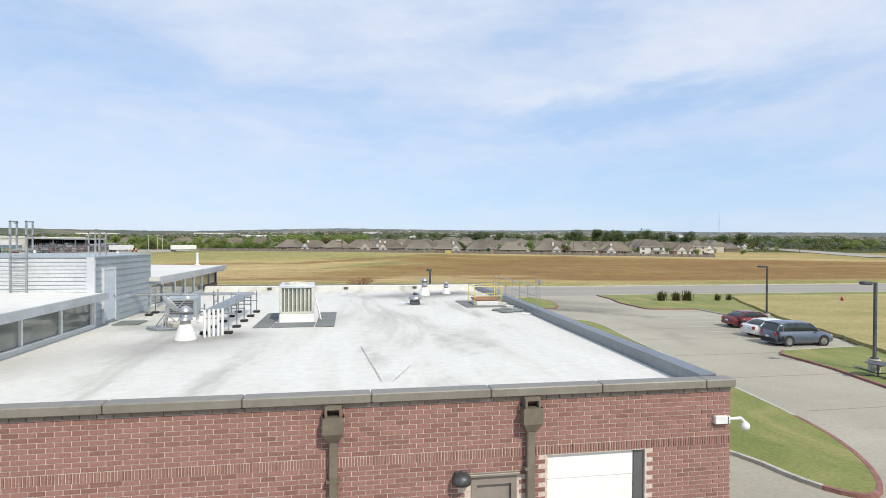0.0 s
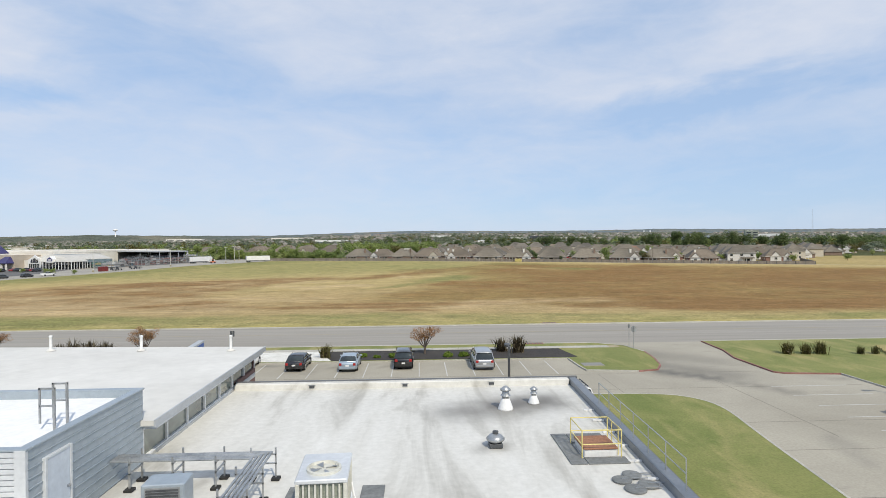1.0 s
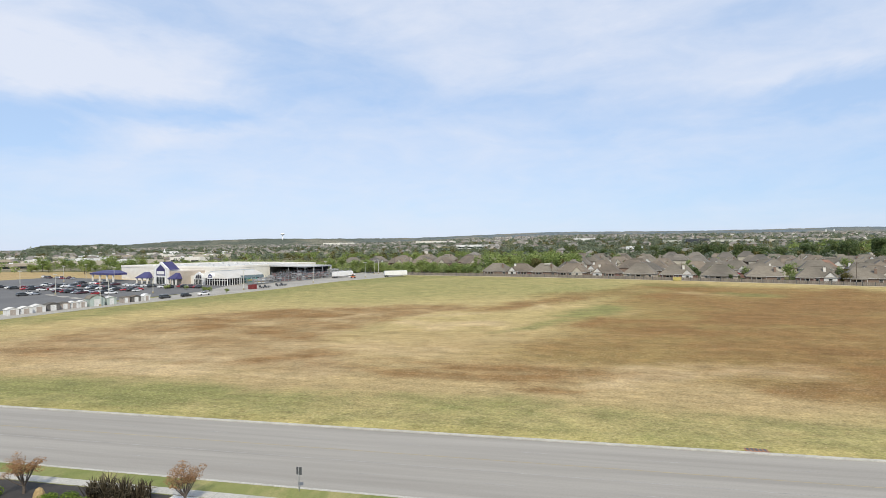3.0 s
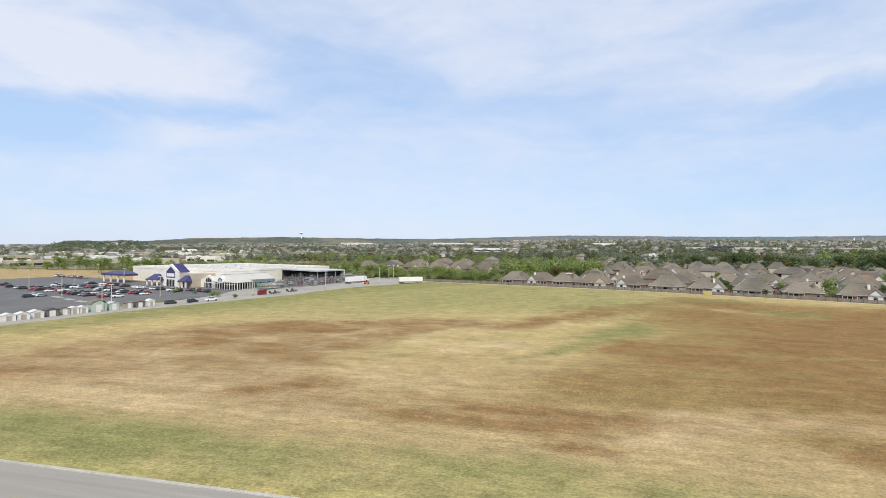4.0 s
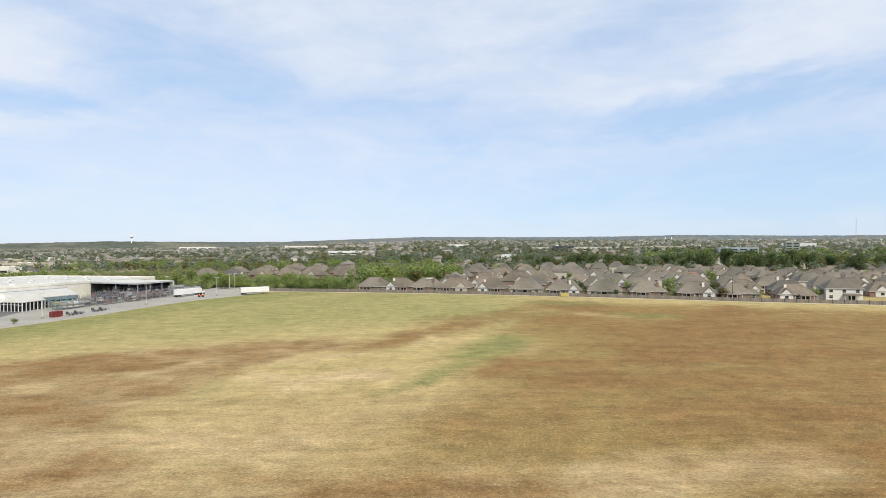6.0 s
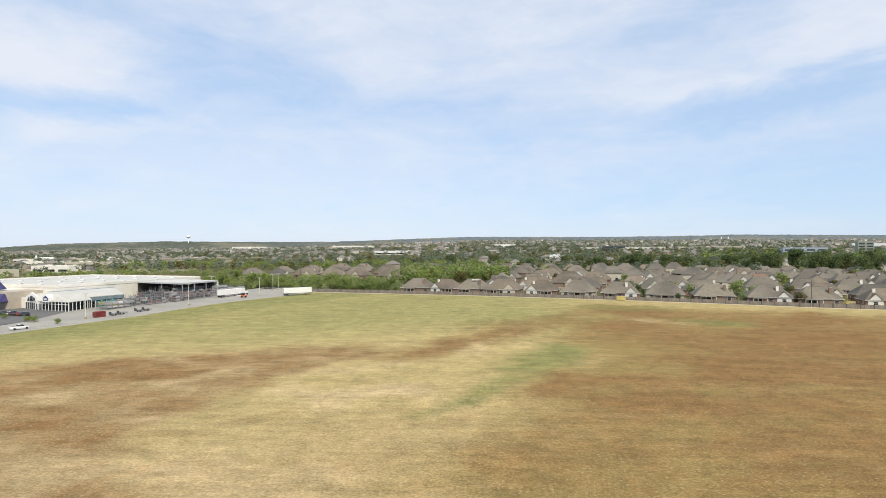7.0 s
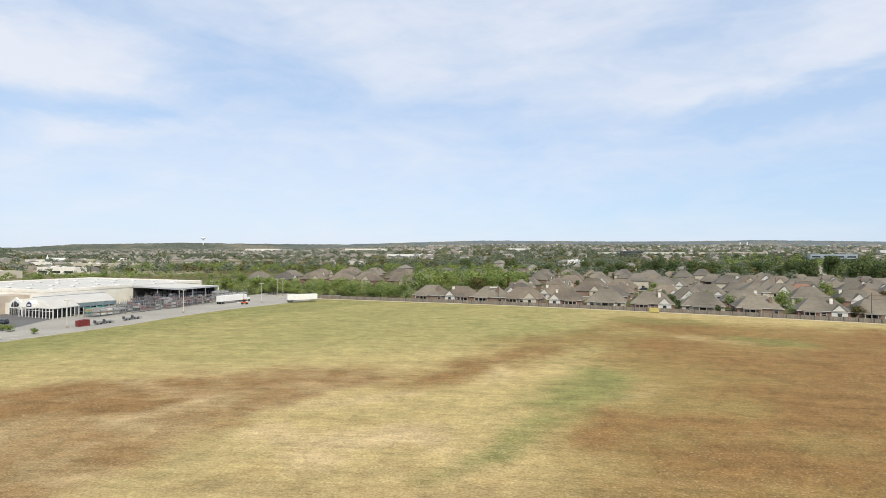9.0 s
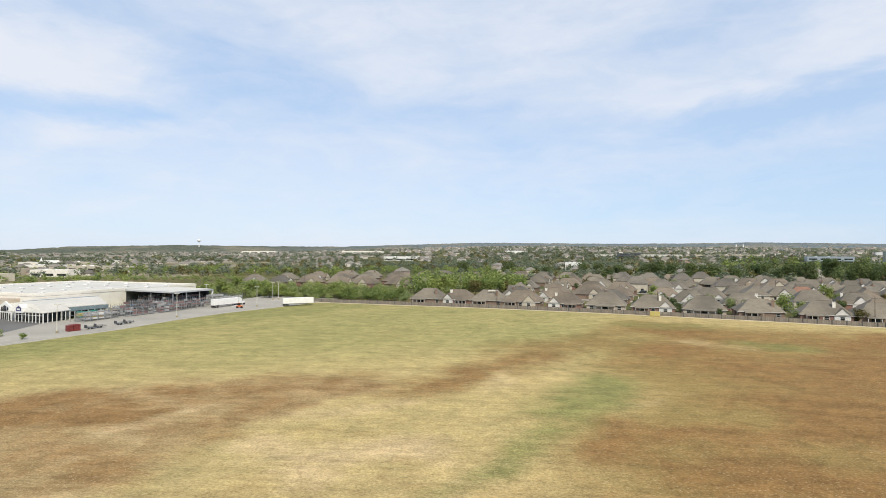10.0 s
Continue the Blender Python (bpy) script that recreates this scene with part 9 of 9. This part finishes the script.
# the tall trees behind the estate: bearing from the middle of the field, height
for k, (az, h) in enumerate(((9.5, 17), (11.1, 16), (13.0, 17), (16.7, 19), (17.9, 18), (19.5, 19), (20.3, 16), (23.3, 15), (25.0, 18), (27.6, 19), (28.8, 21), (30.5, 25), (32.3, 21), (33.3, 19), (34.2, 20), (35.6, 19), (37.2, 20), (39.0, 19), (41.0, 20), (43.5, 18), (46.0, 20), (2.1, 17), (-2.6, 17), (6.0, 14))):
    a, d = radians(az), 555 + 40 * math.sin(k * 2.4)
    plant((TALL_OAK, TALL_OAK, TALL_ELM)[k % 3], -18 + d * math.sin(a), 93 + d * math.cos(a), h / 23.5, 47.0 * k)
for k in range(14):                                  # the dark tree line beyond the estate
    x = g.uniform(20, 460)
    plant(TREES[g.choice((1, 1, 0, 1, 5))], x, 690 - 0.22 * x + g.uniform(-35, 25), g.uniform(0.7, 1.2), g.uniform(0, 360))
for k in range(34):
    x = g.uniform(20, 460)
    (line_a if k % 4 else line_b).append((x, 690 - 0.22 * x + g.uniform(-35, 25), g.uniform(8, 13)))
for k in range(34):
    x = g.uniform(0, 660)
    (line_a if k % 3 else line_b).append((x, 715 - 0.22 * x + g.uniform(-30, 60), g.uniform(8, 12)))
for k in range(240):                                 # woods along the eastern road
    x = g.uniform(350, 900)
    y = 560 + 0.35 * (x - 300) + g.uniform(-85, 190)
    if -8 < (x - 386) * 0.88 - (y - 405) * 0.48 < 40:
        continue
    (line_a if k % 2 else line_b).append((x, y, g.uniform(8, 14)))
for x, y, s, k in ((262, 395, 0.6, 5), (348, 413, 0.75, 2), (356, 409, 0.8, 2), (378, 470, 0.7, 4), (384, 474, 0.8, 5), (372, 476, 0.6, 4)):
    plant(TREES[k], x, y, s, g.uniform(0, 360))
for k in range(26):                                  # trees beside the store lot and along the shops
    x, y = on_store(g.uniform(-330, -185), g.uniform(40, 110))
    plant(TREES[g.choice((0, 4, 7))], x, y, g.uniform(0.9, 1.3), g.uniform(0, 360))

# eastern road with its power poles
rows = []
for k in range(13):
    s = -120 + 75 * k
    x, y = 386 + 0.48 * s, 405 + 0.88 * s
    rows.append([(x + f * 0.88, y - f * 0.48) for f in (0, 8, 16, 24, 32)])
solid("east_road", draped(rows, 0.35), DRIVE, "pale concrete road running past the woods", "road", "structure")


def power_pole(x, y, h, a, label="weathered wooden power pole with a crossarm", group="power poles"):
    t = thing("power_pole", label, "power pole", pose(x, y, ground_z(x, y), 0, 0, a), group)
    part("pole", Mesh().tube((0, 0, -0.5), (0, 0, h), 0.17, 0.11), BARK, t)
    part("crossarm", Mesh().box(-1.2, -0.06, h - 0.9, 1.2, 0.06, h - 0.76), BARK, t)
    for xx in (-1.1, -0.4, 0.4, 1.1):
        part("insulator", Mesh().tube((xx, 0, h - 0.76), (xx, 0, h - 0.55), 0.05), FASCIA, t)
    return t


poles = [(372, 402), (406, 455), (440, 508), (475, 562), (510, 616), (548, 676)]
for x, y in poles:
    power_pole(x, y, 13.5, -33)
wires = Mesh()
for (x0, y0), (x1, y1) in zip(poles, poles[1:]):
    for off in (-1.0, 0.0, 1.0):
        prev = None
        for i in range(9):
            f = i / 8
            x, y = x0 + (x1 - x0) * f + off * 0.84, y0 + (y1 - y0) * f - off * 0.54
            z = ground_z(x, y) + 12.9 - 1.2 * math.sin(math.pi * f)
            if prev:
                wires.tube(prev, (x, y, z), 0.04, n=3, caps=False)
            prev = (x, y, z)
solid("power_lines", wires, DARK_STEEL, "sagging dark power lines between the poles", "power line", "stuff")
for x, y, h in ((-13.5, 367, 9.5), (58.5, 349, 10), (131.5, 319, 11), (-83, 398, 9), (205, 305, 9.5), (150, 430, 11), (96, 450, 11), (30, 470, 12), (190, 455, 12), (-2, 480, 13), (8, 483, 13), (-150, 480, 11)):
    power_pole(x, y, h, -16)
flood = thing("floodlight_mast", "slim pole with a flat panel beside the first houses", "mast", pose(-15.5, 372, ground_z(-15, 372)))
part("pole", Mesh().tube((0, 0, -0.3), (0, 0, 8.2), 0.12, 0.09), GALV, flood)
part("panel", Mesh().box(-2.4, -0.15, 7.3, 2.4, 0.15, 8.0, 0.05), UNIT_BEIGE, flood)


# ---- the town and the hills beyond ----
HILL = Shade("hazed_wooded_hills", 1.0)
_v = HILL.where("world", (1.0, 1.0, 3.0))
_a, _b = HILL.noise(_v, 0.0035, 5, 0.6, 0.5), HILL.noise(_v, 0.022, 4, 0.7)
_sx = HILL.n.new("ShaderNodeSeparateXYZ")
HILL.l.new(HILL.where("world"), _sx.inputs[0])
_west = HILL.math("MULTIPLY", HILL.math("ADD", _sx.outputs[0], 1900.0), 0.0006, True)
# the hill colour carries blue air haze, stronger towards the east
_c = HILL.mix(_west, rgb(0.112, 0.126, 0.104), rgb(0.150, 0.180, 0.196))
_c = HILL.mix(HILL.ramp(_a, (0.47, rgb(0, 0, 0)), (0.62, rgb(0.7, 0.7, 0.7))), _c, rgb(0.230, 0.215, 0.165))
_c = HILL.mix(1.0, _c, HILL.ramp(_b, (0.35, rgb(0.80, 0.80, 0.82)), (0.65, rgb(1.14, 1.14, 1.12))), "MULTIPLY")
_t = HILL.noise(_v, 0.075, 3, 0.75)
_c = HILL.mix(1.0, _c, HILL.ramp(_t, (0.38, rgb(0.58, 0.58, 0.56)), (0.50, rgb(1.0, 1.0, 1.0)), (0.64, rgb(1.30, 1.26, 1.18))), "MULTIPLY")
HILL.bsdf.inputs["Specular IOR Level"].default_value = 0.0
HILL = HILL.done(_c)
# skyline of the hills: bearing, height above the eye in degrees
SKYLINE = ((-80, -0.2), (-53, -0.35), (-49, -0.3), (-45, 0.05), (-42, 0.12), (-39, 0.42), (-30, 0.70), (-22, 0.70), (-15, 0.74), (-8, 1.02), (-1, 1.28), (6, 1.27), (13, 1.24), (20, 1.29), (25, 1.37), (30, 1.27), (35, 1.18), (50, 1.10), (80, 0.9))
hills, columns = Mesh(), 641
for j in range(9):
    f = j / 8
    r = 3350 + 1330 * f
    for i in range(columns):
        az = -80 + 160 * i / (columns - 1)
        el = float(np.interp(az, [p[0] for p in SKYLINE], [p[1] for p in SKYLINE]))
        el += -0.35 * math.sin(radians(az + 5)) + 0.035 * noise.noise((az * 0.9, 0.0, 4.0)) + 0.03 * noise.noise((az * 3.1, 0.0, 8.0)) + 0.018 * noise.noise((az * 11.0, 0.0, 2.0))
        top = 27 + 4680 * math.tan(radians(el))
        x, y = -18 + r * math.sin(radians(az)), 60 + r * math.cos(radians(az))
        z = 8 + (top - 8) * step(0, 1, f) + 9 * math.sin(math.pi * f) * noise.noise((az * 0.35, f * 3, 1.0))
        hills.v.append((x, y, z))
        if i and j:
            n = len(hills.v)
            hills.f.append((n - 2 - columns, n - 1 - columns, n - 1, n - 2))
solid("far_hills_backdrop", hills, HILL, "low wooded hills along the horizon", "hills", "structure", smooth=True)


def crown_template(seed, count, size):
    """Points of one far tree of unit height, as loose leaf clumps."""
    g = random.Random(seed)
    blobs = [(g.gauss(0, 0.20), g.gauss(0, 0.20), g.uniform(0.35, 0.80), g.uniform(0.20, 0.33), 0.85) for _ in range(6)]
    m = leaf_cloud(g, blobs, count, size)
    return np.array(m.v), m.f


def scatter(name, places, templates, leaf, label):
    """Many far trees joined into one."""
    V, F, k = [], [], 0
    for i, (x, y, s) in enumerate(places):
        tv, tf = templates[i % len(templates)]
        a = i * 2.39996
        c, sn = math.cos(a), math.sin(a)
        p = np.empty_like(tv)
        p[:, 0] = x + s * (c * tv[:, 0] - sn * tv[:, 1])
        p[:, 1] = y + s * (sn * tv[:, 0] + c * tv[:, 1])
        p[:, 2] = ground_z(x, y) - 0.3 + s * tv[:, 2]
        V.append(p)
        F += [tuple(q + k for q in f) for f in tf]
        k += len(tv)
    me = bpy.data.meshes.new(name)
    me.from_pydata(np.concatenate(V).tolist(), [], F)
    me.materials.append(leaf)
    me.update()
    return tagged(new(name, me), label, "woods", kind="stuff")


near_t = [crown_template(500 + k, 80, 0.10) for k in range(5)]
far_t = [crown_template(520 + k, 26, 0.17) for k in range(5)]
dense_t = [crown_template(540 + k, 220, 0.062) for k in range(5)]
scatter("east_woods", line_a, dense_t, LEAF_DARK, "dark green woods beyond the estate and road")
scatter("east_woods", line_b, dense_t, LEAF_OLIVE, "olive woods beyond the estate and road")
scatter("tall_woods", tall, dense_t, LEAF_DARK, "tall dark trees rising over the estate")
scatter("thicket", thicket, dense_t, LEAF_LIGHT, "bright green thicket between the yard and the houses")
scatter("green_woods", grove, dense_t, LEAF, "green woods behind the estate houses")
g = random.Random(9)


def open_ground(x, y):
    n = noise.noise((x * 0.0035, y * 0.0035, 11)) + 0.5 * noise.noise((x * 0.012, y * 0.012, 19))
    return n


mid, midd, lite = [], [], []
while len(mid) + len(midd) + len(lite) < 4300:
    r, az = 560 + 1150 * g.random() ** 0.8, radians(g.uniform(-62, 58))
    x, y = r * math.sin(az), r * math.cos(az)
    if y < 520 - 0.1 * x or (x < -140 and y < 600 and x > -420) or open_ground(x, y) > 0.12 + 0.25 * g.random():
        continue
    if x < -420 and y < 900 and g.random() < 0.72:
        continue
    (mid if g.random() < 0.5 else (midd if g.random() < 0.62 else lite)).append((x, y, g.uniform(6.5, 11.5)))
scatter("town_woods", mid, near_t, LEAF_HAZED, "green town woods between the estates")
scatter("town_woods", midd, near_t, LEAF_HAZED, "haze-muted green town woods between the estates")
scatter("town_woods", lite, near_t, LEAF_OLIVE, "olive autumn woods between the estates")
far, fard = [], []
while len(far) + len(fard) < 4600:
    r, az = 1600 + 1500 * g.random(), radians(g.uniform(-62, 58))
    x, y = r * math.sin(az), r * math.cos(az)
    if open_ground(x * 0.6, y * 0.6) > 0.02 + 0.3 * g.random():
        continue
    (far if g.random() < 0.5 else fard).append((x, y, g.uniform(6.5, 10.5)))
for k in range(900):                                 # woods on the near mound
    az, r = radians(g.uniform(-49.3, -41.8)), g.uniform(1650, 2250)
    fard.append((r * math.sin(az), r * math.cos(az), g.uniform(6, 8)))
groves = []
for k in range(5):                                   # broad groves of unit height
    q = random.Random(580 + k)
    blobs = [(q.gauss(0, 1.9), q.gauss(0, 1.9), q.uniform(0.3, 0.7), q.uniform(0.30, 0.5), 0.8) for _ in range(12)]
    m = leaf_cloud(q, blobs, 46, 0.36)
    groves.append((np.array(m.v), m.f))
ridged = []
for k in range(260):                                 # the wooded mound to the north-west
    az, r = radians(g.uniform(-48.8, -42.2)), g.uniform(1900, 2250)
    ridged.append((r * math.sin(az), r * math.cos(az), g.uniform(6.5, 8.5)))
scatter("ridge_woods", ridged, groves, LEAF_HAZED, "dark groves on the far hills")
east = []
while len(east) < 800:                               # wide woods beyond the eastern road
    x, y = g.uniform(300, 1150), g.uniform(470, 1250)
    off = (x - 386) * 0.88 - (y - 405) * 0.48
    if -8 < off < 40 or (off < 0 and y < 640) or y > 2.9 * x:
        continue
    east.append((x, y, g.uniform(8.5, 14)))
scatter("east_woods", east[:450], near_t, LEAF, "green woods beyond the estate and road")
scatter("east_woods", east[450:], near_t, LEAF_DARK, "dark green woods beyond the estate and road")
scatter("distant_woods", far, far_t, LEAF_HAZED, "distant green woods towards the hills")
scatter("distant_woods", fard, far_t, LEAF_HAZED, "distant dark woods on the hills")

roofs, walls = Mesh(), Mesh()
for k in range(2500):
    r, az = 640 + 2900 * g.random(), radians(g.uniform(-60, 55))
    x, y = r * math.sin(az), r * math.cos(az)
    if y < 560 or (x < -150 and y < 620) or (r < 1250 and az > -0.55 and g.random() < 0.75):
        continue
    w, d, a, h = g.uniform(13, 19), g.uniform(10, 13), g.uniform(0, 3.14), g.choice((2.8, 2.8, 5.4))
    c, s = math.cos(a), math.sin(a)
    z = ground_z(x, y)
    hv = hip(w, d, h, 3.6).v
    roofs.add([(x + c * p[0] - s * p[1], y + s * p[0] + c * p[1], z + p[2]) for p in hv], hip(w, d, h, 3.6).f)
    bv = Mesh().box(-w / 2, -d / 2, -1, w / 2, d / 2, h)
    walls.add([(x + c * p[0] - s * p[1], y + s * p[0] + c * p[1], z + p[2]) for p in bv.v], bv.f)
solid("distant_roofs", roofs, pieces("distant_roof_shingles", rgb(0.13, 0.118, 0.10), rgb(0.26, 0.24, 0.21), "island", 0.9, 0.5), "taupe roofs of distant houses", "roofs", "stuff")
solid("distant_walls", walls, pieces("distant_house_walls", rgb(0.36, 0.27, 0.22), rgb(0.70, 0.67, 0.62), "island", 0.9, 0.5), "brick and cream walls of distant houses", "walls", "stuff")


def block(label, x, y, w, d, h, a, wall, bands=2, roof=None):
    """A flat-roofed commercial building with its bands of windows and a parapet."""
    t = thing("commercial_block", label, "building", pose(x, y, ground_z(x, y), 0, 0, a), "distant commercial buildings")
    part("wall", Mesh().box(-w / 2, -d / 2, -3, w / 2, d / 2, h), wall, t)
    part("roof", Mesh().box(-w / 2 + 0.4, -d / 2 + 0.4, h - 0.5, w / 2 - 0.4, d / 2 - 0.4, h + 0.05), roof or ROOF_WHITE, t)
    edge = Mesh()
    for x0, y0, x1, y1 in ((-w / 2, -d / 2, w / 2, -d / 2 + 0.5), (-w / 2, d / 2 - 0.5, w / 2, d / 2), (-w / 2, -d / 2 + 0.5, -w / 2 + 0.5, d / 2 - 0.5), (w / 2 - 0.5, -d / 2 + 0.5, w / 2, d / 2 - 0.5)):
        edge.box(x0, y0, h, x1, y1, h + 0.9)
    part("parapet", edge, wall, t)
    n = min(4, max(2, int(w / 16)))
    for b in range(bands):
        for i in range(n):
            xx = -w / 2 + w * (i + 0.5) / n
            zz = 0.8 + b * (h - 1) / max(1, bands)
            win = part("window", Mesh().box(xx - w / n * 0.36, -d / 2 - 0.1, zz, xx + w / n * 0.36, -d / 2 + 0.05, zz + min(2.4, (h - 1) / bands * 0.62)), GLASS_DARK, t)
    for i in range(2):
        part("roof_unit", Mesh().box(-w * 0.3 + i * w * 0.28, -2, h, -w * 0.3 + i * w * 0.28 + 3, 1, h + 1.6, 0.1), WHITE_PAINT, t)
    return t


CREAM = worn("cream_shop_wall", rgb(0.50, 0.45, 0.36), rgb(0.62, 0.57, 0.47), 0.1, 2, 0.85)
for args in (("long white warehouse beyond the tree line", 330, 1420, 190, 60, 7, -8, UNIT_BEIGE, 1), ("dark-glazed office building beyond the trees", 292, 1340, 46, 30, 12, -6, DARK_STEEL, 3), ("pale industrial shed far off", 560, 1480, 150, 50, 6.5, -10, CREAM, 1),
             ("blue-grey school building behind the woods", 560, 1080, 66, 30, 15, -20, SIDING, 3), ("square grey-green tower block over the trees", 690, 1120, 24, 20, 25, -22, UNIT_FIN, 5), ("white retail shed on the horizon", 1000, 1560, 80, 40, 12, -30, WHITE_PAINT, 1),
             ("white gabled hall beyond the houses", 92, 815, 20, 16, 10, -12, WHITE_PAINT, 1), ("white warehouse among the woods", -190, 1250, 90, 40, 7, -5, WHITE_PAINT, 1), ("pale long shed on the hillside", -480, 2100, 150, 40, 8, 0, STONE_WALL, 1), ("pale school beneath the ridge", -980, 2350, 140, 50, 12, 10, STONE_WALL, 2), ("white building in the far woods", 60, 1700, 70, 30, 8, 0, WHITE_PAINT, 1)):
    block(*args)
TAN_SHOP = worn("tan_shop_wall", rgb(0.40, 0.34, 0.27), rgb(0.50, 0.44, 0.36), 0.1, 2, 0.85)
block("long cream retail building behind the store", -470, 545, 62, 26, 6.0, -17, CREAM, 1)
block("white retail building behind the cream one", -600, 610, 58, 26, 6, -17, WHITE_PAINT, 1)
q = random.Random(91)
for k in range(24):
    az, r = -1.0 + 0.40 * ((k * 0.618) % 1.0), 640 + 28 * k
    x, y = -15 + r * math.sin(az), 50 + r * math.cos(az)
    wall, say = ((CREAM, "cream"), (WHITE_PAINT, "white"), (TAN_SHOP, "tan"), (STONE_WALL, "off-white"))[k % 4]
    block("%s flat-roofed shop building in the retail district" % say, x, y, q.uniform(24, 56), q.uniform(16, 30), q.uniform(4.5, 6.5), q.choice((-17, -30, 60, -10)), wall, 1)
town = []
for k in range(330):
    az, r = q.uniform(-1.08, -0.55), q.uniform(560, 1350)
    town.append((-15 + r * math.sin(az), 50 + r * math.cos(az), q.uniform(4.5, 8)))
scatter("shop_trees", town, near_t, LEAF, "green trees among the shops")
church = thing("church", "white church with a pointed spire beyond the shops", "church", pose(-760, 970, ground_z(-760, 970), 0, 0, -20))
part("nave", gable_wall(18, -2, 4, 4.5, 0, -14, 28), WHITE_PAINT, church)
part("roof", gable_roof(18, 28, 4, 4.5, 0, 0, 0.6), ROOF_WHITE, church)
part("tower", Mesh().box(-1.6, -15.6, 0, 1.6, -12.4, 9), WHITE_PAINT, church)
part("spire", Mesh().lathe((0, -14, 9), [(1.7, 0.0), (0.6, 2.5), (0.1, 5)], 8), WHITE_PAINT, church)

wt = thing("water_tower", "pale blue-white spheroid water tower on the ridge", "water tower", pose(-2070, 3853, ground_z(-2070, 3853)))
top_z = 132.5 - ground_z(-2070, 3853)
part("tank", Mesh().lathe((0, 0, top_z), [(3.2, -17.0), (11.5, -14.0), (15.5, -9.0), (14.2, -4.2), (7.8, -1.0), (0.5, 0.0)], 20), WHITE_PAINT, wt, smooth=True)
part("stem", Mesh().lathe((0, 0, 0), [(6.0, -4.0), (3.2, 8.0), (2.6, top_z - 16.0)], 14), WHITE_PAINT, wt, smooth=True)
for dx in (-22, 22):
    st = thing("chimney_stack", "pale power station stack on the horizon", "chimney", pose(1605 + dx, 3800, ground_z(1605, 3800)), "stacks on the horizon")
    part("stack", Mesh().lathe((0, 0, 0), [(4.6, -10.0), (3.6, 101 - ground_z(1605, 3800))], 12), WHITE_PAINT, st)
    part("rim", Mesh().lathe((0, 0, 99 - ground_z(1605, 3800)), [(4.0, 0), (4.0, 2.2)], 12), FASCIA, st)
mast = thing("radio_mast", "thin lattice radio mast above the eastern woods", "mast", pose(905, 1230, ground_z(905, 1230)))
for k in range(3):
    a = k * 2.094
    part("leg", Mesh().tube((2.2 * math.cos(a), 2.2 * math.sin(a), -1), (0.5 * math.cos(a), 0.5 * math.sin(a), 74), 0.14, 0.08, n=5), FASCIA, mast)
for i in range(14):
    z = 5 * i + 2
    q = 2.2 - 1.7 * z / 74
    pts = [(q * math.cos(k * 2.094), q * math.sin(k * 2.094), z) for k in range(3)]
    part("brace", Mesh().tube(pts[0], pts[1], 0.06, n=4).tube(pts[1], pts[2], 0.06, n=4).tube(pts[2], pts[0], 0.06, n=4), FASCIA, mast)


# ---- bricks of the south wall ----
def brick_mesh(w, h, d, name):
    b = 0.006
    v = [(0, 0, 0), (w, 0, 0), (w, 0, h), (0, 0, h), (b, -d, b), (w - b, -d, b), (w - b, -d, h - b), (b, -d, h - b)]
    return Mesh().add(v, [(4, 5, 6, 7), (0, 1, 5, 4), (1, 2, 6, 5), (2, 3, 7, 6), (3, 0, 4, 7)])


def in_hole(x0, x1, z0, z1):
    return any(x1 > h[0] - 0.01 and x0 < h[1] + 0.01 and z1 > h[2] and z0 < h[3] + 0.005 for h in HOLES)


BL, BH, PL, PH, CORNER = 0.283, 0.086, 0.298, 0.101, -0.49
full = brick_mesh(BL, BH, 0.014, "brick").data("brick", BRICK)
rest, top_course, kept = Mesh(), Mesh(), 0
for course in range(42):
    z = 4.165 - PH * (course + 1)
    if z < 0.0:
        break
    if 2.84 < z < 2.99:
        continue
    shift = 0.5 * PL * (course % 2)
    for i in range(67):
        x = CORNER - PL * (i + 1) + shift
        x0, x1 = x, min(x + BL, CORNER)
        if in_hole(x0, x1, z, z + BH):
            continue
        if 0 < course < 11 and kept < 300 and -9.2 < x < -1.0:
            ob = part("brick", full, None, south_wall)
            ob.location = (x, -0.081, z)
            kept += 1
        else:
            bm = brick_mesh(x1 - x0, BH, 0.014 if course else 0.035, "brick")
            (rest if course else top_course).add([(a + x0, b - 0.081, c + z) for a, b, c in bm.v], bm.f)
for i in range(320):
    x = CORNER - 0.0605 * (i + 1) + 0.010
    bm = brick_mesh(0.048, 0.188, 0.018, "brick")
    rest.add([(a + x, b - 0.081, c + 2.848) for a, b, c in bm.v], bm.f)
ob = part("brickwork", rest, BRICK_JOINED, south_wall)
tagged(ob, "red-brown brick courses with a soldier course", kind="stuff")
ob = part("top_course", top_course, BRICK_TAUPE, south_wall)
tagged(ob, "taupe brick course below the coping", kind="stuff")
